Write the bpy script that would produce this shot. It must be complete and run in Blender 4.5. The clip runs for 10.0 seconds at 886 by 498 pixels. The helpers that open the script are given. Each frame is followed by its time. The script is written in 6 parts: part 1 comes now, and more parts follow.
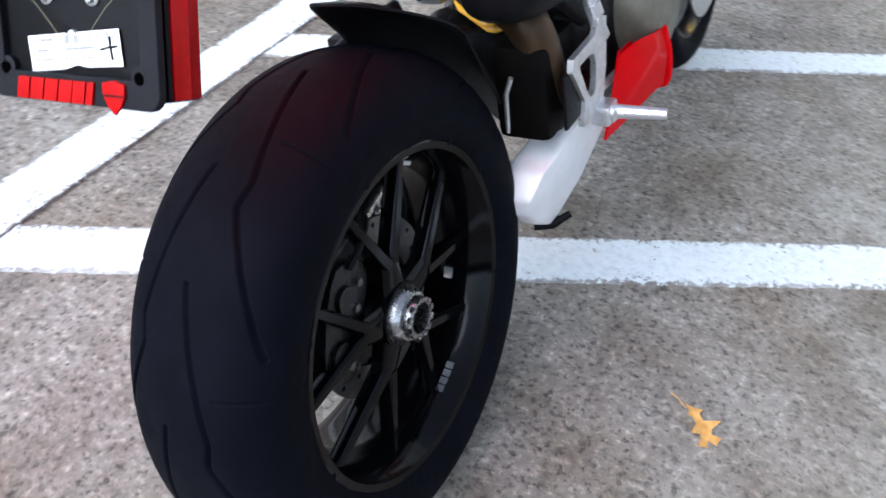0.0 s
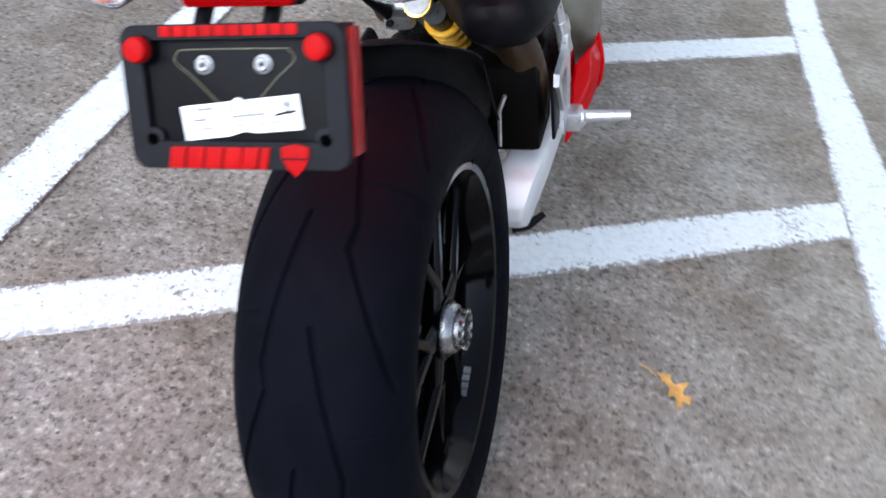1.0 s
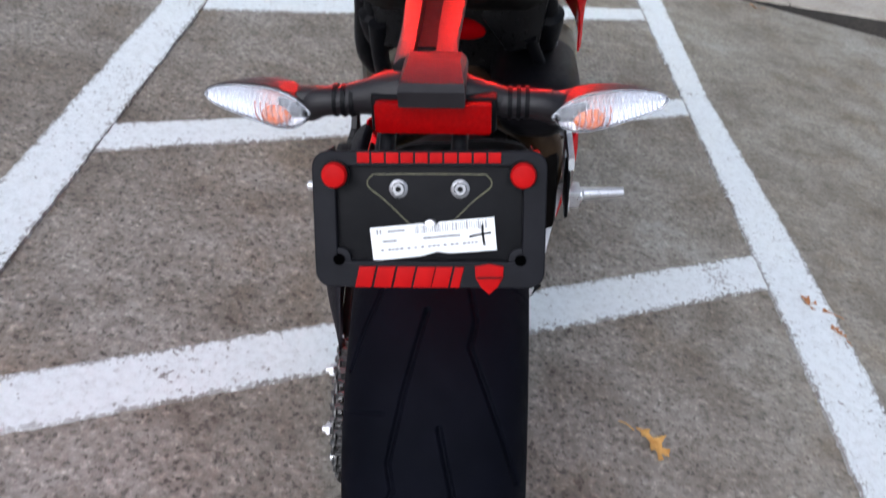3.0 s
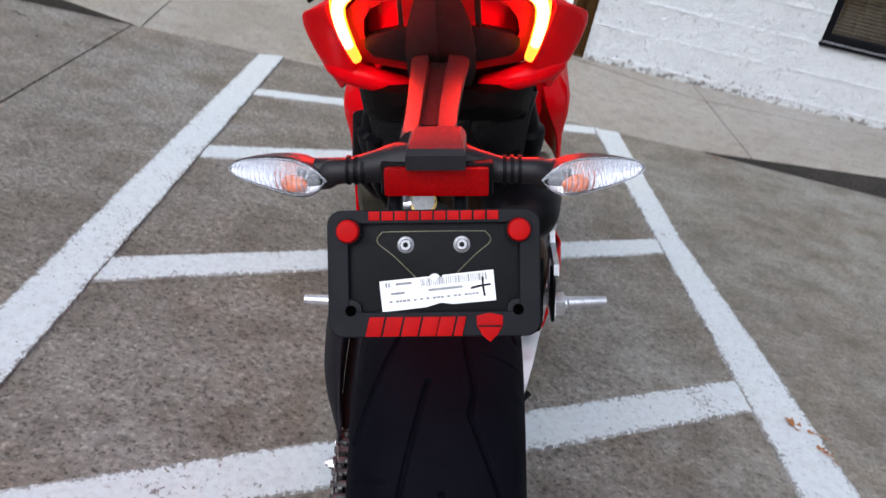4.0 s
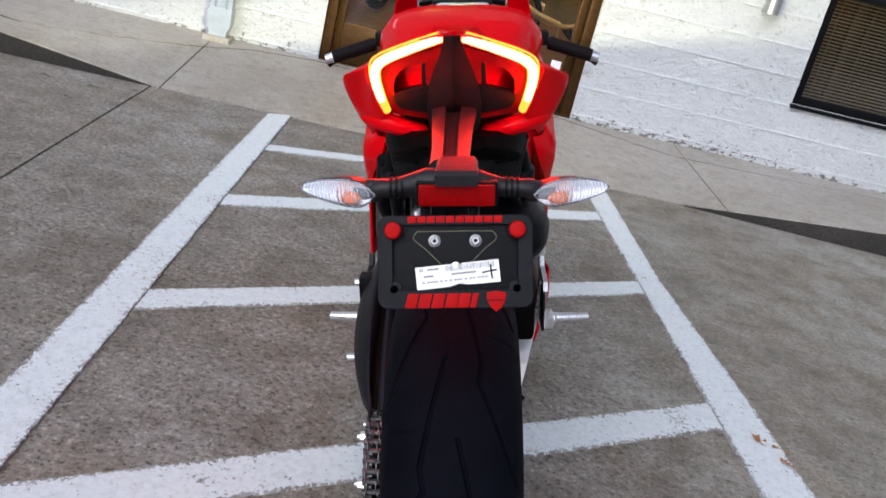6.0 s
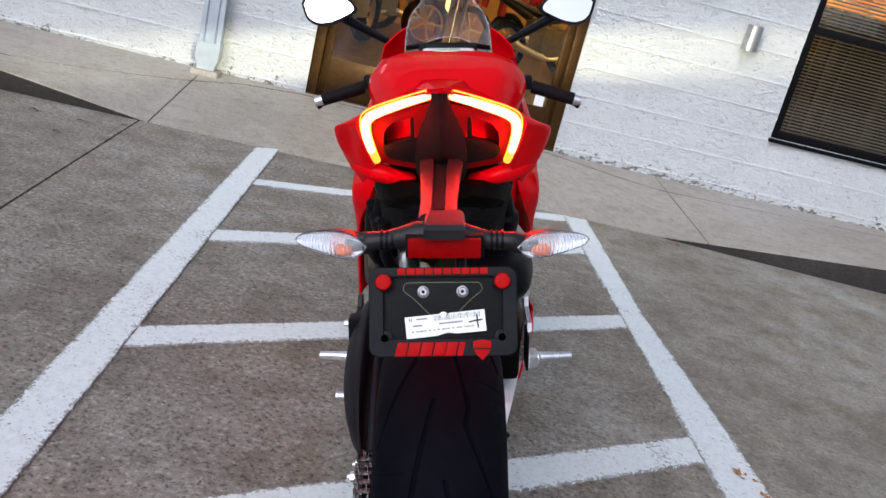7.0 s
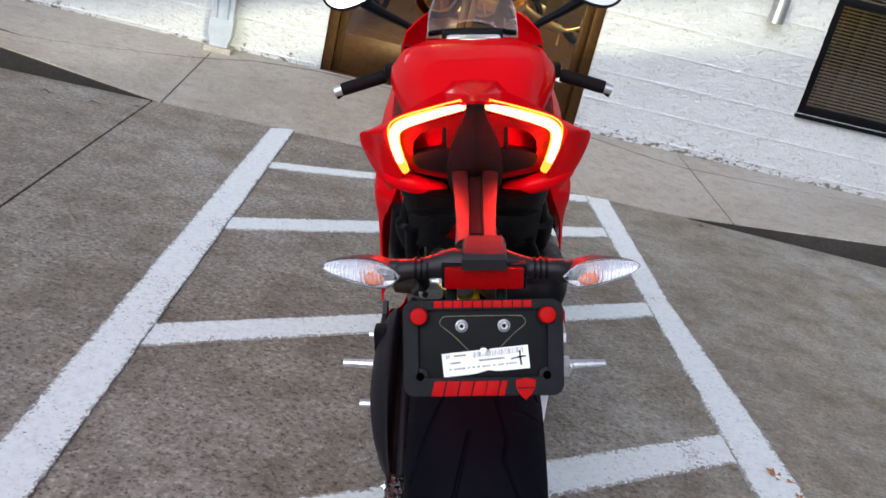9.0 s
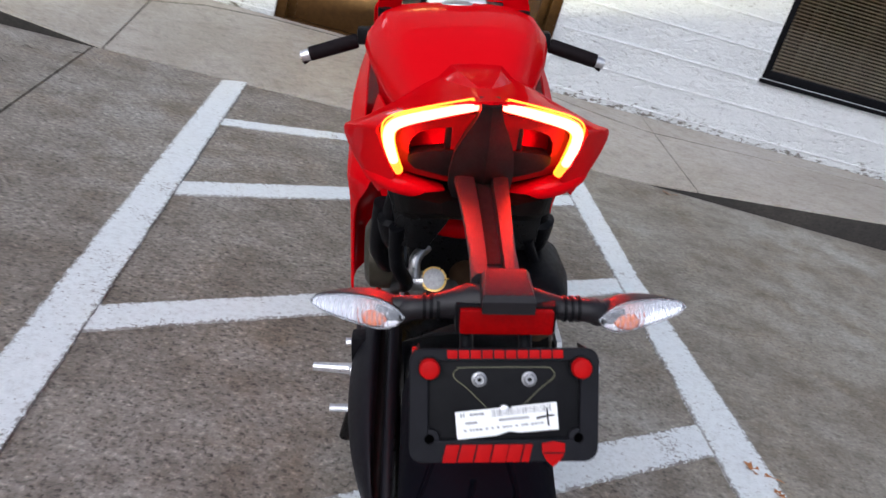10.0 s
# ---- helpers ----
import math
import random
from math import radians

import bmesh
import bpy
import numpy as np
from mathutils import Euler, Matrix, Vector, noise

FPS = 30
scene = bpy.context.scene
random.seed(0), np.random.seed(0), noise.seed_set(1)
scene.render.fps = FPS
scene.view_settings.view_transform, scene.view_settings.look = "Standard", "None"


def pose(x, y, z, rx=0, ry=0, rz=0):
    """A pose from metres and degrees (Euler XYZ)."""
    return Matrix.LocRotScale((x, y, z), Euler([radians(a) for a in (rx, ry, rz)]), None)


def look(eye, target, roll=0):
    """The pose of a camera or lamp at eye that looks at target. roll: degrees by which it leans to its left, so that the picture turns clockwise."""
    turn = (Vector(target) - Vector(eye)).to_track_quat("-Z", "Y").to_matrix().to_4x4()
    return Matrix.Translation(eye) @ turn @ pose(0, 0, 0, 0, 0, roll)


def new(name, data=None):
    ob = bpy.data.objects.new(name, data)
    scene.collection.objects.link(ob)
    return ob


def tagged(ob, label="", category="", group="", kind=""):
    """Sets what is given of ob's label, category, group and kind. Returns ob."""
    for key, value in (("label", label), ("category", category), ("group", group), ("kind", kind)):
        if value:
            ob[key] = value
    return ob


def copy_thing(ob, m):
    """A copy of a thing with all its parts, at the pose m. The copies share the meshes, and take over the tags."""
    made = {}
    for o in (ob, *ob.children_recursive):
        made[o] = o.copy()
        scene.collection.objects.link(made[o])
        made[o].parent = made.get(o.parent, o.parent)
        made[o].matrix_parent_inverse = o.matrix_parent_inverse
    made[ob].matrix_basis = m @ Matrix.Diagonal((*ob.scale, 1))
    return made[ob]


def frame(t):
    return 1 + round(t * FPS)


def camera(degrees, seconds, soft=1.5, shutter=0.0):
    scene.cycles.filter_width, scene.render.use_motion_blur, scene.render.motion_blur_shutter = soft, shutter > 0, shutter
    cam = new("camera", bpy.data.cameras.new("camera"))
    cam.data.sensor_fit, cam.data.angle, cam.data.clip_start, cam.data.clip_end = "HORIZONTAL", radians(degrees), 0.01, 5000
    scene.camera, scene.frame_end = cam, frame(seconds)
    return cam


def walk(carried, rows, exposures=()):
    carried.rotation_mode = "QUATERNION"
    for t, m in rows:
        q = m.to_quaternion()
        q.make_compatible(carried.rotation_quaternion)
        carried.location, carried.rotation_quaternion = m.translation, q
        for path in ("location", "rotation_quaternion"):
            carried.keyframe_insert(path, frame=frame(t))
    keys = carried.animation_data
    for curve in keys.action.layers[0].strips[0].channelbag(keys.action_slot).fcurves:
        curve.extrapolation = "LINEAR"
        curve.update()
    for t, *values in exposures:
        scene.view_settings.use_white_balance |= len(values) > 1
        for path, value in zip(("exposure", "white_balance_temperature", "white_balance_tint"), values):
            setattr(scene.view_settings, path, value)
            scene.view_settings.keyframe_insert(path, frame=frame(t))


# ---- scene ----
cam = camera(55.5, 10.0, 1.5, 0.6)
PATH = [
    (0, (0.096, 0.032, 1.107), (-0.555, 1.38, -0.218), 5.7),
    (0.5, (-0.023, 0.023, 1.121), (-0.459, 1.44, -0.222), 7.8),
    (1, (-0.163, -0.107, 1.137), (-0.403, 1.405, -0.149), 9.5),
    (1.5, (-0.281, -0.209, 1.143), (-0.306, 1.325, -0.14), 13.2),
    (2, (-0.359, -0.218, 1.146), (-0.321, 1.341, -0.106), 15.7),
    (2.5, (-0.409, -0.156, 1.147), (-0.257, 1.417, -0.079), 17.1),
    (3, (-0.449, -0.15, 1.16), (-0.344, 1.481, 0.008), 15.7),
    (4.5, (-0.45, -0.34, 1.089), (-0.396, 1.52, 0.357), 13.8),
    (5, (-0.473, -0.418, 1.098), (-0.417, 1.44, 0.359), 14.1),
    (6.5, (-0.474, -0.565, 1.164), (-0.424, 1.33, 0.526), 13.9),
    (7, (-0.486, -0.573, 1.183), (-0.415, 1.33, 0.57), 14.2),
    (7.5, (-0.504, -0.576, 1.191), (-0.436, 1.327, 0.578), 14.7),
    (8, (-0.522, -0.579, 1.206), (-0.461, 1.318, 0.577), 14.2),
    (8.5, (-0.534, -0.56, 1.211), (-0.493, 1.328, 0.553), 13.6),
    (9, (-0.53, -0.471, 1.217), (-0.473, 1.406, 0.529), 13.9),
    (9.5, (-0.54, -0.373, 1.225), (-0.453, 1.48, 0.477), 14.4),
    (10, (-0.613, -0.283, 1.223), (-0.404, 1.551, 0.454), 16.8),
]
walk(cam, [(t, look(eye, target, roll)) for t, eye, target, roll in PATH], [(t, stops, kelvin, tint) for t, stops, kelvin, tint in ((0, 1.78, 5600, 9), (0.6, 1.72, 5600, 9), (1, 1.52, 5650, 10), (1.5, 1.3, 5750, 10), (2.5, 1.06, 5750, 12), (3, 0.99, 5850, 12), (4.5, 0.78, 5900, 13), (6.5, 0.72, 5900, 14), (10, 0.72, 5900, 14))])

# ---- light ----
world = bpy.data.worlds.new("overcast_sky")
scene.world = world
world.use_nodes = True
wn = world.node_tree
sky = wn.nodes.new("ShaderNodeTexSky")
sky.sky_type, sky.sun_disc = "NISHITA", False
sky.sun_elevation, sky.sun_rotation = radians(34), radians(205)
sky.air_density, sky.dust_density, sky.ozone_density = 1.0, 1.6, 1.0
cloud = wn.nodes.new("ShaderNodeHueSaturation")
cloud.inputs["Saturation"].default_value = 0.4
wn.links.new(sky.outputs["Color"], cloud.inputs["Color"])
wn.links.new(cloud.outputs["Color"], wn.nodes["Background"].inputs["Color"])
wn.nodes["Background"].inputs["Strength"].default_value = 0.11
sun = new("sun", bpy.data.lights.new("sun", "SUN"))
sun.data.energy, sun.data.angle, sun.data.color = 1.08, radians(60), (1.0, 0.98, 0.95)
sun.matrix_world = look((0, 0, 10), (2.5, 5.4, 5.3))


# ---- materials ----
def nodes_of(name):
    m = bpy.data.materials.new(name)
    m.use_nodes = True
    return m, m.node_tree.nodes, m.node_tree.links, m.node_tree.nodes["Principled BSDF"]


def noise_of(nodes, links, scale, detail=6.0, rough=0.6, stretch=None):
    co = nodes.new("ShaderNodeTexCoord")
    n = nodes.new("ShaderNodeTexNoise")
    n.inputs["Scale"].default_value, n.inputs["Detail"].default_value, n.inputs["Roughness"].default_value = scale, detail, rough
    if stretch:
        mp = nodes.new("ShaderNodeMapping")
        mp.inputs["Scale"].default_value = stretch
        links.new(co.outputs["Object"], mp.inputs["Vector"])
        links.new(mp.outputs["Vector"], n.inputs["Vector"])
    else:
        links.new(co.outputs["Object"], n.inputs["Vector"])
    return n


def ramp_of(nodes, links, src, stops):
    r = nodes.new("ShaderNodeValToRGB")
    el = r.color_ramp.elements
    while len(el) < len(stops):
        el.new(0.5)
    for e, (p, c) in zip(el, stops):
        e.position, e.color = p, (*c, 1) if len(c) == 3 else c
    links.new(src, r.inputs["Fac"])
    return r


def mixed(nodes, links, a, b, fac, mode="MIX"):
    x = nodes.new("ShaderNodeMix")
    x.data_type, x.blend_type = "RGBA", mode
    for sock, v in ((x.inputs["Factor"], fac), (x.inputs["A"], a), (x.inputs["B"], b)):
        if isinstance(v, (int, float)):
            sock.default_value = v
        elif isinstance(v, tuple):
            sock.default_value = (*v, 1)
        else:
            links.new(v, sock)
    return x.outputs["Result"]


def bumped(nodes, links, bsdf, height, strength, distance):
    b = nodes.new("ShaderNodeBump")
    b.inputs["Strength"].default_value, b.inputs["Distance"].default_value = strength, distance
    links.new(height, b.inputs["Height"])
    links.new(b.outputs["Normal"], bsdf.inputs["Normal"])


def surface(name, c1, c2, scale=30.0, rough=(0.4, 0.55), metal=0.0, bump=0.0, grain=400.0, coat=0.0, spec=0.5):
    """A worn surface: two colours by coarse noise, gloss by a second noise, fine grain in the relief."""
    m, nodes, links, bsdf = nodes_of(name)
    n1 = noise_of(nodes, links, scale)
    r1 = ramp_of(nodes, links, n1.outputs["Fac"], [(0.35, c1), (0.65, c2)])
    links.new(r1.outputs["Color"], bsdf.inputs["Base Color"])
    n2 = noise_of(nodes, links, scale * 3.1, 8)
    mr = nodes.new("ShaderNodeMapRange")
    mr.inputs["From Min"].default_value, mr.inputs["From Max"].default_value = 0.3, 0.7
    mr.inputs["To Min"].default_value, mr.inputs["To Max"].default_value = rough
    links.new(n2.outputs["Fac"], mr.inputs["Value"])
    links.new(mr.outputs["Result"], bsdf.inputs["Roughness"])
    bsdf.inputs["Metallic"].default_value = metal
    bsdf.inputs["Specular IOR Level"].default_value = spec
    bsdf.inputs["Coat Weight"].default_value, bsdf.inputs["Coat Roughness"].default_value = coat, 0.04
    if bump:
        n3 = noise_of(nodes, links, grain, 3)
        bumped(nodes, links, bsdf, n3.outputs["Fac"], bump, 0.001)
    return m


def glow(name, colour, strength):
    m, nodes, links, bsdf = nodes_of(name)
    bsdf.inputs["Base Color"].default_value = (0.3, 0.02, 0.01, 1)
    bsdf.inputs["Emission Color"].default_value, bsdf.inputs["Emission Strength"].default_value = (*colour, 1), strength
    return m


def glass(name, colour=(1, 1, 1), rough=0.02, ior=1.45):
    m, nodes, links, bsdf = nodes_of(name)
    bsdf.inputs["Base Color"].default_value = (*colour, 1)
    bsdf.inputs["Transmission Weight"].default_value, bsdf.inputs["Roughness"].default_value, bsdf.inputs["IOR"].default_value = 1.0, rough, ior
    return m


def milky(name, colour, alpha):
    """Thin clear plastic that scatters a little of the light."""
    m, nodes, links, bsdf = nodes_of(name)
    n = noise_of(nodes, links, 220.0, 3)
    r = ramp_of(nodes, links, n.outputs["Fac"], [(0.35, (alpha * 0.6,) * 3), (0.65, (min(1, alpha * 1.4),) * 3)])
    links.new(r.outputs["Color"], bsdf.inputs["Alpha"])
    bsdf.inputs["Base Color"].default_value, bsdf.inputs["Roughness"].default_value = (*colour, 1), 0.12
    return m


def concrete(name, tones, stain, rough, bump, speckle, grain=1.0, smooth_side=False, rusty=0.75):
    """Worn concrete: brown and grey stains, exposed grains of stone, dark pits; smooth_side: trowelled finish beyond the hatching."""
    m, nodes, links, bsdf = nodes_of(name)
    co = nodes.new("ShaderNodeTexCoord")
    big = noise_of(nodes, links, 0.8, 6, 0.62)
    c_big = ramp_of(nodes, links, big.outputs["Fac"], [(0.32, tones[0]), (0.5, tones[1]), (0.66, tones[2])])
    mid = noise_of(nodes, links, 5.0, 9, 0.72)
    c_mid = ramp_of(nodes, links, mid.outputs["Fac"], [(0.36, stain), (0.56, (1, 1, 1)), (0.75, (1.12, 1.12, 1.13))])
    col = mixed(nodes, links, c_big.outputs["Color"], c_mid.outputs["Color"], 0.8, "MULTIPLY")
    clump = noise_of(nodes, links, 15.0, 9, 0.7)
    c_clump = ramp_of(nodes, links, clump.outputs["Fac"], [(0.36, (0.6, 0.57, 0.54)), (0.48, (0.98, 0.97, 0.96)), (0.62, (1.06, 1.06, 1.06))])
    col = mixed(nodes, links, col, c_clump.outputs["Color"], 0.55, "MULTIPLY")
    chip = noise_of(nodes, links, 62.0, 4, 0.62)
    c_chip = ramp_of(nodes, links, chip.outputs["Fac"], [(0.345, (0.2, 0.185, 0.17)), (0.42, (0.92, 0.91, 0.9)), (0.56, (1.05, 1.05, 1.05)), (0.66, (1.75, 1.72, 1.68))])
    amount = nodes.new("ShaderNodeMath")
    amount.operation, amount.use_clamp = "MULTIPLY_ADD", True
    amount.inputs[1].default_value, amount.inputs[2].default_value = 0.0, speckle
    if smooth_side:
        sep = nodes.new("ShaderNodeSeparateXYZ")
        links.new(co.outputs["Object"], sep.inputs["Vector"])
        edge = nodes.new("ShaderNodeMath")
        edge.operation = "MULTIPLY_ADD"
        links.new(big.outputs["Fac"], edge.inputs[0])
        edge.inputs[1].default_value = 1.6
        links.new(sep.outputs["X"], edge.inputs[2])
        mr = nodes.new("ShaderNodeMapRange")
        mr.inputs["From Min"].default_value, mr.inputs["From Max"].default_value = 0.75, 1.4
        mr.inputs["To Min"].default_value, mr.inputs["To Max"].default_value = 0.0, 1.0
        links.new(edge.outputs[0], mr.inputs["Value"])
        links.new(mr.outputs["Result"], amount.inputs[0])
        amount.inputs[1].default_value = -0.42 * speckle
        col = mixed(nodes, links, col, mixed(nodes, links, (1.0, 1.0, 1.0), (1.05, 1.065, 1.03), mr.outputs["Result"]), 1.0, "MULTIPLY")
    else:
        amount.inputs[0].default_value = 0.0
    col = mixed(nodes, links, col, c_chip.outputs["Color"], amount.outputs[0], "MULTIPLY")
    stone = nodes.new("ShaderNodeTexVoronoi")
    stone.feature = "SMOOTH_F1"
    stone.inputs["Smoothness"].default_value = 0.5
    stone.inputs["Scale"].default_value = 120 * grain
    links.new(co.outputs["Object"], stone.inputs["Vector"])
    bw = nodes.new("ShaderNodeSeparateColor")
    links.new(stone.outputs["Color"], bw.inputs["Color"])
    tone = ramp_of(nodes, links, bw.outputs["Red"], [(0.0, (0.25, 0.23, 0.22)), (0.12, (0.68, 0.66, 0.64)), (0.28, (0.96, 0.95, 0.94)), (0.84, (1.04, 1.03, 1.01)), (0.95, (1.3, 1.28, 1.25)), (1.0, (1.6, 1.58, 1.55))])
    col = mixed(nodes, links, col, tone.outputs["Color"], amount.outputs[0], "MULTIPLY")
    fine = noise_of(nodes, links, 38.0 * grain, 9, 0.8)
    c_fine = ramp_of(nodes, links, fine.outputs["Fac"], [(0.33, (0.38, 0.36, 0.34)), (0.45, (0.86, 0.85, 0.84)), (0.55, (1.04, 1.04, 1.04)), (0.68, (1.4, 1.4, 1.4))])
    col = mixed(nodes, links, col, c_fine.outputs["Color"], amount.outputs[0], "MULTIPLY")
    pit = noise_of(nodes, links, 48.0, 3, 0.6)
    c_pit = ramp_of(nodes, links, pit.outputs["Fac"], [(0.3, (0.12, 0.11, 0.1)), (0.365, (1, 1, 1))])
    col = mixed(nodes, links, col, c_pit.outputs["Color"], amount.outputs[0], "MULTIPLY")
    rust = noise_of(nodes, links, 2.1, 7, 0.7)
    c_rust = ramp_of(nodes, links, rust.outputs["Fac"], [(0.4, (1.04, 1.05, 1.06)), (0.52, (0.98, 0.97, 0.955)), (0.66, (0.8, 0.7, 0.58))])
    col = mixed(nodes, links, col, c_rust.outputs["Color"], rusty, "MULTIPLY")
    links.new(col, bsdf.inputs["Base Color"])
    rr = ramp_of(nodes, links, mid.outputs["Fac"], [(0.3, (rough - 0.12,) * 3), (0.7, (rough + 0.1,) * 3)])
    links.new(rr.outputs["Color"], bsdf.inputs["Roughness"])
    h = mixed(nodes, links, fine.outputs["Fac"], bw.outputs["Red"], 0.3)
    h = mixed(nodes, links, h, c_pit.outputs["Color"], 0.3)
    bumped(nodes, links, bsdf, h, bump, 0.004)
    return m


def road_paint():
    """White paint on rough concrete, worn through in specks and short scrapes across the line."""
    m, nodes, links, bsdf = nodes_of("worn_white_paint")
    mid = noise_of(nodes, links, 4.5, 7, 0.7)
    fine = noise_of(nodes, links, 60.0, 8, 0.8)
    scrape = noise_of(nodes, links, 1.0, 4, 0.65, (105, 62, 1))
    s1 = mixed(nodes, links, fine.outputs["Fac"], scrape.outputs["Fac"], 0.55)
    s2 = nodes.new("ShaderNodeMath")
    s2.operation = "MULTIPLY"
    links.new(mid.outputs["Fac"], s2.inputs[0])
    links.new(s1, s2.inputs[1])
    worn = ramp_of(nodes, links, s2.outputs[0], [(0.15, (1, 1, 1)), (0.18, (0, 0, 0))])
    edge = nodes.new("ShaderNodeAttribute")
    edge.attribute_name = "edge"
    thin = nodes.new("ShaderNodeMath")
    thin.operation = "MULTIPLY_ADD"
    links.new(edge.outputs["Fac"], thin.inputs[0])
    thin.inputs[1].default_value = -0.17
    links.new(s1, thin.inputs[2])
    speck = ramp_of(nodes, links, thin.outputs[0], [(0.355, (1, 1, 1)), (0.405, (0, 0, 0))])
    patch = ramp_of(nodes, links, mid.outputs["Fac"], [(0.42, (1, 1, 1)), (0.6, (0.5, 0.5, 0.5))])
    flecks = mixed(nodes, links, speck.outputs["Color"], patch.outputs["Color"], 1.0, "MULTIPLY")
    wear = mixed(nodes, links, worn.outputs["Color"], flecks, 1.0, "LIGHTEN")
    hole = noise_of(nodes, links, 85.0, 3, 0.6)
    lean = nodes.new("ShaderNodeMath")
    lean.operation = "MULTIPLY_ADD"
    links.new(mid.outputs["Fac"], lean.inputs[0])
    lean.inputs[1].default_value = 0.5
    links.new(hole.outputs["Fac"], lean.inputs[2])
    edgy = nodes.new("ShaderNodeMath")
    edgy.operation = "MULTIPLY_ADD"
    links.new(edge.outputs["Fac"], edgy.inputs[0])
    edgy.inputs[1].default_value = -0.05
    links.new(lean.outputs[0], edgy.inputs[2])
    holes = ramp_of(nodes, links, edgy.outputs[0], [(0.55, (0.92, 0.92, 0.92)), (0.578, (0, 0, 0))])
    wear = mixed(nodes, links, wear, holes.outputs["Color"], 1.0, "LIGHTEN")
    dirt = ramp_of(nodes, links, fine.outputs["Fac"], [(0.3, (0.5, 0.52, 0.505)), (0.5, (0.66, 0.7, 0.705)), (0.7, (0.73, 0.772, 0.777))])
    col = mixed(nodes, links, dirt.outputs["Color"], (0.19, 0.172, 0.155), wear)
    links.new(col, bsdf.inputs["Base Color"])
    bsdf.inputs["Roughness"].default_value = 0.7
    bumped(nodes, links, bsdf, fine.outputs["Fac"], 0.6, 0.003)
    return m


def block_paint():
    """White paint on split-faced concrete block: deep rough relief, dirt and painted-in shade in the hollows, paint
    lost near the ground.
    """
    m, nodes, links, bsdf = nodes_of("white_painted_block")
    co = nodes.new("ShaderNodeTexCoord")
    geo = nodes.new("ShaderNodeNewGeometry")
    mp = nodes.new("ShaderNodeMapping")
    mp.inputs["Scale"].default_value = (1, 1, 1.7)
    links.new(geo.outputs["Position"], mp.inputs["Vector"])

    def world_noise(scale, detail, rough):
        n = nodes.new("ShaderNodeTexNoise")
        n.inputs["Scale"].default_value, n.inputs["Detail"].default_value, n.inputs["Roughness"].default_value = scale, detail, rough
        links.new(mp.outputs["Vector"], n.inputs["Vector"])
        return n

    rough, fine, blot = world_noise(24.0, 9, 0.72), world_noise(75.0, 7, 0.75), world_noise(2.2, 5, 0.6)
    # darker where the relief sinks: dirt, plus shade put into the colour
    dirt = ramp_of(nodes, links, rough.outputs["Fac"], [(0.27, (0.36, 0.34, 0.32)), (0.34, (0.755, 0.775, 0.77)), (0.6, (0.825, 0.845, 0.84))])
    tone = ramp_of(nodes, links, blot.outputs["Fac"], [(0.3, (0.9, 0.9, 0.9)), (0.7, (1.0, 1.0, 1.0))])
    col = mixed(nodes, links, dirt.outputs["Color"], tone.outputs["Color"], 1.0, "MULTIPLY")
    flake_map = nodes.new("ShaderNodeMapping")
    flake_map.inputs["Scale"].default_value, flake_map.inputs["Rotation"].default_value = (22, 22, 40), (0, radians(24), 0)
    links.new(geo.outputs["Position"], flake_map.inputs["Vector"])
    flake = nodes.new("ShaderNodeTexNoise")
    flake.inputs["Scale"].default_value, flake.inputs["Detail"].default_value, flake.inputs["Roughness"].default_value, flake.inputs["Distortion"].default_value = 1.0, 4, 0.62, 1.3
    links.new(flake_map.outputs["Vector"], flake.inputs["Vector"])
    # small shadows of the rough face, painted as dark flecks
    shade_fleck = ramp_of(nodes, links, flake.outputs["Fac"], [(0.33, (0.42, 0.4, 0.385)), (0.405, (1, 1, 1))])
    col = mixed(nodes, links, col, shade_fleck.outputs["Color"], 0.6, "MULTIPLY")
    sep = nodes.new("ShaderNodeSeparateXYZ")
    links.new(geo.outputs["Position"], sep.inputs["Vector"])
    low = nodes.new("ShaderNodeMapRange")
    low.inputs["From Min"].default_value, low.inputs["From Max"].default_value = 0.12, 0.34
    low.inputs["To Min"].default_value, low.inputs["To Max"].default_value = 0.5, 0.24
    links.new(sep.outputs["Z"], low.inputs["Value"])
    lost = nodes.new("ShaderNodeMath")
    lost.operation = "LESS_THAN"
    links.new(rough.outputs["Fac"], lost.inputs[0])
    links.new(low.outputs["Result"], lost.inputs[1])
    gate = ramp_of(nodes, links, blot.outputs["Fac"], [(0.4, (0, 0, 0)), (0.48, (1, 1, 1))])
    both = nodes.new("ShaderNodeMath")
    both.operation = "MULTIPLY"
    links.new(lost.outputs[0], both.inputs[0])
    links.new(gate.outputs["Color"], both.inputs[1])
    col = mixed(nodes, links, col, (0.2, 0.182, 0.155), both.outputs[0])
    links.new(col, bsdf.inputs["Base Color"])
    bsdf.inputs["Roughness"].default_value = 0.65
    h = mixed(nodes, links, rough.outputs["Fac"], fine.outputs["Fac"], 0.25)
    h = mixed(nodes, links, h, flake.outputs["Fac"], 0.45)
    bumped(nodes, links, bsdf, h, 1.0, 0.06)
    return m


LOT = concrete("lot_concrete", ((0.2, 0.178, 0.15), (0.25, 0.231, 0.203), (0.305, 0.292, 0.27)), (0.52, 0.47, 0.415), 0.78, 0.8, 0.76, 1.1, True)
WALKWAY = concrete("sidewalk_concrete", ((0.31, 0.283, 0.245), (0.355, 0.33, 0.29), (0.39, 0.367, 0.33)), (0.8, 0.77, 0.72), 0.6, 0.3, 0.28, 1.6, False, 0.2)
# near-black, far darker than the sidewalk's concrete
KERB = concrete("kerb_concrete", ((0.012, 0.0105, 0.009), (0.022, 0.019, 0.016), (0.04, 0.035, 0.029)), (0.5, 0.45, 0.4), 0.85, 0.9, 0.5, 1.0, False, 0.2)
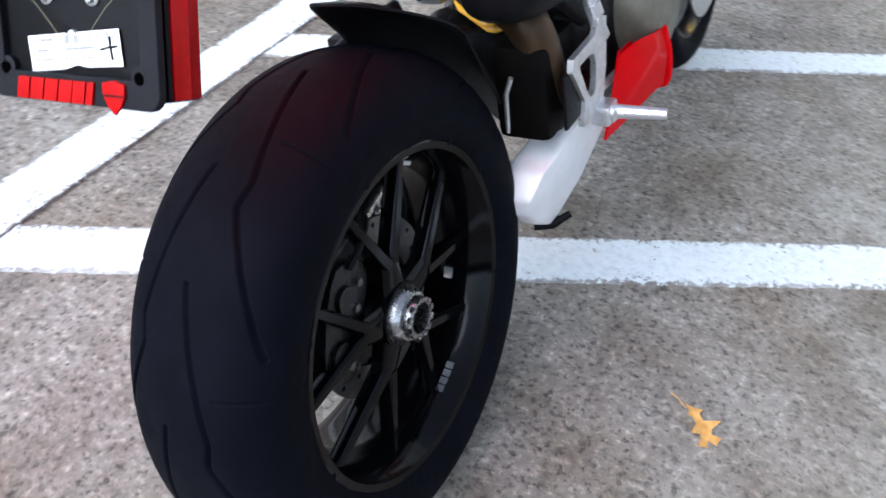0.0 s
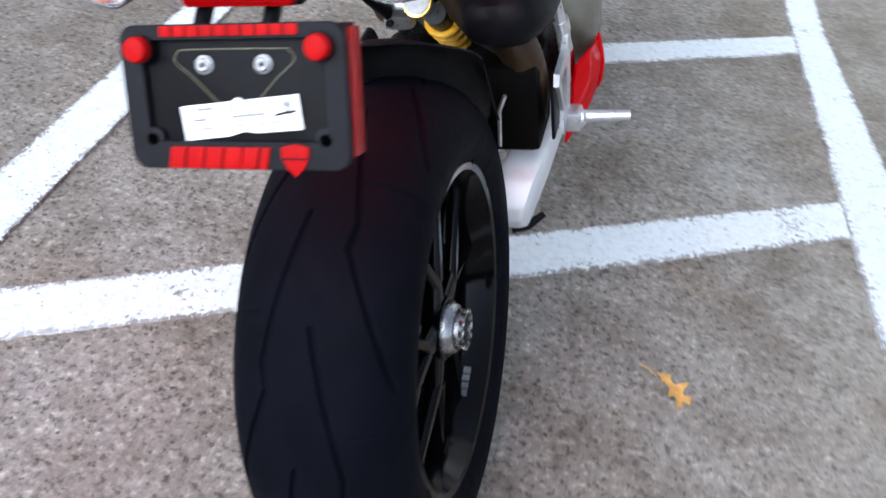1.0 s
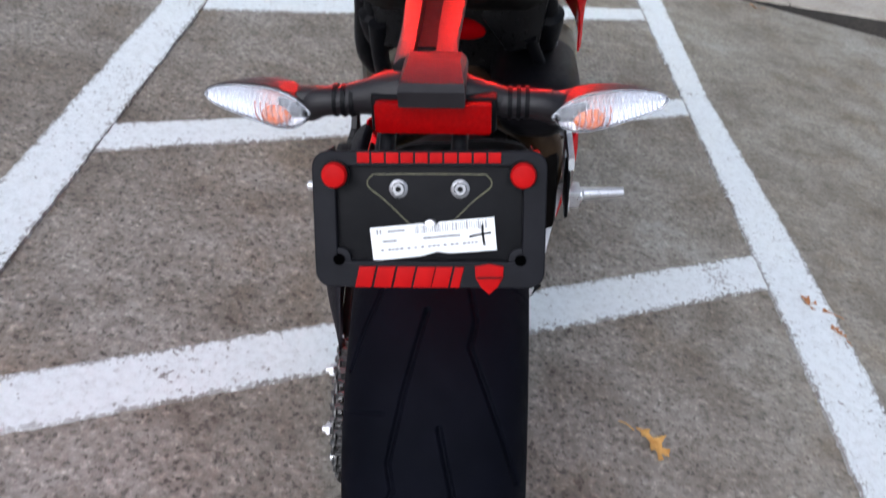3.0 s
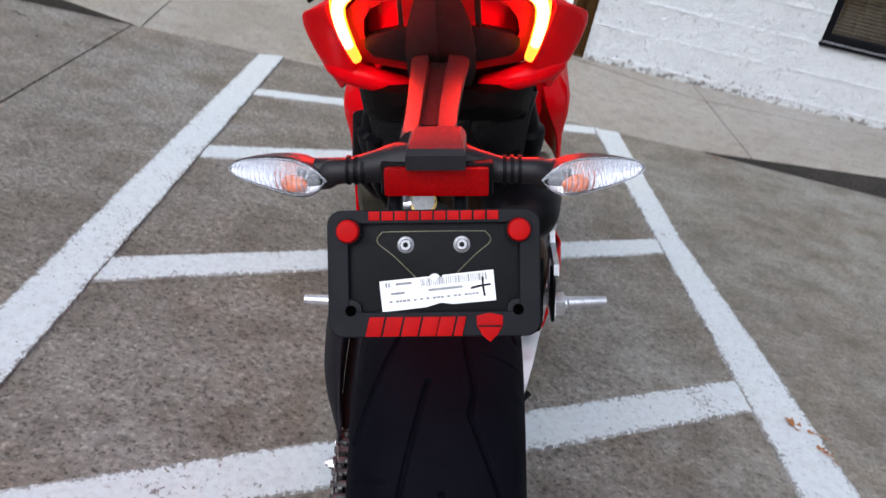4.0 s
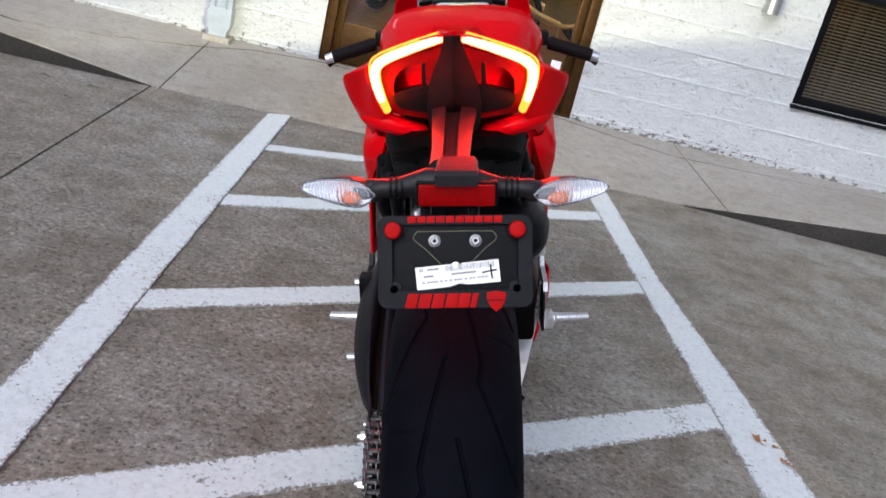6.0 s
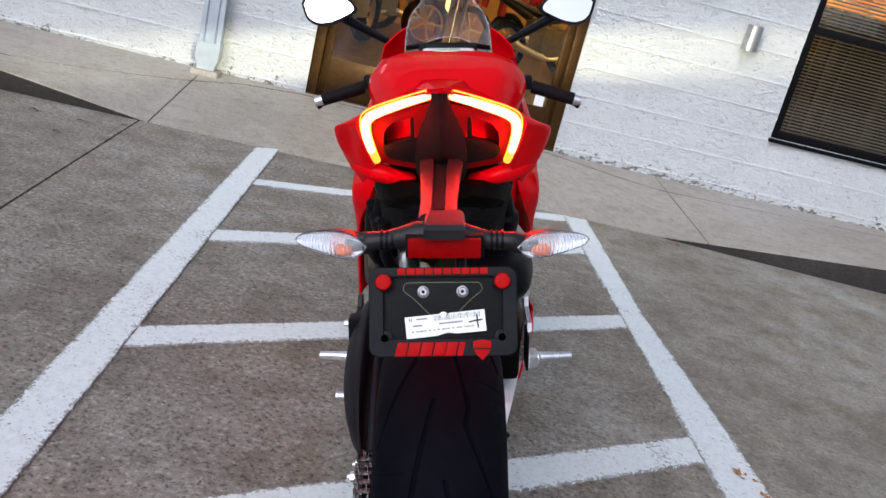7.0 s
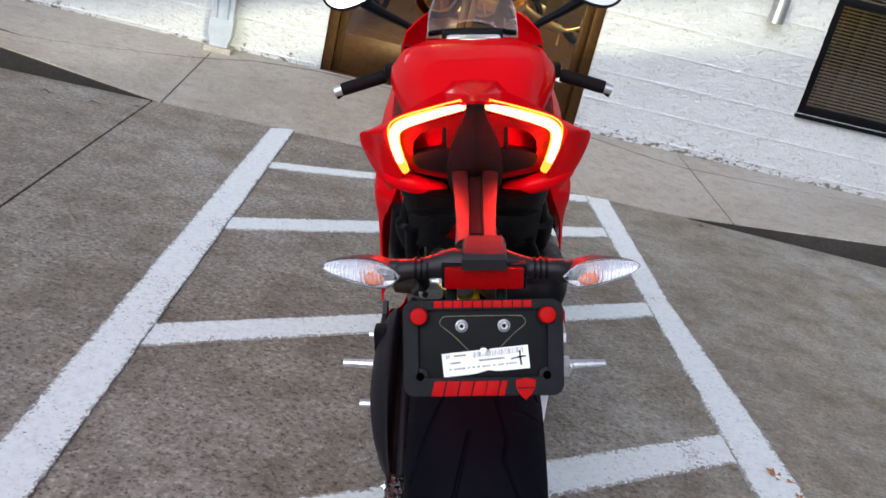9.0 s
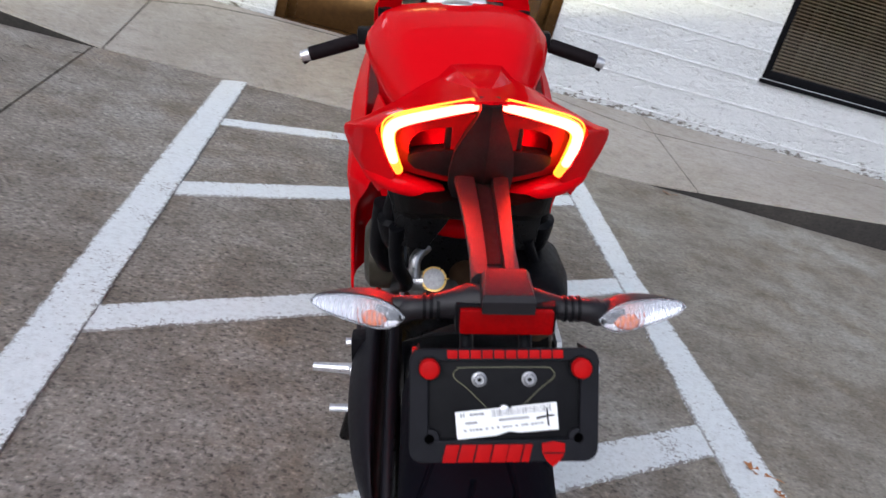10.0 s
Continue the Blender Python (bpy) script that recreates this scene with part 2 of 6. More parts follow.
SOIL = surface("dirt_in_joints", (0.018, 0.015, 0.012), (0.035, 0.03, 0.024), 40, (0.85, 0.95), 0, 0.4, 200, 0, 0.1)
PAINT = road_paint()
BLOCK = block_paint()
RED = surface("red_gloss_paint", (0.58, 0.0002, 0.0025), (0.63, 0.0003, 0.0035), 4, (0.4, 0.45), 0.0, 0, 400, 0.2, 0.0)
RED_PLASTIC = surface("red_moulded_letters", (0.34, 0.0025, 0.003), (0.42, 0.004, 0.004), 60, (0.45, 0.6), 0, 0.2, 900, 0, 0.08)
BLACK = surface("black_satin_plastic", (0.0022, 0.0022, 0.003), (0.0042, 0.0042, 0.0053), 40, (0.4, 0.52), 0, 0.3, 1500, 0, 0.11)
FRAME_BLACK = surface("dark_slate_plastic", (0.0045, 0.0045, 0.0066), (0.0066, 0.0066, 0.0092), 50, (0.45, 0.58), 0, 0.3, 1200, 0, 0.16)
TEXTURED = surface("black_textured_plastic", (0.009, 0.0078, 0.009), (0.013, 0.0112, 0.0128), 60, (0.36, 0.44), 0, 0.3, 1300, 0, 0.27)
BLACK_METAL = surface("black_cast_metal", (0.0025, 0.0025, 0.003), (0.005, 0.005, 0.0055), 50, (0.24, 0.36), 0.0, 0.25, 900, 0, 0.3)
RUBBER = surface("tyre_rubber", (0.0012, 0.0016, 0.0036), (0.0022, 0.0026, 0.0055), 22, (0.6, 0.75), 0, 0.5, 1200, 0, 0.05)
RIM = surface("black_gloss_rim_paint", (0.0012, 0.0012, 0.0016), (0.002, 0.002, 0.0025), 30, (0.05, 0.08), 0.0, 0.04, 900, 0.0, 0.13)
GRIP = surface("grip_rubber", (0.005, 0.0035, 0.004), (0.009, 0.006, 0.007), 60, (0.6, 0.75), 0, 0.6, 500, 0, 0.1)
SILVER = surface("machined_aluminium", (0.58, 0.58, 0.59), (0.74, 0.74, 0.75), 60, (0.25, 0.42), 0.9, 0.15, 700)
DISC_STEEL = surface("worn_disc_steel", (0.1, 0.093, 0.09), (0.16, 0.15, 0.145), 40, (0.35, 0.5), 0.8, 0.15, 500)
NUT_STEEL = surface("turned_axle_steel", (0.26, 0.255, 0.25), (0.4, 0.39, 0.38), 90, (0.2, 0.34), 1.0, 0.2, 500)
STEEL = surface("brushed_steel_silencer", (0.74, 0.74, 0.74), (0.84, 0.83, 0.83), 18, (0.5, 0.62), 0.25, 0.2, 600)
BRONZE_CASE = surface("bronze_grey_engine_case", (0.13, 0.12, 0.088), (0.19, 0.175, 0.135), 25, (0.4, 0.55), 0.4, 0.4, 600)
BRONZE_DARK = surface("dark_bronze_casting", (0.035, 0.03, 0.02), (0.06, 0.053, 0.038), 25, (0.4, 0.55), 0.3, 0.4, 600, 0, 0.3)
HEATED = surface("heat_tinted_pipe", (0.035, 0.02, 0.01), (0.075, 0.045, 0.024), 14, (0.35, 0.55), 0.7, 0.2, 300)
HEATED_DARK = surface("sooty_pipe_cover", (0.002, 0.0016, 0.0015), (0.004, 0.0032, 0.0027), 20, (0.5, 0.65), 0.0, 0.3, 300, 0, 0.05)
YELLOW = surface("yellow_spring_enamel", (0.75, 0.38, 0.01), (0.85, 0.46, 0.02), 40, (0.3, 0.4))
GOLD = surface("gold_anodised_ring", (0.7, 0.45, 0.12), (0.8, 0.55, 0.2), 40, (0.25, 0.35), 1.0)
CHAIN = surface("oiled_chain_steel", (0.03, 0.03, 0.031), (0.11, 0.108, 0.105), 180, (0.35, 0.5), 0.7)
STICKER = surface("white_paper_sticker", (0.78, 0.78, 0.77), (0.84, 0.84, 0.83), 120, (0.4, 0.6))
INK_GREY = surface("faded_print_ink", (0.22, 0.22, 0.225), (0.34, 0.34, 0.34), 90, (0.5, 0.6), 0, 0, 400, 0, 0.1)
VOID = surface("hole_shade_black", (0.0006, 0.0006, 0.0007), (0.001, 0.001, 0.0011), 60, (0.9, 1.0), 0, 0, 400, 0, 0.0)
INK = surface("black_ink", (0.004, 0.004, 0.0045), (0.008, 0.008, 0.008), 90, (0.5, 0.6), 0, 0, 400, 0, 0.1)
SCREW = surface("brushed_grey_steel", (0.3, 0.3, 0.31), (0.42, 0.42, 0.43), 200, (0.35, 0.5), 0.8)
OLIVE = surface("scuffed_olive_edge", (0.1, 0.095, 0.055), (0.16, 0.15, 0.08), 200, (0.5, 0.6))
SEAT = surface("black_seat_vinyl", (0.014, 0.014, 0.015), (0.022, 0.022, 0.023), 60, (0.55, 0.7), 0, 0.5, 700)
LENS_CLEAR = milky("clear_ribbed_lens", (0.86, 0.89, 0.95), 0.2)
SCREEN = milky("clear_windscreen", (0.82, 0.8, 0.76), 0.15)
AMBER = surface("amber_bulb", (0.75, 0.11, 0.004), (0.9, 0.2, 0.01), 60, (0.2, 0.3))
AMBER_DARK = surface("dark_amber_rib", (0.35, 0.05, 0.004), (0.45, 0.08, 0.008), 60, (0.3, 0.4))
REFLECTOR = surface("red_reflector_plastic", (0.34, 0.0008, 0.0012), (0.46, 0.0014, 0.002), 300, (0.15, 0.3), 0, 0.4, 500, 0.08, 0.1)
REFLECTOR_DEEP = surface("deep_red_reflector", (0.2, 0.0005, 0.0008), (0.28, 0.001, 0.0014), 500, (0.2, 0.35), 0, 0.5, 700, 0.08, 0.05)
DISH = surface("silvered_reflector", (0.72, 0.74, 0.8), (0.86, 0.88, 0.93), 300, (0.3, 0.42), 0.6)
DARK_RED = surface("dark_red_lens", (0.17, 0.0003, 0.0004), (0.22, 0.0005, 0.0006), 40, (0.4, 0.5), 0, 0, 400, 0.0, 0.06)
MIRROR = surface("mirror_glass", (0.9, 0.9, 0.91), (0.92, 0.92, 0.93), 20, (0.005, 0.01), 1.0)
LED_CORE = glow("tail_light_guide", (1.0, 0.0118, 0.005), 72)
LED_RIM = glow("tail_light_rim", (1.0, 0.3, 0.008), 2.2)
LED_TIP = glow("tail_light_tip", (1.0, 0.12, 0.008), 4)
LED_EDGE = glow("tail_light_edge", (1.0, 0.1, 0.004), 6)
BRONZE_FRAME = surface("dark_bronze_aluminium", (0.04, 0.018, 0.005), (0.062, 0.03, 0.008), 30, (0.3, 0.42), 0.35, 0.1, 800, 0, 0.15)
DOWNSPOUT = surface("painted_white_metal", (0.33, 0.37, 0.41), (0.4, 0.44, 0.48), 9, (0.4, 0.5), 0, 0.2, 60)
GALV = surface("galvanised_lamp_metal", (0.42, 0.43, 0.43), (0.55, 0.55, 0.55), 30, (0.3, 0.45), 0.9)
PANE = glass("window_glass", (0.93, 0.95, 0.94), 0.0, 1.45)
LEAF = surface("dry_oak_leaf", (0.42, 0.2, 0.04), (0.6, 0.34, 0.09), 60, (0.55, 0.7), 0, 0.3, 200)
LEAF_DARK = surface("brown_oak_leaf", (0.28, 0.1, 0.03), (0.4, 0.17, 0.05), 60, (0.55, 0.7), 0, 0.3, 200)


# ---- mesh helpers ----
def finish(name, bm, material, smooth=40):
    bmesh.ops.recalc_face_normals(bm, faces=bm.faces)
    me = bpy.data.meshes.new(name)
    bm.to_mesh(me)
    bm.free()
    if smooth:
        me.polygons.foreach_set("use_smooth", [True] * len(me.polygons))
        me.set_sharp_from_angle(angle=radians(smooth))
    for mm in material if isinstance(material, (list, tuple)) else [material]:
        me.materials.append(mm)
    return me


def part(name, bm, material, parent, label="", smooth=40):
    ob = new(name, finish(name, bm, material, smooth))
    ob.parent = parent
    return tagged(ob, label)


def thing(name, bm, material, label, category, group="", kind="", m=None, smooth=40):
    ob = new(name, finish(name, bm, material, smooth))
    if m is not None:
        ob.matrix_world = m
    return tagged(ob, label, category, group, kind)


def anchor(name, label, category, m, group="", kind=""):
    ob = new(name)
    ob.matrix_world = m
    ob.empty_display_size = 0.1
    return tagged(ob, label, category, group, kind)


def box(lo, hi, bevel=0.0, bm=None, m=None):
    """A box, bevelled, from its two corners; into bm if one is given."""
    b = bmesh.new()
    bmesh.ops.create_cube(b, size=1.0)
    lo, hi = Vector(lo), Vector(hi)
    bmesh.ops.transform(b, matrix=Matrix.Translation((lo + hi) / 2) @ Matrix.Diagonal((*(hi - lo), 1)), verts=b.verts)
    if bevel:
        bmesh.ops.bevel(b, geom=b.edges, offset=bevel, segments=2, profile=0.6, affect="EDGES")
    if m is not None:
        bmesh.ops.transform(b, matrix=m, verts=b.verts)
    return joined(b, bm)


def joined(b, bm):
    if bm is None:
        return b
    me = bpy.data.meshes.new("join")
    b.to_mesh(me)
    b.free()
    bm.from_mesh(me)
    bpy.data.meshes.remove(me)
    return bm


def loft(rings, caps=True, bm=None, closed=True):
    """Skin over rings of points, all with the same count."""
    b = bmesh.new()
    vs = [[b.verts.new(p) for p in ring] for ring in rings]
    n = len(rings[0])
    for r0, r1 in zip(vs, vs[1:]):
        for i in range(n if closed else n - 1):
            j = (i + 1) % n
            b.faces.new((r0[i], r0[j], r1[j], r1[i]))
    if caps and closed:
        b.faces.new(vs[0])
        b.faces.new(vs[-1])
    return joined(b, bm)


def frame_of(d):
    d = Vector(d).normalized()
    side = d.cross(Vector((0, 0, 1)))
    if side.length < 0.05:
        side = d.cross(Vector((0, 1, 0)))
    side.normalize()
    return side, side.cross(d).normalized()


def tube(path, radii, seg=12, bm=None, flat=1.0):
    """A round tube along points, with a radius at each; flat squeezes it in its second direction."""
    pts = [Vector(p) for p in path]
    if isinstance(radii, (int, float)):
        radii = [radii] * len(pts)
    rings = []
    for i, (p, r) in enumerate(zip(pts, radii)):
        d = pts[min(i + 1, len(pts) - 1)] - pts[max(i - 1, 0)]
        s, u = frame_of(d)
        rings.append([p + s * math.cos(a) * r + u * math.sin(a) * r * flat for a in (2 * math.pi * k / seg for k in range(seg))])
    return loft(rings, True, bm)


def curve_points(pts, n=8):
    """A smooth line through points (Catmull-Rom)."""
    p = [Vector(q) for q in pts]
    p = [2 * p[0] - p[1], *p, 2 * p[-1] - p[-2]]
    out = []
    for i in range(1, len(p) - 2):
        for k in range(n):
            t = k / n
            a, b, c, d = p[i - 1 : i + 3]
            out.append(0.5 * (2 * b + (c - a) * t + (2 * a - 5 * b + 4 * c - d) * t * t + (3 * b - a - 3 * c + d) * t**3))
    return [*out, p[-2]]


def lathe(profile, seg=64, m=None, bm=None, closed=True):
    """Turns (x, r) points round the x axis."""
    rings = [[(x, -r * math.cos(a), r * math.sin(a)) for x, r in profile] for a in (2 * math.pi * k / seg for k in range(seg))]
    b = bmesh.new()
    vs = [[b.verts.new(p) for p in ring] for ring in rings]
    n = len(profile)
    for k in range(seg):
        r0, r1 = vs[k], vs[(k + 1) % seg]
        for i in range(n if closed else n - 1):
            b.faces.new((r0[i], r0[(i + 1) % n], r1[(i + 1) % n], r1[i]))
    bmesh.ops.remove_doubles(b, verts=b.verts, dist=1e-6)
    if m is not None:
        bmesh.ops.transform(b, matrix=m, verts=b.verts)
    return joined(b, bm)


def prism(poly, depth, m=None, bevel=0.0, bm=None):
    """A flat outline in x and y, pushed down by depth along z."""
    b = bmesh.new()
    top = b.faces.new([b.verts.new((x, y, 0)) for x, y in poly])
    got = bmesh.ops.extrude_face_region(b, geom=[top])
    bmesh.ops.translate(b, vec=(0, 0, -depth), verts=[v for v in got["geom"] if isinstance(v, bmesh.types.BMVert)])
    if bevel:
        bmesh.ops.recalc_face_normals(b, faces=b.faces)
        bmesh.ops.bevel(b, geom=[e for e in b.edges if e.calc_face_angle(0) > 0.4], offset=bevel, segments=2, profile=0.6, affect="EDGES")
    if m is not None:
        bmesh.ops.transform(b, matrix=m, verts=b.verts)
    return joined(b, bm)


def rounded(w, h, r, n=5, cx=0.0, cy=0.0):
    """The outline of a rounded rectangle."""
    out = []
    for sx, sy, a0 in ((1, 1, 0), (-1, 1, 90), (-1, -1, 180), (1, -1, 270)):
        for k in range(n + 1):
            a = radians(a0 + 90 * k / n)
            out.append((cx + sx * (w / 2 - r) + r * math.cos(a), cy + sy * (h / 2 - r) + r * math.sin(a)))
    return out


def ring_plate(outer, inner, depth, m=None, bm=None):
    """A plate with one opening; both outlines have the same count of points."""
    rings = [[(x, y, 0) for x, y in outer], [(x, y, 0) for x, y in inner], [(x, y, -depth) for x, y in inner], [(x, y, -depth) for x, y in outer]]
    rings.append(rings[0])
    b = loft(rings, False)
    bmesh.ops.remove_doubles(b, verts=b.verts, dist=1e-6)
    if m is not None:
        bmesh.ops.transform(b, matrix=m, verts=b.verts)
    return joined(b, bm)


def sheet(grid, thick=0.004, cuts=3, mirror=False):
    """A thin curved shell over a small grid of control points, rounded by splines; mirror adds the other half over x = 0."""
    rows = [curve_points(r, cuts) for r in grid]
    cols = [curve_points([r[j] for r in rows], cuts) for j in range(len(rows[0]))]
    b = bmesh.new()

    def skin(flip):
        vs = [[b.verts.new((-p[0] if flip else p[0], p[1], p[2])) for p in c] for c in cols]
        for a, c in zip(vs, vs[1:]):
            for i in range(len(a) - 1):
                b.faces.new((a[i], a[i + 1], c[i + 1], c[i]))

    skin(False)
    if mirror:
        skin(True)
        bmesh.ops.remove_doubles(b, verts=b.verts, dist=1e-5)
    bmesh.ops.recalc_face_normals(b, faces=b.faces)
    if thick:
        bmesh.ops.solidify(b, geom=b.faces, thickness=thick)
    return b


FLIP = Matrix.Diagonal((-1, 1, 1, 1))


def flipped(bm):
    bmesh.ops.transform(bm, matrix=FLIP, verts=bm.verts)
    bmesh.ops.reverse_faces(bm, faces=bm.faces)
    return bm


# ---- ground ----
WALL = pose(0, 5.52, 0, 0, 0, 4.29)
KERB_Y, BASE_Z = -1.266, 0.132


def joint_x(y):
    return -1.76 - 0.095 * y + 0.004 * math.sin(y * 7.0)


def lot_ground():
    """One sheet to the horizon, with a sawn joint across the lot."""
    b = bmesh.new()
    ys = [-400, -60, -12, -4, -1, 0.5, 1.5, 2.3, 3.2, 4.06, 4.6, 60, 400]
    rows = []
    for y in ys:
        jx = joint_x(min(max(y, -12), 4.6))
        cols = [(-400, 0), (-60, 0), (-12, 0), (-5, 0), (jx - 0.0055, 0), (jx - 0.0045, -0.03), (jx + 0.0045, -0.03), (jx + 0.0055, 0), (0, 0), (1.5, 0), (5, 0), (12, 0), (60, 0), (400, 0)]
        rows.append([b.verts.new((x, y, z)) for x, z in cols])
    for a, c in zip(rows, rows[1:]):
        for i in range(len(a) - 1):
            b.faces.new((a[i], a[i + 1], c[i + 1], c[i]))
    return thing("ground", b, LOT, "worn brownish grey concrete parking lot with a sawn joint", "ground", kind="structure", smooth=0)


lot_ground()


def kerb_height(x):
    """Height of the kerb along the wall's line: flush at the ramp, rising on both flares."""
    left, right = 0.13 * (-2.2 - x), 0.107 * (x - 0.83)
    return max(0.0, min(0.15, left), min(0.19, right))


def kerb_line(x):
    """The kerb's face runs along the wall, and bends out a little on the far flare."""
    return KERB_Y - 0.11 * max(0.0, min(1.6, x - 0.83))


def walk_z(x, y):
    f = min(1.0, max(0.0, (y - kerb_line(x)) / -kerb_line(x)))
    return kerb_height(x) * (1 - f) + (BASE_Z - 0.0055 * max(-4.0, min(4.0, x))) * f + 0.006


def slab(outline, parent):
    b = bmesh.new()
    f = b.faces.new([b.verts.new((x, y, 0)) for x, y in outline])
    bmesh.ops.triangulate(b, faces=[f])
    bmesh.ops.subdivide_edges(b, edges=b.edges, cuts=5, use_grid_fill=True)
    top = list(b.faces)
    got = bmesh.ops.extrude_face_region(b, geom=top)
    low = [v for v in got["geom"] if isinstance(v, bmesh.types.BMVert)]
    for v in b.verts:
        v.co.z = walk_z(v.co.x, v.co.y)
    for v in low:
        v.co.z = -0.12
    ob = part("slab", b, WALKWAY, parent, smooth=25)
    return ob


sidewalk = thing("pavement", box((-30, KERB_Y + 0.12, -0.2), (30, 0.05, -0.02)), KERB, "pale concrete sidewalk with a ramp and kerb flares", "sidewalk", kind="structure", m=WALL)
G = 0.0042
crack = [(-30, -1.0), (-6, -1.03), (-3.1, -0.95), (-2.6, -0.58), (-1.9, -0.14), (-1.5, -0.05), (0.3, -0.05), (1.1, -0.35), (2.1, -0.37), (30, -0.4)]


def strip(x0, x1, y_of0, y_of1):
    xs = sorted({x0, x1, *[x for x in (*[c[0] for c in crack], 0.83, 1.3, 1.9, 2.43) if x0 < x < x1]})
    return [(x, y_of0(x)) for x in xs] + [(x, y_of1(x)) for x in reversed(xs)]


def crack_y(x):
    for (xa, ya), (xb, yb) in zip(crack, crack[1:]):
        if xa <= x <= xb:
            return ya + (yb - ya) * (x - xa) / (xb - xa)
    return -0.62


CUTS = [-30, -6.0, -2.2, 1.14, 4.4, 30]
for xa, xb in zip(CUTS, CUTS[1:]):
    slab(strip(xa + G, xb - G, kerb_line, lambda x: crack_y(x) - 0.011), sidewalk)
    slab(strip(xa + G, xb - G, lambda x: crack_y(x) + 0.011, lambda x: 0.02), sidewalk)


def joint_fill(line, half):
    """Dirt that fills a joint of the sidewalk to just under its edges."""
    pts = [Vector((*p, 0)) for p in line]
    rows = []
    for p, q in zip(pts, pts[1:]):
        side = (q - p).cross(Vector((0, 0, 1))).normalized() * half
        for k in range(25):
            c = p.lerp(q, k / 25)
            rows.append([(v.x, v.y, walk_z(v.x, v.y) - 0.004) for v in (c - side, c + side)])
    rows.append([(v.x, v.y, walk_z(v.x, v.y) - 0.004) for v in (pts[-1] - side, pts[-1] + side)])
    b = loft(rows, False, None, False)
    bmesh.ops.solidify(b, geom=b.faces, thickness=0.01)
    part("joint_dirt", b, SOIL, sidewalk, "dark dirt in the sidewalk joint", smooth=0)


joint_fill([p for p in crack if -7 < p[0] < 5], 0.0135)
for x in (-2.2, 1.14):
    joint_fill([(x, KERB_Y), (x, crack_y(x))], 0.005)


def kerb_face(x0, x1, name="kerb"):
    """The very dark face of the kerb, tapering out into the ramp."""
    rings = []
    inner, outer = (x1, x0) if x0 < -5 else (x0, x1)
    for f in (0, 0.01, 0.02, 0.03, 0.04, 0.05, 0.07, 0.1, 0.2, 0.5, 1):
        x = inner + (outer - inner) * f
        h = kerb_height(x) + 0.005
        ky = kerb_line(x)
        rings.append([(x, ky - 0.004, -0.05), (x, ky - 0.004, h - 0.012), (x, ky + 0.006, h), (x, ky + 0.03, h - 0.004), (x, ky + 0.03, -0.05)])
    ob = thing(name, loft(rings), KERB, "very dark concrete kerb tapering into the ramp", "kerb", kind="structure", m=WALL)
    return ob


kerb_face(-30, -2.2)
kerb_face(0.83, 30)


def stripe(near, far, top=0.004, name="painted_line"):
    """A painted line between two broken lines of points, with ragged edges, a few millimetres proud."""
    rng = random.Random(len(bpy.data.objects))

    def spread(line, n):
        pts = [Vector((*p, 0)) for p in line]
        cuts = [0.0]
        for p, q in zip(pts, pts[1:]):
            cuts.append(cuts[-1] + (q - p).length)
        out = []
        for k in range(n + 1):
            d = cuts[-1] * k / n
            i = max(j for j in range(len(pts) - 1) if cuts[j] <= d + 1e-9)
            out.append(pts[i].lerp(pts[i + 1], (d - cuts[i]) / (cuts[i + 1] - cuts[i])))
        return out

    n = max(2, int((Vector(near[0]) - Vector(near[-1])).length / 0.008))
    b = bmesh.new()
    layer = b.verts.layers.float.new("edge")
    rows = []
    for p, q in zip(spread(near, n), spread(far, n)):
        d = (q - p).normalized()
        p = p + d * (rng.gauss(0, 0.0008) + 0.004 * noise.noise(p * 22) + 0.003 * noise.noise(p * 70))
        q = q + d * (rng.gauss(0, 0.0008) + 0.004 * noise.noise(q * 22) + 0.003 * noise.noise(q * 70))
        cross = ((p, -0.001, 1.0), (p.lerp(q, 0.012), top, 1.0), (p.lerp(q, 0.09), top, 0.35), (p.lerp(q, 0.24), top, 0.0), (q.lerp(p, 0.24), top, 0.0), (q.lerp(p, 0.09), top, 0.35), (q.lerp(p, 0.012), top, 1.0), (q, -0.001, 1.0))
        row = []
        for v, z, e in cross:
            vert = b.verts.new((v.x, v.y, z))
            vert[layer] = e
            row.append(vert)
        rows.append(row)
    for r0, r1 in zip(rows, rows[1:]):
        for i in range(7):
            b.faces.new((r0[i], r0[i + 1], r1[i + 1], r1[i]))
    return thing(name, b, PAINT, "worn white painted line on the concrete lot", "road marking", "hatched lines", "structure", smooth=0)


# the two long sides of the hatching, then the rungs between them
def left_in(y):
    return -1.117 - 0.058 * y


def right_in(y):
    return 0.617 - 0.065 * y


stripe([(left_in(-3) - 0.135, -3), (left_in(1.5) - 0.13, 1.5), (-1.483, 4.09)], [(left_in(-3), -3), (left_in(1.5), 1.5), (-1.362, 4.186)], 0.0078)
stripe([(right_in(-3), -3), (right_in(1.36), 1.36), (right_in(2.78), 2.78), (0.335, 4.24)], [(0.86, -3), (0.695, 1.4), (0.655, 1.88), (0.548, 2.85), (0.483, 4.28)], 0.0078)
for yl, yr, wl, wr in ((3.385, 4.13, 0.11, 0.14), (2.497, 3.56, 0.15, 0.15), (1.543, 2.64, 0.144, 0.138), (0.605, 1.655, 0.15, 0.15), (-0.38, 0.72, 0.142, 0.142)):
    stripe([(left_in(yl) - 0.03, yl - 0.02), (right_in(yr) + 0.03, yr + 0.02)], [(left_in(yl + wl) - 0.03, yl + wl - 0.02), (right_in(yr + wr) + 0.03, yr + wr + 0.02)])

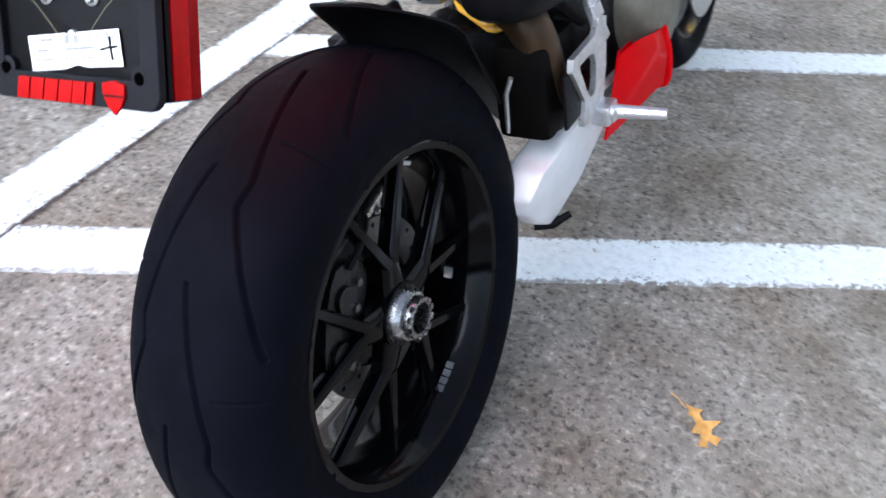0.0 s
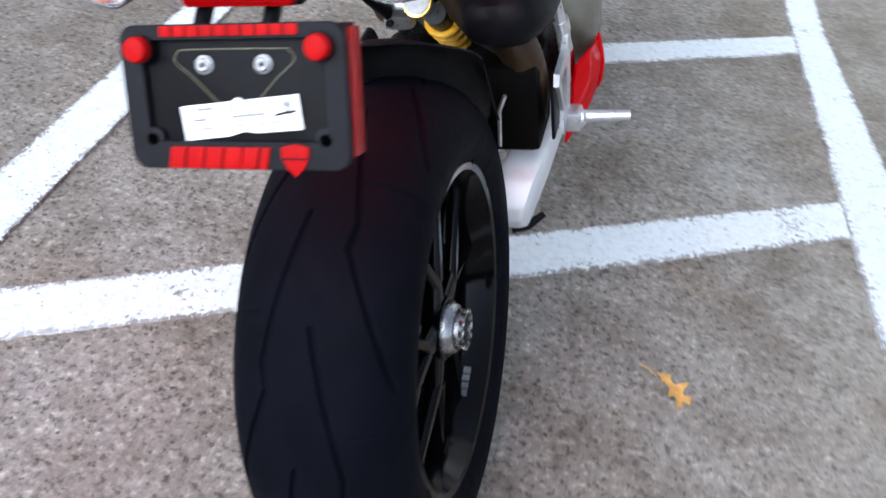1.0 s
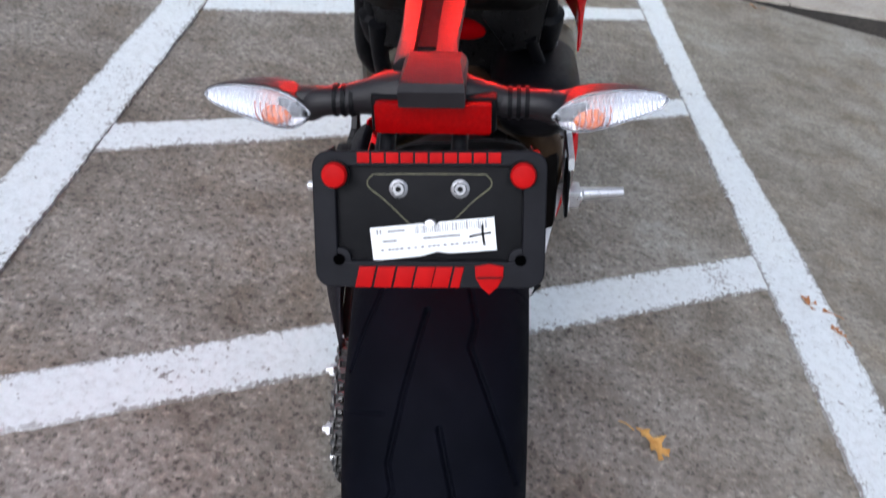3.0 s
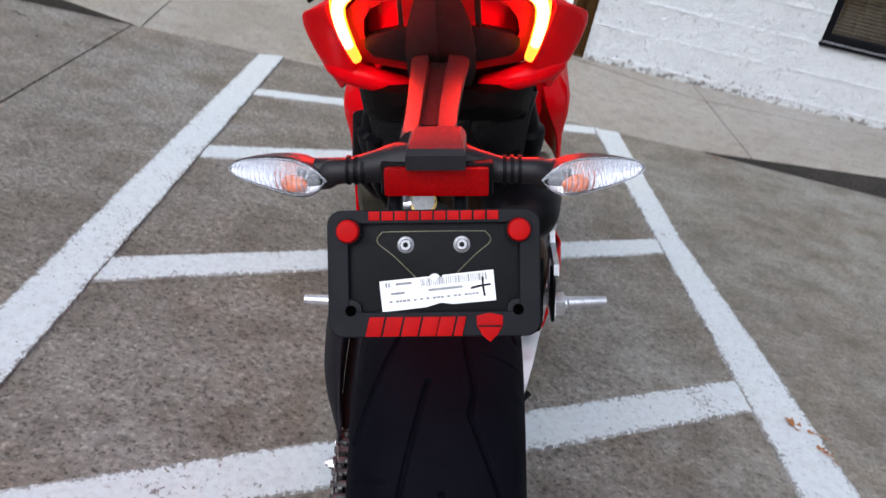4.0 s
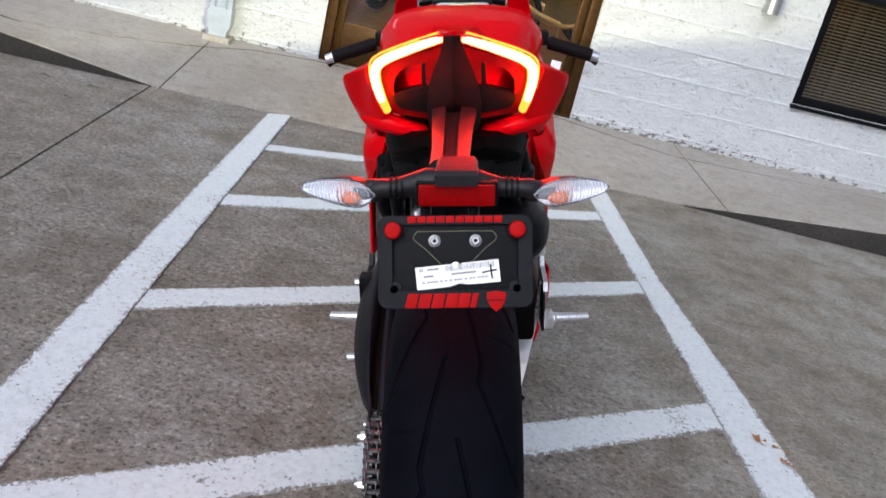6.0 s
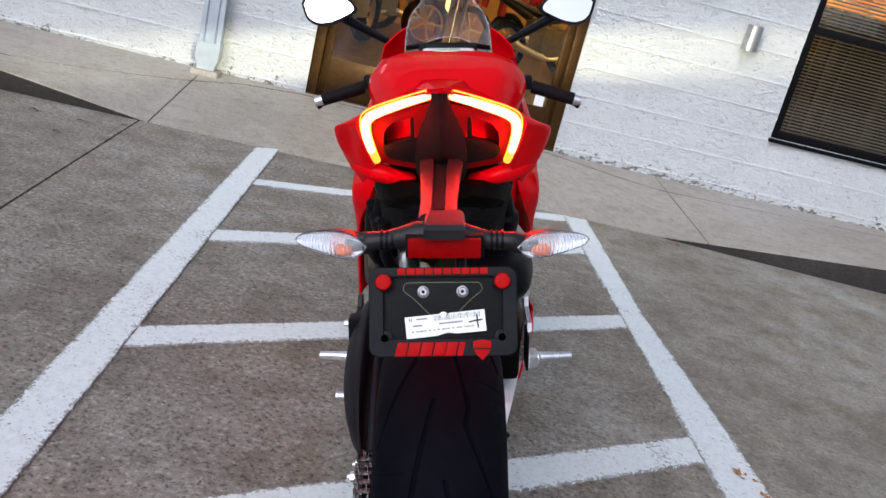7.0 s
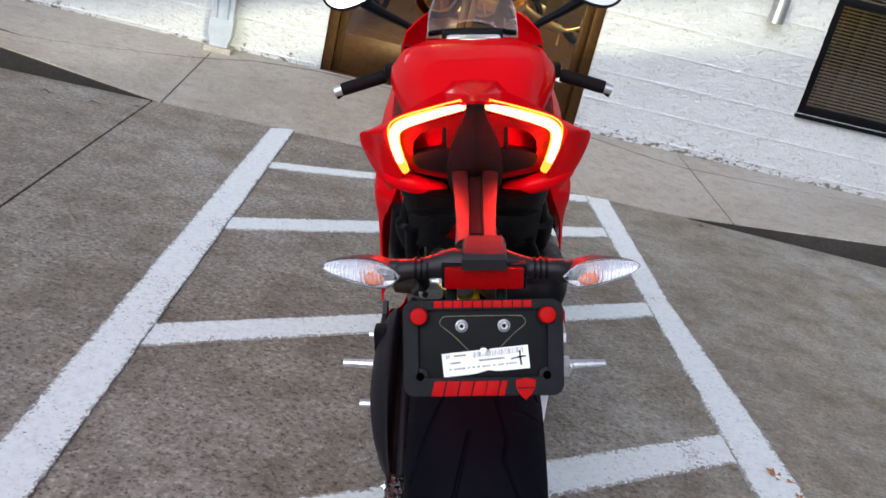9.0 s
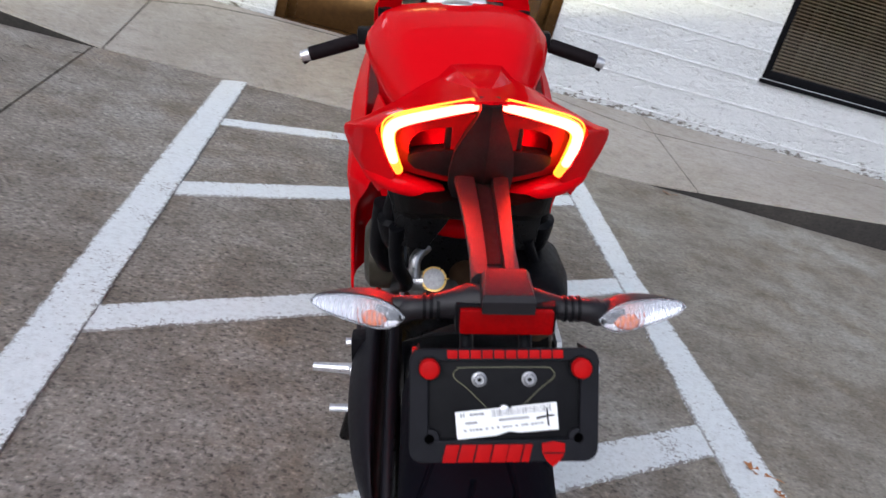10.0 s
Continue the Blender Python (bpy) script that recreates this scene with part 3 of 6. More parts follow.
# ---- building ----
DOOR0, DOOR1, DOOR_TOP = -1.49, 0.355, 2.28
WIN0, WIN1, WIN_LO, WIN_HI = 1.885, 3.75, 0.605, 2.3
T = 0.25


def wall_piece(x0, x1, z0, z1, bm):
    return box((x0, 0.012, z0), (x1, T, z1), 0, bm)


b = bmesh.new()
for x0, x1, z0, z1 in ((-14, DOOR0, -0.1, 4.2), (DOOR0, DOOR1, DOOR_TOP, 4.2), (DOOR1, WIN0, -0.1, 4.2), (WIN0, WIN1, -0.1, WIN_LO), (WIN0, WIN1, WIN_HI, 4.2), (WIN1, 14, -0.1, 4.2)):
    wall_piece(x0, x1, z0, z1, b)
wall_front = thing("wall_front", b, BLOCK, "white painted split-face concrete block wall of a showroom", "wall", kind="structure", m=WALL, smooth=0)
# courses of block: each block is a piece of its own near the entrance
COURSE, LENGTH = 0.2015, 0.4064


def block_mesh(seed, w, h):
    """A split-faced block: a rough bulging front on a plain body."""
    rng = random.Random(seed)
    b = bmesh.new()
    us, vs = [k / 9 for k in range(10)], [0.0, 0.02, 0.045, 0.2, 0.36, 0.52, 0.68, 0.84, 0.955, 0.98, 1.0]
    off = Vector((seed * 3.7, seed * 1.3, seed * 2.1))
    grid = []
    for v in vs:
        row = []
        for u in us:
            face = 0.001 - 0.006 * noise.noise(off + Vector((u * 5, 0, v * 3))) - 0.004 * noise.noise(off + Vector((u * 17, 3, v * 9)))
            y = -0.0015 if v in (0.0, 1.0) else -0.0055 if v in (0.02, 0.98) else face
            inside = 0 < u < 1
            x = u * w + (rng.uniform(-0.012, 0.012) if inside and 0.1 < v < 0.9 else 0.0)
            z = v * h + (rng.uniform(-0.01, 0.01) if 0.1 < v < 0.9 else 0.0)
            row.append(b.verts.new((x, y, z)))
        grid.append(row)
    for r0, r1 in zip(grid, grid[1:]):
        for i in range(len(us) - 1):
            b.faces.new((r0[i], r0[i + 1], r1[i + 1], r1[i]))
    return finish("block", b, BLOCK, 0)


BLOCKS = {}


def lay_block(x0, x1, z0, z1, kind):
    key = (kind, round(x1 - x0, 3), round(z1 - z0, 3))
    if key not in BLOCKS:
        BLOCKS[key] = block_mesh(1 + kind + len(BLOCKS), x1 - x0, z1 - z0)
    ob = new("block", BLOCKS[key])
    ob.parent = wall_front
    ob.location = (x0, 0, z0)


def spans(x0, x1, z0, z1):
    """Cuts a block against the door and the window."""
    for a, c, lo, hi in ((DOOR0, DOOR1, -1, DOOR_TOP), (WIN0, WIN1, WIN_LO, WIN_HI)):
        if x1 > a and x0 < c and (z0 + z1) / 2 > lo and (z0 + z1) / 2 < hi:
            if x0 < a:
                x1 = a
            elif x1 > c:
                x0 = c
            else:
                return None
    return (x0, x1) if x1 - x0 > 0.04 else None


def lay_courses():
    rng = random.Random(5)
    for row in range(-1, 11):
        z0, z1 = 0.178 + (row - 1) * COURSE, 0.178 + row * COURSE
        if z1 < 0.1:
            continue
        for k in range(-10, 12):
            x0 = k * LENGTH + (LENGTH / 2 if row % 2 else 0.0)
            cut = spans(x0, x0 + LENGTH, z0, z1)
            if cut:
                lay_block(cut[0], cut[1], z0, z1, rng.randrange(5))


MORTAR = surface("white_painted_mortar", (0.82, 0.83, 0.84), (0.88, 0.89, 0.9), 20, (0.55, 0.7), 0, 0.4, 150)


def mortar_beads():
    """The painted bed joints stand a few millimetres proud of the block, cut by the openings."""
    rng = random.Random(9)
    for row in range(0, 11):
        z = 0.178 + row * COURSE
        cuts = [-4.2]
        for a, c, lo, hi in ((DOOR0, DOOR1, -1, DOOR_TOP), (WIN0 - 0.02, WIN1 + 0.02, WIN_LO - 0.04, WIN_HI)):
            if lo < z < hi:
                cuts += [a, c]
        cuts.append(4.9)
        for xa, xb in zip(cuts[::2], cuts[1::2]):
            n = max(2, int((xb - xa) / 0.06))
            rings = []
            for k in range(n + 1):
                x, dz, h = xa + (xb - xa) * k / n, rng.uniform(-0.0012, 0.0012), 0.0042 + 0.0015 * noise.noise(Vector((xa + k * 0.6, row * 3.1, 0)))
                rings.append([(x, 0.004, z + dz - h), (x, -0.0075, z + dz - h * 0.5), (x, -0.0085, z + dz + h * 0.3), (x, 0.004, z + dz + h)])
            part("mortar_joint", loft(rings), MORTAR, wall_front)


def door_leaf(x0, x1, name):
    """A glazed aluminium door: stiles, rails, kick panel and pane."""
    z0, z1, st = BASE_Z + 0.02, DOOR_TOP - 0.08, 0.05
    y0, y1 = 0.10, 0.145
    b = box((x0, y0, z0), (x0 + st, y1, z1), 0.003)
    box((x1 - st, y0, z0), (x1, y1, z1), 0.003, b)
    box((x0 + st, y0, z1 - 0.06), (x1 - st, y1, z1), 0.003, b)
    box((x0 + st, y0, z0), (x1 - st, y1, z0 + 0.27), 0.003, b)
    leaf = thing(name, b, BRONZE_FRAME, "dark bronze aluminium and glass showroom door, shut", "door", "entrance doors", "structure", m=WALL)
    pane = part("pane", box((x0 + st, 0.119, z0 + 0.27), (x1 - st, 0.125, z1 - 0.06)), PANE, leaf, "clear door glass")
    hx = x1 - 0.025 if x0 < -0.6 else x0 + 0.025
    part("door_handle", tube([(hx, 0.1, 0.95), (hx, 0.05, 0.97), (hx, 0.05, 1.23), (hx, 0.1, 1.25)], 0.012), BRONZE_FRAME, leaf)
    return leaf


def entrance():
    b = box((DOOR0, 0.03, BASE_Z - 0.05), (DOOR0 + 0.07, 0.2, DOOR_TOP), 0.003)
    box((DOOR1 - 0.07, 0.03, BASE_Z - 0.05), (DOOR1, 0.2, DOOR_TOP), 0.003, b)
    box((DOOR0 + 0.07, 0.03, DOOR_TOP - 0.07), (DOOR1 - 0.07, 0.2, DOOR_TOP), 0.003, b)
    thing("door_frame", b, BRONZE_FRAME, "dark bronze aluminium frame round the double door", "door frame", kind="structure", m=WALL)
    mid = (DOOR0 + DOOR1) / 2
    door_leaf(DOOR0 + 0.075, mid - 0.004, "door_1")
    d2 = door_leaf(mid + 0.004, DOOR1 - 0.075, "door_2")
    part("notice", box((0.135, 0.113, 0.42), (0.205, 0.1185, 0.50)), STICKER, d2, "small white notice stuck on the glass")
    thing("threshold", box((DOOR0, 0.02, BASE_Z - 0.02), (DOOR1, 0.2, BASE_Z + 0.018), 0.004), BRONZE_FRAME, "worn bronze metal door threshold", "threshold", kind="structure", m=WALL)


BLIND = surface("slatted_blind", (0.175, 0.155, 0.115), (0.22, 0.196, 0.148), 12, (0.4, 0.55))


def window():
    fr, y0, y1 = 0.06, 0.02, 0.12
    rail = 1.405
    b = box((WIN0, y0, WIN_LO), (WIN0 + fr, y1, WIN_HI), 0.003)
    box((WIN1 - fr, y0, WIN_LO), (WIN1, y1, WIN_HI), 0.003, b)
    box((WIN0 + fr, y0, WIN_LO), (WIN1 - fr, y1, WIN_LO + fr), 0.003, b)
    box((WIN0 + fr, y0, WIN_HI - fr), (WIN1 - fr, y1, WIN_HI), 0.003, b)
    box((WIN0 + fr, y0, rail - 0.025), (WIN1 - fr, y1, rail + 0.025), 0.003, b)
    w = thing("window_1", b, BLACK, "black framed shop window with a slatted blind behind", "window", kind="structure", m=WALL)
    part("window_sill", box((WIN0 - 0.01, -0.03, WIN_LO - 0.03), (WIN1 + 0.01, 0.1, WIN_LO - 0.003), 0.004), BLACK, w, "black metal sill")
    for z0, z1 in ((WIN_LO + fr, rail - 0.025), (rail + 0.025, WIN_HI - fr)):
        part("pane", box((WIN0 + fr, 0.06, z0), (WIN1 - fr, 0.066, z1)), PANE, w)
    bl = anchor("window_blind", "tan horizontal slatted blind hanging behind the window", "blind", WALL @ pose(0, 0.2, 0))
    slat = box((WIN0 + fr, -0.0125, -0.0008), (WIN1 - fr, 0.0125, 0.0008), 0, None, pose(0, 0, 0, 24, 0, 0))
    me = finish("slat", slat, BLIND, 0)
    z = WIN_LO + 0.03
    while z < WIN_HI - 0.02:
        o = new("slat", me)
        o.parent, o.location = bl, (0, 0, z)
        z += 0.0245


def downspout():
    x0, x1 = -2.245, -2.10
    b = loft([[(x0 + px * (x1 - x0), -0.10 + py * 0.09, z) for px, py in ((0, 0), (0.18, 0), (0.24, 0.14), (0.3, 0), (0.7, 0), (0.76, 0.14), (0.82, 0), (1, 0), (1, 1), (0, 1))] for z in (0.34, 4.1)])
    d = thing("downspout", b, DOWNSPOUT, "pale grey painted square metal downspout on the wall", "downspout", m=WALL)
    foot = loft([[(x0 + dx - g, -0.11 - g - k, z), (x1 + dx + g, -0.11 - g - k, z), (x1 + dx + g, -0.005, z), (x0 + dx - g, -0.005, z)] for z, g, k, dx in ((0.35, 0.006, 0, 0), (0.24, 0.006, 0.01, 0), (0.2, -0.012, 0.02, 0.0), (0.165, -0.016, 0.03, 0.0))])
    part("shoe", foot, DOWNSPOUT, d, "dented outlet of the downspout")
    base = box((x0 - 0.015, -0.165, 0.10), (x1 + 0.02, -0.002, 0.168), 0.006)
    part("drain_collar", base, WALKWAY, d)


def wall_lamp():
    """A short galvanised tube lamp on the wall, open above and below."""
    prof = [(0.0, 0.055), (0.175, 0.055), (0.175, 0.05), (0.0, 0.05)]
    m = Matrix.Translation((1.475, -0.075, 1.155)) @ pose(0, 0, 0, 0, -90, 0)
    lamp = thing("wall_lamp", lathe(prof, 40, m), GALV, "small galvanised tube lamp on the white wall, unlit", "lamp", m=WALL)
    part("bracket", box((1.45, -0.03, 1.2), (1.5, 0.0, 1.28), 0.004), GALV, lamp)
    part("cap", lathe([(0.10, 0.0), (0.10, 0.05), (0.106, 0.05), (0.106, 0.0)], 32, m, closed=False), GALV, lamp)


lay_courses()
mortar_beads()
entrance()
window()
downspout()
wall_lamp()

# ---- showroom behind the glass ----
CARPET = surface("dark_showroom_floor", (0.028, 0.013, 0.007), (0.05, 0.026, 0.014), 6, (0.3, 0.5))
TAN = surface("tan_showroom_wall", (0.38, 0.2, 0.055), (0.46, 0.26, 0.08), 3, (0.6, 0.8))
CLOTH_RED = surface("red_cloth", (0.3, 0.012, 0.015), (0.42, 0.02, 0.02), 30, (0.8, 0.95), 0, 0.4, 200)
CLOTH_DARK = surface("black_leather", (0.02, 0.018, 0.016), (0.04, 0.035, 0.03), 30, (0.4, 0.6), 0, 0.4, 200)
WARM = glow("warm_ceiling_lamp", (1.0, 0.6, 0.15), 24.0)


def shell(name, lo, hi, material, label, cat):
    return thing(name, box(lo, hi), material, label, cat, kind="structure", m=WALL)


shell("floor_showroom", (-7, T, -0.05), (7, 9, BASE_Z + 0.012), CARPET, "dark polished showroom floor", "floor")
shell("wall_back", (-7, 9, -0.05), (7, 9.2, 3.4), TAN, "tan painted back wall of the showroom", "wall")
shell("wall_west", (-7.2, T, -0.05), (-7, 9.2, 3.4), TAN, "tan painted side wall of the showroom", "wall")
shell("wall_east", (7, T, -0.05), (7.2, 9.2, 3.4), TAN, "tan painted side wall of the showroom", "wall")
shell("ceiling", (-7.2, T, 3.4), (7.2, 9.2, 3.5), TAN, "plain showroom ceiling", "ceiling")
shell("roof", (-14, 0.0, 4.2), (14, 9.4, 4.35), BRONZE_FRAME, "flat roof of the block building", "roof")


def ceiling_lamp():
    b = box((-0.6, -0.3, -0.03), (0.6, 0.3, 0.0), 0.004)
    lamp = thing("ceiling_lamp", b, BRONZE_FRAME, "warm ceiling lamp panel in the showroom", "lamp", "showroom lamps")
    part("diffuser", box((-0.57, -0.27, -0.036), (0.57, 0.27, -0.031)), WARM, lamp, "glowing warm diffuser")
    return lamp


lamp = ceiling_lamp()
lamp.matrix_world = WALL @ pose(-2.6, 2.2, 3.39)
for x, y in ((0.2, 2.6), (4.6, 7.6), (-1.4, 5.0), (2.4, 7.8), (6.0, 6.4), (5.8, 8.2), (3.6, 3.9)):
    copy_thing(lamp, WALL @ pose(x, y, 3.39))


def strip_stand_in():
    """A slim glowing panel between two dark posts, deep in the showroom, added to give a bright strip behind the doors.
    """
    col = anchor("strip_stand_in", "tall glowing yellow panel added for a bright strip behind the doors", "display", WALL @ pose(-0.28, 6.3, BASE_Z + 0.012))
    # emissive panel stands in for a bright strip of unknown source
    part("light_panel", box((-0.085, -0.02, 0.1), (0.085, 0.02, 2.6), 0.004), glow("strip_glow", (1.0, 0.7, 0.22), 1.7), col, "glowing yellow panel")
    for x in (-0.13, 0.13):
        part("post", box((x - 0.035, -0.04, 0.0), (x + 0.035, 0.04, 2.7), 0.006), BRONZE_FRAME, col)
    part("plinth", box((-0.2, -0.12, 0.0), (0.2, 0.12, 0.09), 0.01), BRONZE_FRAME, col)


strip_stand_in()


def display_motorcycle(paint):
    """A parked bike on show: wheels, body, tank, seat, bars, fork."""
    root = anchor("display_motorcycle", "parked show motorcycle in the dim warm showroom", "motorcycle", Matrix(), "show motorcycles")
    for y, w in ((0.0, 0.09), (1.42, 0.06)):
        wheel = part("wheel", lathe([(-w, 0.24), (-w, 0.28), (-w * 0.5, 0.32), (0, 0.33), (w * 0.5, 0.32), (w, 0.28), (w, 0.24)], 40, Matrix.Translation((0, y, 0.33))), RUBBER, root)
        b = lathe([(-0.03, 0.24), (0.03, 0.24), (0.03, 0.22), (-0.03, 0.22)], 40, Matrix.Translation((0, y, 0.33)))
        for k in range(5):
            a = 2 * math.pi * k / 5
            tube([(0, y, 0.33), (0, y + 0.23 * math.cos(a), 0.33 + 0.23 * math.sin(a))], 0.014, 8, b)
        part("rim", b, GOLD, wheel)
    part("engine", box((-0.17, 0.45, 0.32), (0.17, 0.98, 0.68), 0.05), BRONZE_CASE, root)
    part("tank", tube(curve_points([(0, 0.45, 0.8), (0, 0.6, 0.86), (0, 0.8, 0.92), (0, 1.0, 0.86)]), [0.08] + [0.17 + 0.03 * math.sin(k / 24 * 3.1) for k in range(23)] + [0.08], 20, None, 0.75), paint, root)
    part("seat", tube(curve_points([(0, -0.15, 0.92), (0, 0.1, 0.86), (0, 0.45, 0.8)]), [0.04] + [0.1] * 15 + [0.05], 16, None, 0.5), SEAT, root)
    part("tail", tube(curve_points([(0, -0.25, 0.93), (0, 0.0, 0.85), (0, 0.3, 0.74)]), [0.03] + [0.09] * 15 + [0.06], 16, None, 0.6), paint, root)
    for s in (-1, 1):
        part("fork_leg", tube([(s * 0.09, 1.42, 0.33), (s * 0.09, 1.12, 0.98)], 0.024), GOLD, root)
    part("handlebar", tube(curve_points([(-0.36, 0.98, 1.03), (-0.15, 1.1, 1.04), (0.15, 1.1, 1.04), (0.36, 0.98, 1.03)]), 0.014), SILVER, root)
    part("headlamp", lathe([(0, 0.0), (0, 0.09), (0.05, 0.08), (0.1, 0.03), (0.11, 0.0)], 28, Matrix.Translation((0, 1.2, 0.92)) @ pose(0, 0, 0, 0, 0, -90), closed=False), SILVER, root)
    part("exhaust", tube(curve_points([(0.14, 0.9, 0.4), (0.17, 0.6, 0.3), (0.19, 0.2, 0.36), (0.2, -0.1, 0.46)]), [0.025] * 10 + [0.05] * 15, 14), SILVER, root)
    return root


show = display_motorcycle(CLOTH_DARK)
show.matrix_world = WALL @ pose(-2.0, 5.2, BASE_Z + 0.012, 0, 0, -78)
copy_thing(show, WALL @ pose(0.35, 4.6, BASE_Z + 0.012, 0, 0, -65))
copy_thing(show, WALL @ pose(-1.3, 6.8, BASE_Z + 0.012, 0, 0, -110))
copy_thing(show, WALL @ pose(1.5, 6.4, BASE_Z + 0.012, 0, 0, -70))
red_show = display_motorcycle(RED)
red_show.matrix_world = WALL @ pose(-1.35, 4.4, BASE_Z + 0.012, 0, 0, 165)
copy_thing(red_show, WALL @ pose(0.7, 7.4, BASE_Z + 0.012, 0, 0, -60))


def clothes_rail(cloth, label, length=0.8):
    """A chrome rail of hanging jackets."""
    root = anchor("clothes_rail", label, "clothes rail", Matrix(), "clothes rails")
    part("rail", tube([(-0.6, 0, 0), (-0.6, 0, 1.6), (0.6, 0, 1.6), (0.6, 0, 0)], 0.014), SILVER, root)
    rng = random.Random(3)
    for k in range(9):
        x = -0.5 + k * 0.125
        w, l = 0.22 + rng.uniform(-0.02, 0.02), length + rng.uniform(-0.1, 0.15)
        rings = [[(x + 0.03 * s * math.cos(a) + 0.012 * math.sin(3 * a + k), w * e * math.sin(a), z) for a in (2 * math.pi * i / 16 for i in range(16))] for z, e, s in ((1.54, 0.15, 0.5), (1.5, 0.9, 1), (1.3, 1.0, 1.3), (1.1, 0.9, 1.2), (1.55 - l, 0.95, 1.4))]
        part("jacket", loft(rings), cloth, root)
    return root


r1 = clothes_rail(CLOTH_RED, "chrome rail of red riding jackets in the showroom")
r1.matrix_world = WALL @ pose(0.5, 5.8, BASE_Z + 0.012)
r2 = clothes_rail(CLOTH_RED, "chrome rail of red riding jackets in the showroom")
r2.matrix_world = WALL @ pose(-1.5, 5.6, BASE_Z + 0.012)


# added dark coats block the warm glow behind the lower window pane
dark = clothes_rail(CLOTH_DARK, "rail of long black coats added to darken the window's lower pane", 1.3)
dark.matrix_world = WALL @ pose(2.55, 1.1, BASE_Z - 0.02)
for x, y in ((3.75, 1.1), (2.4, 2.6), (3.9, 2.8), (5.2, 1.4)):
    copy_thing(dark, WALL @ pose(x, y, BASE_Z - 0.02))

# ---- plain walls that close the lot behind and beside the camera ----
YARD = surface("weathered_yard_wall", (0.05, 0.048, 0.042), (0.085, 0.08, 0.07), 0.7, (0.8, 0.95), 0, 0.4, 12)
thing("wall_south", box((-18, -18.3, -0.3), (18, -18, 2.6)), YARD, "plain dark wall closing the far side of the lot", "wall", kind="structure")
thing("wall_lot_east", box((18, -18.3, -0.3), (18.3, 4.3, 5.2)), YARD, "plain dark wall beside the lot", "wall", kind="structure")
thing("wall_lot_west", box((-18.3, -18.3, -0.3), (-18, 4.3, 5.2)), YARD, "plain dark wall beside the lot", "wall", kind="structure")

# ---- the motorcycle ----
# Bike axes: x to its right, y ahead, z up along its lean; origin under the rear axle.
BIKE = pose(-0.2556, 0.6954, 0.0162) @ pose(0, 0, 0, 0, 0, 1.4) @ pose(0, 0, 0, 0, -13.8, 0)
bike = anchor("motorcycle", "red sport motorcycle leaning on its side stand, tail lights on", "motorcycle", BIKE)
AXLE = 0.309
HUB = Matrix.Translation((0, -0.011, AXLE))

# half of the tyre's section: (across, radius)
TYRE = [(0.0, 0.336), (0.02, 0.335), (0.04, 0.3315), (0.058, 0.326), (0.074, 0.3165), (0.087, 0.304), (0.0955, 0.289), (0.0995, 0.274), (0.0995, 0.262), (0.097, 0.248), (0.092, 0.235), (0.087, 0.225), (0.083, 0.217)]
TYRE = [(x, r - 0.006 * min(1, (r - 0.2) / 0.1)) for x, r in TYRE]
# one sweeping groove and one fine side sipe, repeated round both sides
SWEEP = [(0, 0.009), (-15.5, 0.029), (-28, 0.0425), (-33, 0.0375), (-42, 0.058), (-50, 0.0745), (-58.5, 0.0885)]
GROOVES = []
for k in range(-2, 6):
    for side, start in ((1, 89.2 - 47.7 * k), (-1, 62.9 - 47.7 * k)):
        GROOVES.append([(radians(start + a), side * x) for a, x in SWEEP])
SIPES = [[(radians(start - 47.7 * k), side * 0.05), (radians(start - 47.7 * k), side * 0.098)] for k in range(7) for side, start in ((1, 70.0), (-1, 43.7))]


def tyre_mesh(section, grooves, seg, fine, sipes=(), depth=0.005, half_width=0.0021):
    """A tyre turned from its section, with its tread grooves sunk into the surface.
    grooves: lines of (angle, across) points, with angles in radians up from the rear."""
    right = curve_points([(x, r, 0) for x, r in section], fine)
    prof = [(-p[0], p[1]) for p in reversed(right[1:])] + [(p[0], p[1]) for p in right]
    px, pr = np.array(prof).T
    n, ang = len(px), np.linspace(0, 2 * np.pi, seg, endpoint=False)
    A, X = np.meshgrid(ang, px, indexing="ij")
    sink = np.zeros_like(A)
    for line, wide, deep in [(g, half_width, 1.0) for g in grooves] + [(g, half_width * 0.6, 0.45) for g in sipes]:
        for (a0, x0), (a1, x1) in zip(line, line[1:]):
            da = np.mod(A - (a0 + a1) / 2 + np.pi, 2 * np.pi) - np.pi
            p, q = da * 0.33, X - (x0 + x1) / 2
            ux, uy = (a1 - a0) * 0.33, x1 - x0
            ll = math.hypot(ux, uy)
            ux, uy = ux / ll, uy / ll
            along = np.clip(p * ux + q * uy, -ll / 2, ll / 2)
            d = np.hypot(p - along * ux, q - along * uy)
            sink = np.maximum(sink, np.clip((wide * 1.6 - d) / (wide * 0.9), 0, 1) * deep)
    R = pr[None, :] - depth * sink
    verts = np.stack([X, -R * np.cos(A), R * np.sin(A)], -1).reshape(-1, 3)
    i, j = np.meshgrid(np.arange(seg), np.arange(n - 1), indexing="ij")
    k = (i + 1) % seg
    faces = np.stack([i * n + j, i * n + j + 1, k * n + j + 1, k * n + j], -1).reshape(-1, 4)
    me = bpy.data.meshes.new("tyre")
    me.from_pydata(verts.tolist(), [], faces.tolist())
    me.polygons.foreach_set("use_smooth", [True] * len(me.polygons))
    me.materials.append(RUBBER)
    return me


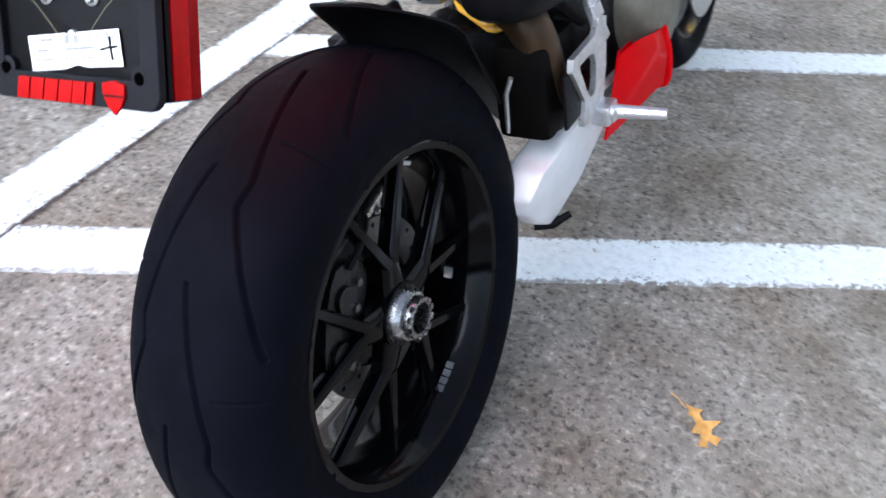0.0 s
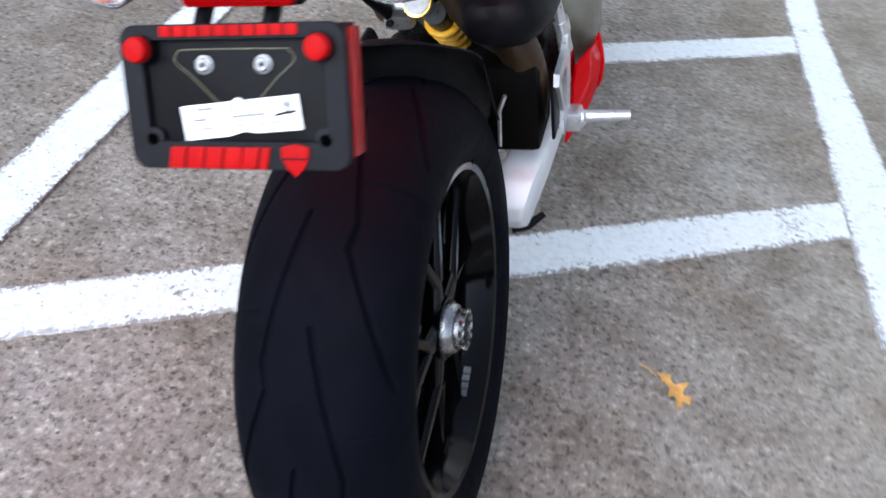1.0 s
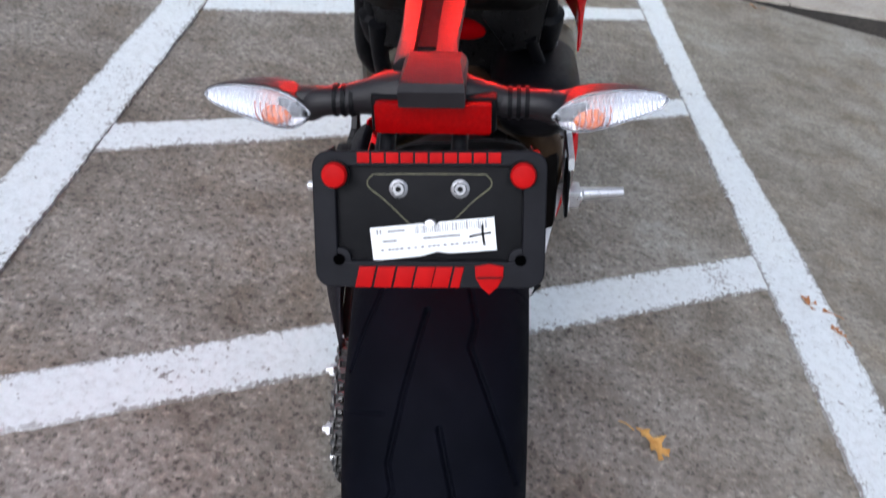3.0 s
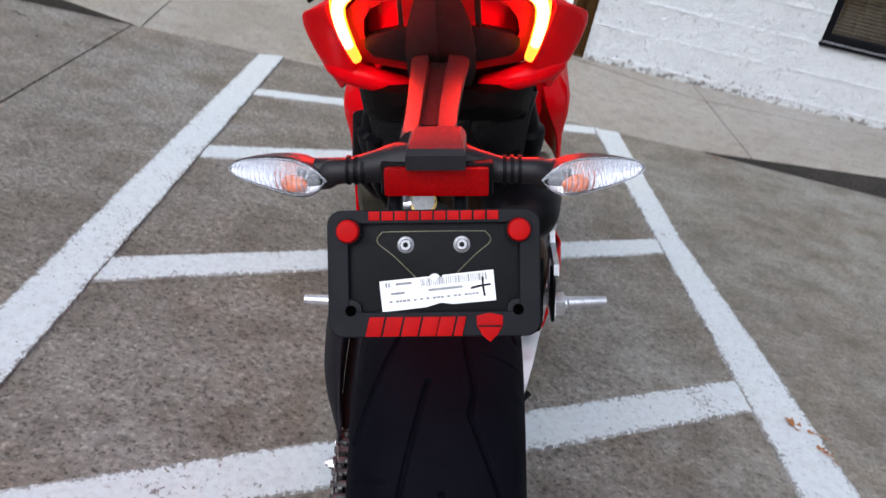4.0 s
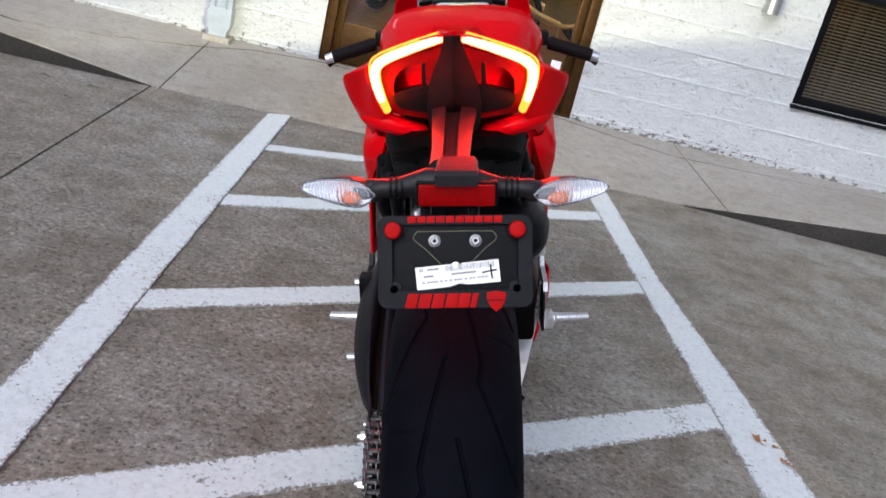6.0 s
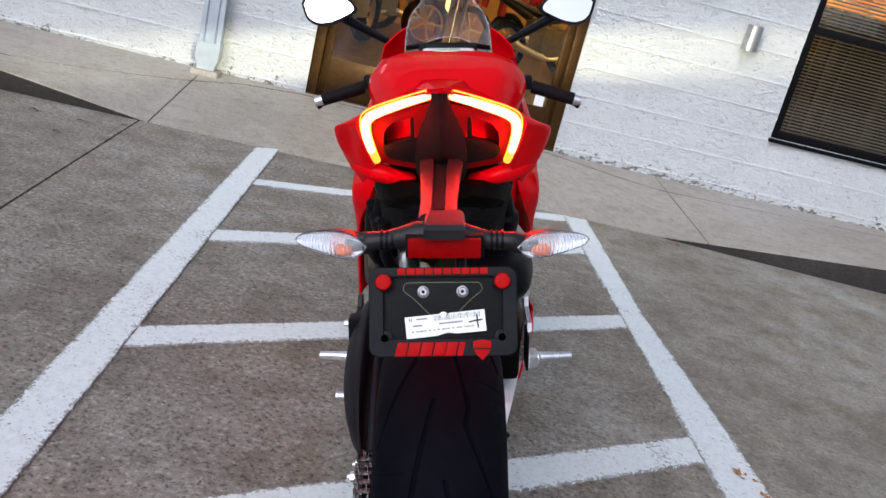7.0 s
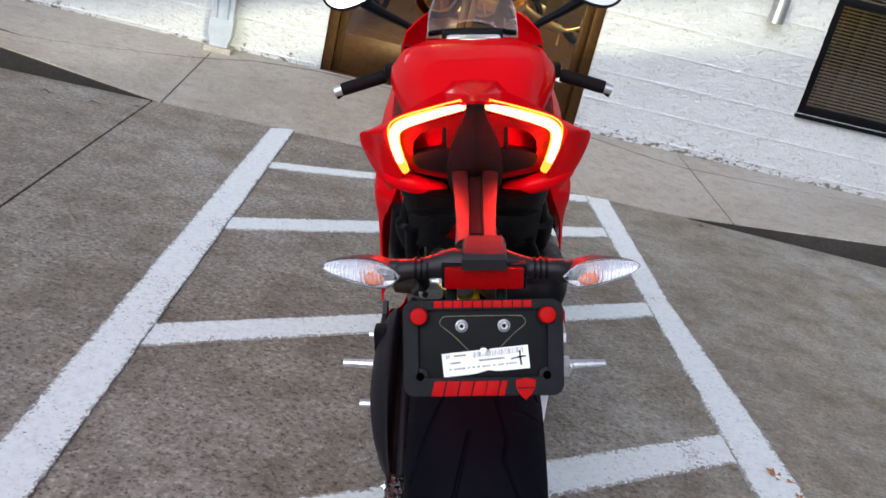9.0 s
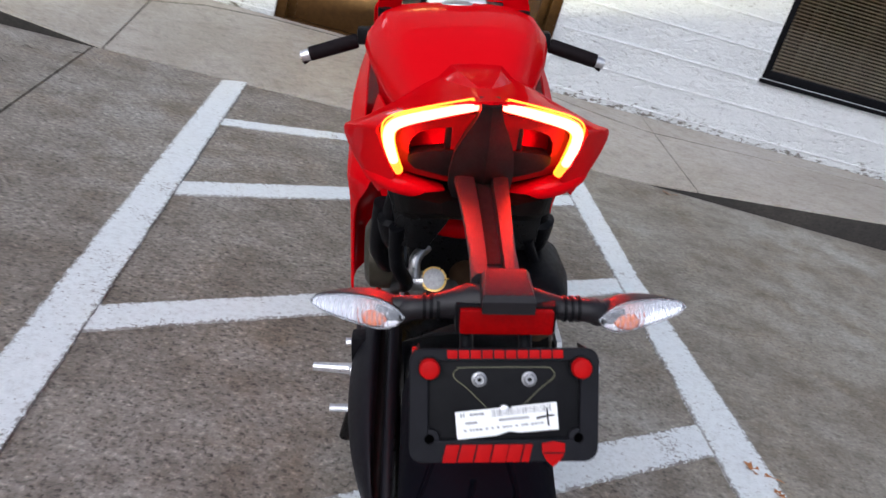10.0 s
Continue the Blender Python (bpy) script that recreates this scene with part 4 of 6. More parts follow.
def beam(p0, p1, w0, w1, d0, d1, bm=None, across=(1, 0, 0)):
    """A tapered bar with rounded corners; w lies in the wheel's plane, d across it."""
    p0, p1, ax = Vector(p0), Vector(p1), Vector(across)
    side = (p1 - p0).cross(ax).normalized()
    rings = []
    for t in (0, 0.25, 0.5, 0.75, 1):
        c, w, d = p0.lerp(p1, t), (w0 + (w1 - w0) * t) / 2, (d0 + (d1 - d0) * t) / 2
        rings.append([c + side * w * u + ax * d * v for u, v in ((1, 0.6), (0.6, 1), (-0.6, 1), (-1, 0.6), (-1, -0.6), (-0.6, -1), (0.6, -1), (1, -0.6))])
    return loft(rings, True, bm)


def rear_wheel():
    rim_section = [(0.0855, 0.226), (0.088, 0.222), (0.086, 0.213), (0.078, 0.209), (0.07, 0.203), (0.045, 0.196), (0.0, 0.19), (-0.05, 0.192), (-0.078, 0.206), (-0.087, 0.214), (-0.0855, 0.226), (-0.08, 0.226), (-0.078, 0.215), (-0.05, 0.199), (0.0, 0.197), (0.045, 0.203), (0.075, 0.215), (0.079, 0.226)]
    wheel = part("rear_wheel", lathe(rim_section, 96), RIM, bike, "black cast rear wheel with split spokes")
    wheel.matrix_local = HUB
    tyre = new("tyre", tyre_mesh(TYRE, GROOVES, 1400, 12, SIPES))
    tyre.parent = wheel
    tagged(tyre, "black sport tyre with long sweeping grooves")
    for k in range(5):
        a = radians(20 + 72 * k)
        b = bmesh.new()
        hub = lambda r, ang, x: (x, -r * math.cos(ang), r * math.sin(ang))
        beam(hub(0.03, a, 0.05), hub(0.085, a, 0.052), 0.05, 0.036, 0.028, 0.024, b)
        for s in (-1, 1):
            beam(hub(0.076, a + s * 0.07, 0.052), hub(0.205, a + s * 0.34, 0.046), 0.02, 0.0135, 0.026, 0.02, b)
        part("spoke", b, RIM, wheel)
    part("hub", lathe([(-0.06, 0.0), (-0.06, 0.055), (0.0, 0.05), (0.04, 0.046), (0.066, 0.043), (0.067, 0.0)], 48, closed=False), RIM, wheel)
    nut = lathe([(0.064, 0.026), (0.064, 0.0415), (0.069, 0.042), (0.076, 0.037), (0.08, 0.0345), (0.081, 0.030), (0.09, 0.029), (0.092, 0.027), (0.092, 0.022), (0.066, 0.021), (0.066, 0.0)], 48, closed=False)
    for k in range(12):
        box((0.087, -0.0045, 0.0245), (0.0945, 0.0045, 0.0295), 0.001, nut, Matrix.Rotation(k * math.pi / 6, 4, "X"))
    bmesh.ops.scale(nut, vec=(1, 0.93, 0.93), verts=nut.verts)
    part("axle_nut", nut, NUT_STEEL, wheel, "silver castellated axle nut")
    for r in (0.024, 0.0225):
        part("nut_thread", lathe([(0.0905, r), (0.0915, r + 0.0009), (0.0925, r)], 40), NUT_STEEL, wheel)
    for k in range(4):
        a = radians(-(90 + 62 + 3.6 * k))
        lab = box((0.05, -0.005, 0.1975), (0.062, 0.005, 0.2), 0, None, Matrix.Rotation(a, 4, "X") @ pose(0, 0, 0, 0, 0, 0))
        part("wheel_label", lab, SCREW, wheel, "small pale label inside the rim")
    disc = lathe([(0.024, 0.078), (0.024, 0.122), (0.019, 0.122), (0.019, 0.078)], 72)
    d = part("brake_disc", disc, DISC_STEEL, wheel, "drilled steel brake disc")
    for k in range(24):
        a = 2 * math.pi * k / 24
        r = 0.091 + 0.022 * (k % 3) / 2
        part("drilled_hole", lathe([(0.0245, 0.0), (0.0245, 0.0036), (0.018, 0.0036), (0.018, 0.0)], 10, Matrix.Translation((0, r * math.cos(a), r * math.sin(a))), closed=False), INK, d)
    part("disc_carrier", lathe([(0.02, 0.03), (0.02, 0.083), (0.012, 0.083), (0.012, 0.03)], 48), RIM, wheel)


    for k in range(10):
        a = 2 * math.pi * k / 10
        part("carrier_bolt", lathe([(0.028, 0.0), (0.028, 0.0045), (0.018, 0.0045), (0.018, 0.0)], 8, Matrix.Translation((0, 0.079 * math.cos(a), 0.079 * math.sin(a))), closed=False), SILVER, d)
    for k, (x, ang) in enumerate(((0.02, 205), (0.02, 248), (-0.01, 30), (0.035, 5), (0.035, 330))):
        tab = box((x, -0.008, 0.187), (x + 0.012, 0.008, 0.1925), 0.001, None, Matrix.Rotation(radians(ang), 4, "X"))
        part("balance_weight", tab, SILVER, wheel, "small grey balance weight")


def sprocket_and_chain():
    teeth, r = 41, 0.106
    poly = []
    for k in range(teeth):
        for f, rr in ((0.0, r - 0.004), (0.3, r + 0.006), (0.5, r + 0.006), (0.8, r - 0.004)):
            a = 2 * math.pi * (k + f) / teeth
            poly.append((rr * math.cos(a), rr * math.sin(a)))
    m = Matrix.Translation((-0.1295, -0.011, AXLE)) @ pose(0, 0, 0, 0, 90, 0)
    s = part("sprocket", prism(poly, 0.005, m), CHAIN, bike, "rear drive sprocket")
    part("sprocket_carrier", lathe([(-0.147, 0.066), (-0.147, 0.086), (-0.134, 0.092), (-0.134, 0.06)], 48, HUB), DISC_STEEL, s, "worn steel sprocket carrier")
    for k in range(6):
        a = radians(103 + 60 * k)
        at = Matrix.Translation((0, 0.077 * math.cos(a) - 0.011, AXLE + 0.077 * math.sin(a)))
        nut = part("sprocket_nut", lathe([(-0.156, 0.0), (-0.156, 0.0085), (-0.145, 0.0105), (-0.14, 0.0105), (-0.14, 0.0)], 6, at, closed=False), SILVER, s, "bright sprocket nut")
        part("stud", lathe([(-0.161, 0.0), (-0.161, 0.0045), (-0.154, 0.0045), (-0.154, 0.0)], 10, at, closed=False), SILVER, nut)
    # the loop: round the sprocket, along the top run, round the front sprocket, back below
    r2, front, pitch = 0.04, Vector((0, 0.56, 0.40)), 0.0159
    path = []
    for k in range(29):
        a = radians(90 + 180 * k / 28 - 3)
        path.append(Vector((0, r * math.cos(a) - 0.011, AXLE + r * math.sin(a))))
    path.append(front + Vector((0, 0, -r2)))
    path.append(front + Vector((0, r2, 0)))
    path.append(front + Vector((0, 0, r2)))
    path.append(path[0])
    b = bmesh.new()
    out, need = [path[0]], pitch
    for p, q in zip(path, path[1:]):
        d, left = (q - p).normalized(), (q - p).length
        while left >= need:
            p = p + d * need
            left -= need
            out.append(p)
            need = pitch
        need -= left
    for i, (p, q) in enumerate(zip(out, out[1:])):
        c, d = (p + q) / 2, q - p
        turn = Matrix.Translation(c) @ Matrix.Rotation(math.atan2(d.z, d.y), 4, "X")
        w = 0.0105 if i % 2 else 0.0075
        for sx in (-1, 1):
            prism(rounded(0.022, 0.014, 0.0065, 3), 0.002, turn @ pose(-0.1305 + sx * w + 0.001, 0, 0, 90, 0, 90), 0, b)
        lathe([(-0.145, 0.0), (-0.145, 0.005), (-0.117, 0.005), (-0.117, 0.0)], 8, Matrix.Translation((0, *p.yz)), b, closed=False)
    part("drive_chain", b, CHAIN, bike, "greasy steel drive chain")


def swingarm():
    """A single-sided cast arm: thick at the pivot, curling out round the tyre's left side to the hub."""
    rings = []
    stations = ((0.62, -0.02, 0.43, 0.10, 0.075), (0.48, -0.08, 0.44, 0.07, 0.08), (0.38, -0.118, 0.44, 0.035, 0.075), (0.28, -0.112, 0.43, 0.008, 0.095), (0.18, -0.11, 0.42, 0.0065, 0.11), (0.08, -0.11, 0.39, 0.006, 0.115), (0.0, -0.11, 0.36, 0.006, 0.105), (-0.07, -0.11, 0.34, 0.005, 0.08), (-0.12, -0.11, 0.32, 0.004, 0.04))
    for y, x, z, w, h in stations:
        rings.append([(x + w * math.copysign(abs(math.cos(a)) ** 0.7, math.cos(a)), y, z + h * math.copysign(abs(math.sin(a)) ** 0.7, math.sin(a))) for a in (2 * math.pi * k / 24 for k in range(24))])
    arm = part("swingarm", loft(rings), BLACK_METAL, bike, "black single-sided swingarm")
    cal_at = HUB @ Matrix.Rotation(radians(-28), 4, "X") @ Matrix.Translation((0.0, -0.098, 0.0))
    cal = prism([(p[0], p[1]) for p in curve_points([(-0.032, -0.07, 0), (0.022, -0.074, 0), (0.036, -0.04, 0), (0.03, 0.0, 0), (0.036, 0.04, 0), (0.022, 0.074, 0), (-0.032, 0.07, 0), (-0.042, 0.0, 0), (-0.032, -0.07, 0)], 3)[:-1]], 0.03, cal_at @ pose(0.048, 0, 0, 90, 0, 90), 0.004)
    caliper = part("brake_caliper", cal, BLACK_METAL, arm, "black rear brake caliper")
    for z in (-0.052, -0.02, 0.02, 0.052):
        part("caliper_bolt", tube([cal_at @ Vector((0.048, 0.012, z)), cal_at @ Vector((0.053, 0.012, z))], 0.0055, 6), DISC_STEEL, caliper)
    for z in (-0.034, 0.034):
        part("piston_boss", tube([cal_at @ Vector((0.046, -0.012, z)), cal_at @ Vector((0.054, -0.012, z))], [0.0185, 0.0165], 20), BLACK_METAL, caliper)
    part("brake_hose", tube(curve_points([cal_at @ Vector((0.05, -0.01, 0.07)), cal_at @ Vector((0.056, 0.0, 0.1)), cal_at @ Vector((0.03, 0.04, 0.125)), cal_at @ Vector((-0.04, 0.08, 0.13))]), 0.005, 8), BLACK, caliper)
    part("caliper_bracket", beam((-0.075, 0.02, AXLE + 0.05), (-0.075, -0.05, AXLE + 0.13), 0.06, 0.05, 0.012, 0.012), BLACK_METAL, arm)
    part("hub_carrier", lathe([(-0.118, 0.0), (-0.118, 0.085), (-0.075, 0.092), (-0.062, 0.085), (-0.062, 0.0)], 48, HUB, closed=False), BLACK_METAL, arm)
    part("eccentric_bolt", lathe([(-0.19, 0.0), (-0.19, 0.008), (-0.15, 0.008), (-0.15, 0.0)], 8, Matrix.Translation((-0.06, 0.45, 0.285)), closed=False), SILVER, arm)
    part("brake_hose_bracket", box((-0.19, 0.27, 0.5), (-0.155, 0.31, 0.545), 0.004), BLACK, arm)
    part("bracket_bolt", lathe([(-0.2, 0.0), (-0.2, 0.007), (-0.186, 0.007), (-0.186, 0.0)], 8, Matrix.Translation((0, 0.29, 0.53)), closed=False), SILVER, arm)
    # a bulging guard over the chain: out over the sprocket, drawn in to a point behind, with a slot along its crown
    rows = []
    for y, xo, top, drop in ((-0.03, -0.1405, 0.43, 0.01), (-0.008, -0.1475, 0.45, 0.03), (0.022, -0.158, 0.473, 0.062), (0.07, -0.173, 0.5, 0.1), (0.13, -0.184, 0.524, 0.125), (0.2, -0.19, 0.543, 0.135), (0.28, -0.19, 0.556, 0.135), (0.35, -0.182, 0.56, 0.12)):
        rows.append([(xo + (-0.139 - xo) * 0.2, y, top - drop), (xo, y, top - drop * 0.5), (xo + (-0.139 - xo) * 0.3, y, top - drop * 0.16), (xo + (-0.139 - xo) * 0.75, y, top - 0.002), (-0.137 if y < 0.02 else -0.141, y, top - 0.004 if y < 0.02 else top - 0.016)])
    guard = part("chain_guard", sheet(rows, 0.003, 4), FRAME_BLACK, bike, "matt black bulging chain guard")
    rows = [[(-0.128, y, top - 0.03 if y > 0.03 else top - 0.012), (-0.1255, y, top - 0.004), (-0.117, y, top), (-0.108, y, top - 0.012), (-0.105, y, top - 0.05)] for y, top in ((-0.028, 0.436), (0.02, 0.474), (0.1, 0.516), (0.2, 0.55), (0.3, 0.57), (0.36, 0.575))]
    part("guard_flange", sheet(rows, 0.003, 4), FRAME_BLACK, guard)
    floor_rows = [[(-0.143, y, top - 0.034), (-0.134, y, top - 0.04), (-0.126, y, top - 0.034)] for y, top in ((0.0, 0.46), (0.1, 0.51), (0.2, 0.545), (0.34, 0.565))]
    part("slot_floor", sheet(floor_rows, 0.003), INK, guard)
    # hugger over the top of the tyre, its rear edge drawn out to a raised point
    rows = []
    for x, y0, z0, top in ((-0.1, 0.2, 0.585, 0.30), (-0.092, 0.18, 0.6, 0.325), (-0.062, 0.11, 0.65, 0.35), (-0.028, 0.058, 0.683, 0.362), (0.0, 0.05, 0.688, 0.366), (0.028, 0.068, 0.682, 0.362), (0.062, 0.115, 0.658, 0.35), (0.09, 0.158, 0.63, 0.333), (0.1, 0.175, 0.612, 0.312)):
        row = []
        for f in (0, 0.2, 0.45, 0.7, 1.0):
            y = y0 + ((0.33 if abs(x) < 0.07 else 0.25) - y0) * f
            base = AXLE + math.sqrt(max(top * top - (y + 0.011) ** 2, 0.01))
            start = AXLE + math.sqrt(max(top * top - (y0 + 0.011) ** 2, 0.01))
            row.append((x, y, base + (z0 - start) * (1 - f) ** 1.3))
        rows.append(row)
    part("rear_hugger", sheet(rows, 0.003), BLACK, bike, "matt black hugger over the rear tyre")


def shock():
    """Spring, damper body, reservoir of the rear suspension, low in the bike's middle."""
    p0, p1 = Vector((-0.02, 0.405, 0.572)), Vector((-0.01, 0.52, 0.475))
    turns, pts = 6, []
    side, up = frame_of(p1 - p0)
    for k in range(turns * 14 + 1):
        a = 2 * math.pi * k / 14
        pts.append(p0.lerp(p1, k / (turns * 14)) + side * 0.023 * math.cos(a) + up * 0.023 * math.sin(a))
    s = part("shock_spring", tube(pts, 0.0062, 8), YELLOW, bike, "yellow coil spring of the rear shock")
    part("shock_body", tube([p0 + (p0 - p1) * 0.12, p0, p1], [0.018, 0.019, 0.016], 20), BLACK_METAL, s)
    d = Vector((0, -0.8, 0.6))
    c = Vector((-0.05, 0.40, 0.598))
    part("reservoir", tube([c - d * 0.004, c - d * 0.09], 0.0205, 28), SILVER, s)
    part("reservoir_ring", tube([c + d * 0.002, c - d * 0.006], 0.0235, 28), GOLD, s)
    part("reservoir_cap", tube([c + d * 0.004, c + d * 0.0015], 0.0195, 28), SCREW, s, "plain silver reservoir cap")
    part("rocker", tube(curve_points([(-0.085, 0.40, 0.60), (-0.083, 0.41, 0.635), (-0.06, 0.43, 0.65), (-0.035, 0.44, 0.645)]), 0.011, 12), SILVER, s)
    mount = box((-0.112, 0.40, 0.55), (-0.062, 0.44, 0.605), 0.012)
    part("shock_mount", mount, SILVER, s, "machined silver shock mount")
    for z in (0.566, 0.59):
        part("mount_bolt", tube([(-0.098, 0.40, z), (-0.098, 0.394, z)], 0.006, 12), INK, s)
    part("rocker_pivot", tube([(-0.1, 0.41, 0.59), (-0.07, 0.41, 0.59)], 0.018, 18), SILVER, s)


def engine():
    rings = [[(w * math.copysign(abs(math.cos(a)) ** 0.5, math.cos(a)), y, z + h * math.copysign(abs(math.sin(a)) ** 0.5, math.sin(a))) for a in (2 * math.pi * k / 28 for k in range(28))] for y, w, z, h in ((0.47, 0.09, 0.46, 0.1), (0.52, 0.13, 0.46, 0.15), (0.7, 0.16, 0.48, 0.2), (0.95, 0.17, 0.5, 0.22), (1.05, 0.14, 0.5, 0.18))]
    e = part("engine", loft(rings), BLACK_METAL, bike, "dark cast engine block")
    part("clutch_cover", lathe([(0.13, 0.0), (0.13, 0.115), (0.178, 0.112), (0.192, 0.1), (0.199, 0.075), (0.201, 0.0)], 56, Matrix.Translation((0, 0.70, 0.475)), closed=False), BRONZE_CASE, e, "bronze-grey round clutch cover")
    part("sprocket_cover", lathe([(-0.13, 0.0), (-0.13, 0.075), (-0.185, 0.07), (-0.195, 0.055), (-0.197, 0.0)], 56, Matrix.Translation((0.01, 0.6, 0.56)), closed=False), BRONZE_DARK, e, "dark bronze sprocket cover")
    part("rear_cylinder", box((-0.10, 0.42, 0.58), (0.10, 0.62, 0.76), 0.02), BLACK_METAL, e)
    part("cylinder_cover", tube(curve_points([(-0.075, 0.47, 0.672), (-0.05, 0.445, 0.69), (0.0, 0.435, 0.688), (0.045, 0.45, 0.678)], 5), [0.008, 0.017, 0.022, 0.025, 0.027, 0.028, 0.028, 0.028, 0.028, 0.028, 0.027, 0.026, 0.025, 0.024, 0.02, 0.01], 16, None, 0.8), RED, e, "red cover behind the cylinders")
    part("hose", tube(curve_points([(-0.14, 0.36, 0.76), (-0.15, 0.40, 0.66), (-0.135, 0.46, 0.6), (-0.15, 0.56, 0.56)]), 0.016, 12), BLACK, e)
    part("hose", tube(curve_points([(-0.115, 0.3, 0.74), (-0.115, 0.33, 0.66), (-0.1, 0.38, 0.60), (-0.12, 0.48, 0.54)]), 0.013, 12), BLACK, e)
    part("oil_line", tube(curve_points([(0.135, 0.42, 0.69), (0.145, 0.4, 0.65), (0.13, 0.42, 0.6), (0.15, 0.5, 0.56)]), 0.004, 8), SILVER, e)
    part("line_union", tube([(0.14, 0.43, 0.66), (0.15, 0.41, 0.645)], 0.011, 14), SILVER, e)
    part("hose", tube(curve_points([(0.1, 0.3, 0.72), (0.125, 0.34, 0.64), (0.115, 0.4, 0.58), (0.12, 0.5, 0.5)]), 0.009, 12), BLACK, e)


def exhaust():
    """Collector pipes that turn down on the right side into a boxy silencer."""
    pipe = part("exhaust_pipe", tube(curve_points([(0.0, 0.44, 0.60), (0.06, 0.35, 0.59), (0.115, 0.315, 0.57), (0.13, 0.325, 0.51), (0.12, 0.36, 0.42), (0.10, 0.45, 0.33)]), [0.03] * 41, 20), HEATED, bike, "heat-tinted rear exhaust pipe")
    rings = []
    for y, x, z, w, h in ((0.222, 0.108, 0.632, 0.018, 0.012), (0.227, 0.109, 0.632, 0.038, 0.027), (0.245, 0.11, 0.632, 0.052, 0.038), (0.28, 0.111, 0.631, 0.06, 0.045), (0.33, 0.112, 0.63, 0.066, 0.048), (0.43, 0.11, 0.625, 0.068, 0.048)):
        rings.append([(x + w * math.copysign(abs(math.cos(a)) ** 0.8, math.cos(a)), y, z + h * math.copysign(abs(math.sin(a)) ** 0.8, math.sin(a))) for a in (2 * math.pi * k / 28 for k in range(28))])
    sh = loft(rings)
    part("heat_shield", sh, BLACK, bike, "matt black heat shield over the exhaust")
    side_shape = [(0.262, 0.29), (0.256, 0.322), (0.282, 0.357), (0.335, 0.374), (0.385, 0.412), (0.43, 0.42), (0.475, 0.38), (0.475, 0.335), (0.43, 0.268), (0.37, 0.226), (0.345, 0.222), (0.295, 0.255)]
    sb = prism(side_shape, 0.062, pose(0.12, 0, 0, 90, 0, 90), 0.006)
    bmesh.ops.transform(sb, matrix=Matrix(((1, 0.137, 0.252, 0.0105 - 0.12), (0, 1, 0, 0), (0, 0, 1, 0), (0, 0, 0, 1))), verts=sb.verts)
    sil = part("silencer", sb, STEEL, bike, "bare steel boxy silencer", smooth=50)
    lip = tube([(0.085, 0.345, 0.214), (0.112, 0.356, 0.216), (0.138, 0.372, 0.232)], [0.007, 0.008, 0.006], 10)
    part("outlet_lip", lip, BLACK, sil, "black lip under the silencer")
    box_ob = part("collector_cover", box((0.07, 0.285, 0.405), (0.152, 0.40, 0.545), 0.014), HEATED_DARK, bike, "sooty brown collector cover")
    part("cover_rod", tube([(0.091, 0.279, 0.42), (0.094, 0.277, 0.48), (0.104, 0.277, 0.505)], 0.0035, 8), SILVER, box_ob, "thin silver rod")


def rearset(side):
    """Footrest bracket, folding peg and toe lever."""
    b = bmesh.new()
    outer = [(0.0, 0.0), (0.055, 0.012), (0.068, 0.06), (0.075, 0.13), (0.05, 0.14), (0.03, 0.12), (-0.055, 0.118), (-0.06, 0.10), (-0.02, 0.04), (-0.03, 0.005)]
    inner = [(0.008, 0.035), (0.02, 0.04), (0.026, 0.06), (0.028, 0.08), (0.02, 0.095), (0.005, 0.1), (-0.034, 0.1), (-0.034, 0.095), (-0.012, 0.055), (-0.002, 0.04)]
    m = Matrix.Translation((0.178 * side, 0.375, 0.40)) @ pose(0, 0, 0, 90, 0, 90)
    ring_plate(outer, inner, 0.009, m, b)
    bracket = part("rearset_bracket", b, SILVER if side > 0 else BLACK_METAL, bike, "machined footrest bracket")
    peg = tube([(0.185 * side, 0.41, 0.398), (0.2 * side, 0.41, 0.398), (0.205 * side, 0.415, 0.398), (0.275 * side, 0.424, 0.397)], [0.016, 0.015, 0.011, 0.0085], 14)
    part("footrest", peg, SILVER, bracket, "silver knurled footrest")
    part("clevis", box((min(0.17 * side, 0.2 * side), 0.39, 0.382), (max(0.17 * side, 0.2 * side), 0.43, 0.414), 0.006), SILVER, bracket)
    if side > 0:
        part("master_cylinder", tube([(0.17, 0.45, 0.50), (0.168, 0.425, 0.545), (0.163, 0.4, 0.60)], [0.012, 0.010, 0.008], 14), SILVER, bracket, "silver rear brake cylinder")
        part("cylinder_boot", tube([(0.169, 0.43, 0.54), (0.167, 0.419, 0.562)], 0.0125, 14), SILVER, bracket)
    part("heel_guard", box((min(0.166 * side, 0.172 * side), 0.3, 0.42), (max(0.166 * side, 0.172 * side), 0.36, 0.50), 0.003), BLACK, bracket)
    rod = tube([(0.168 * side, 0.40, 0.42), (0.16 * side, 0.55, 0.40)], 0.006, 10)
    part("lever_rod", rod, SILVER, bracket)


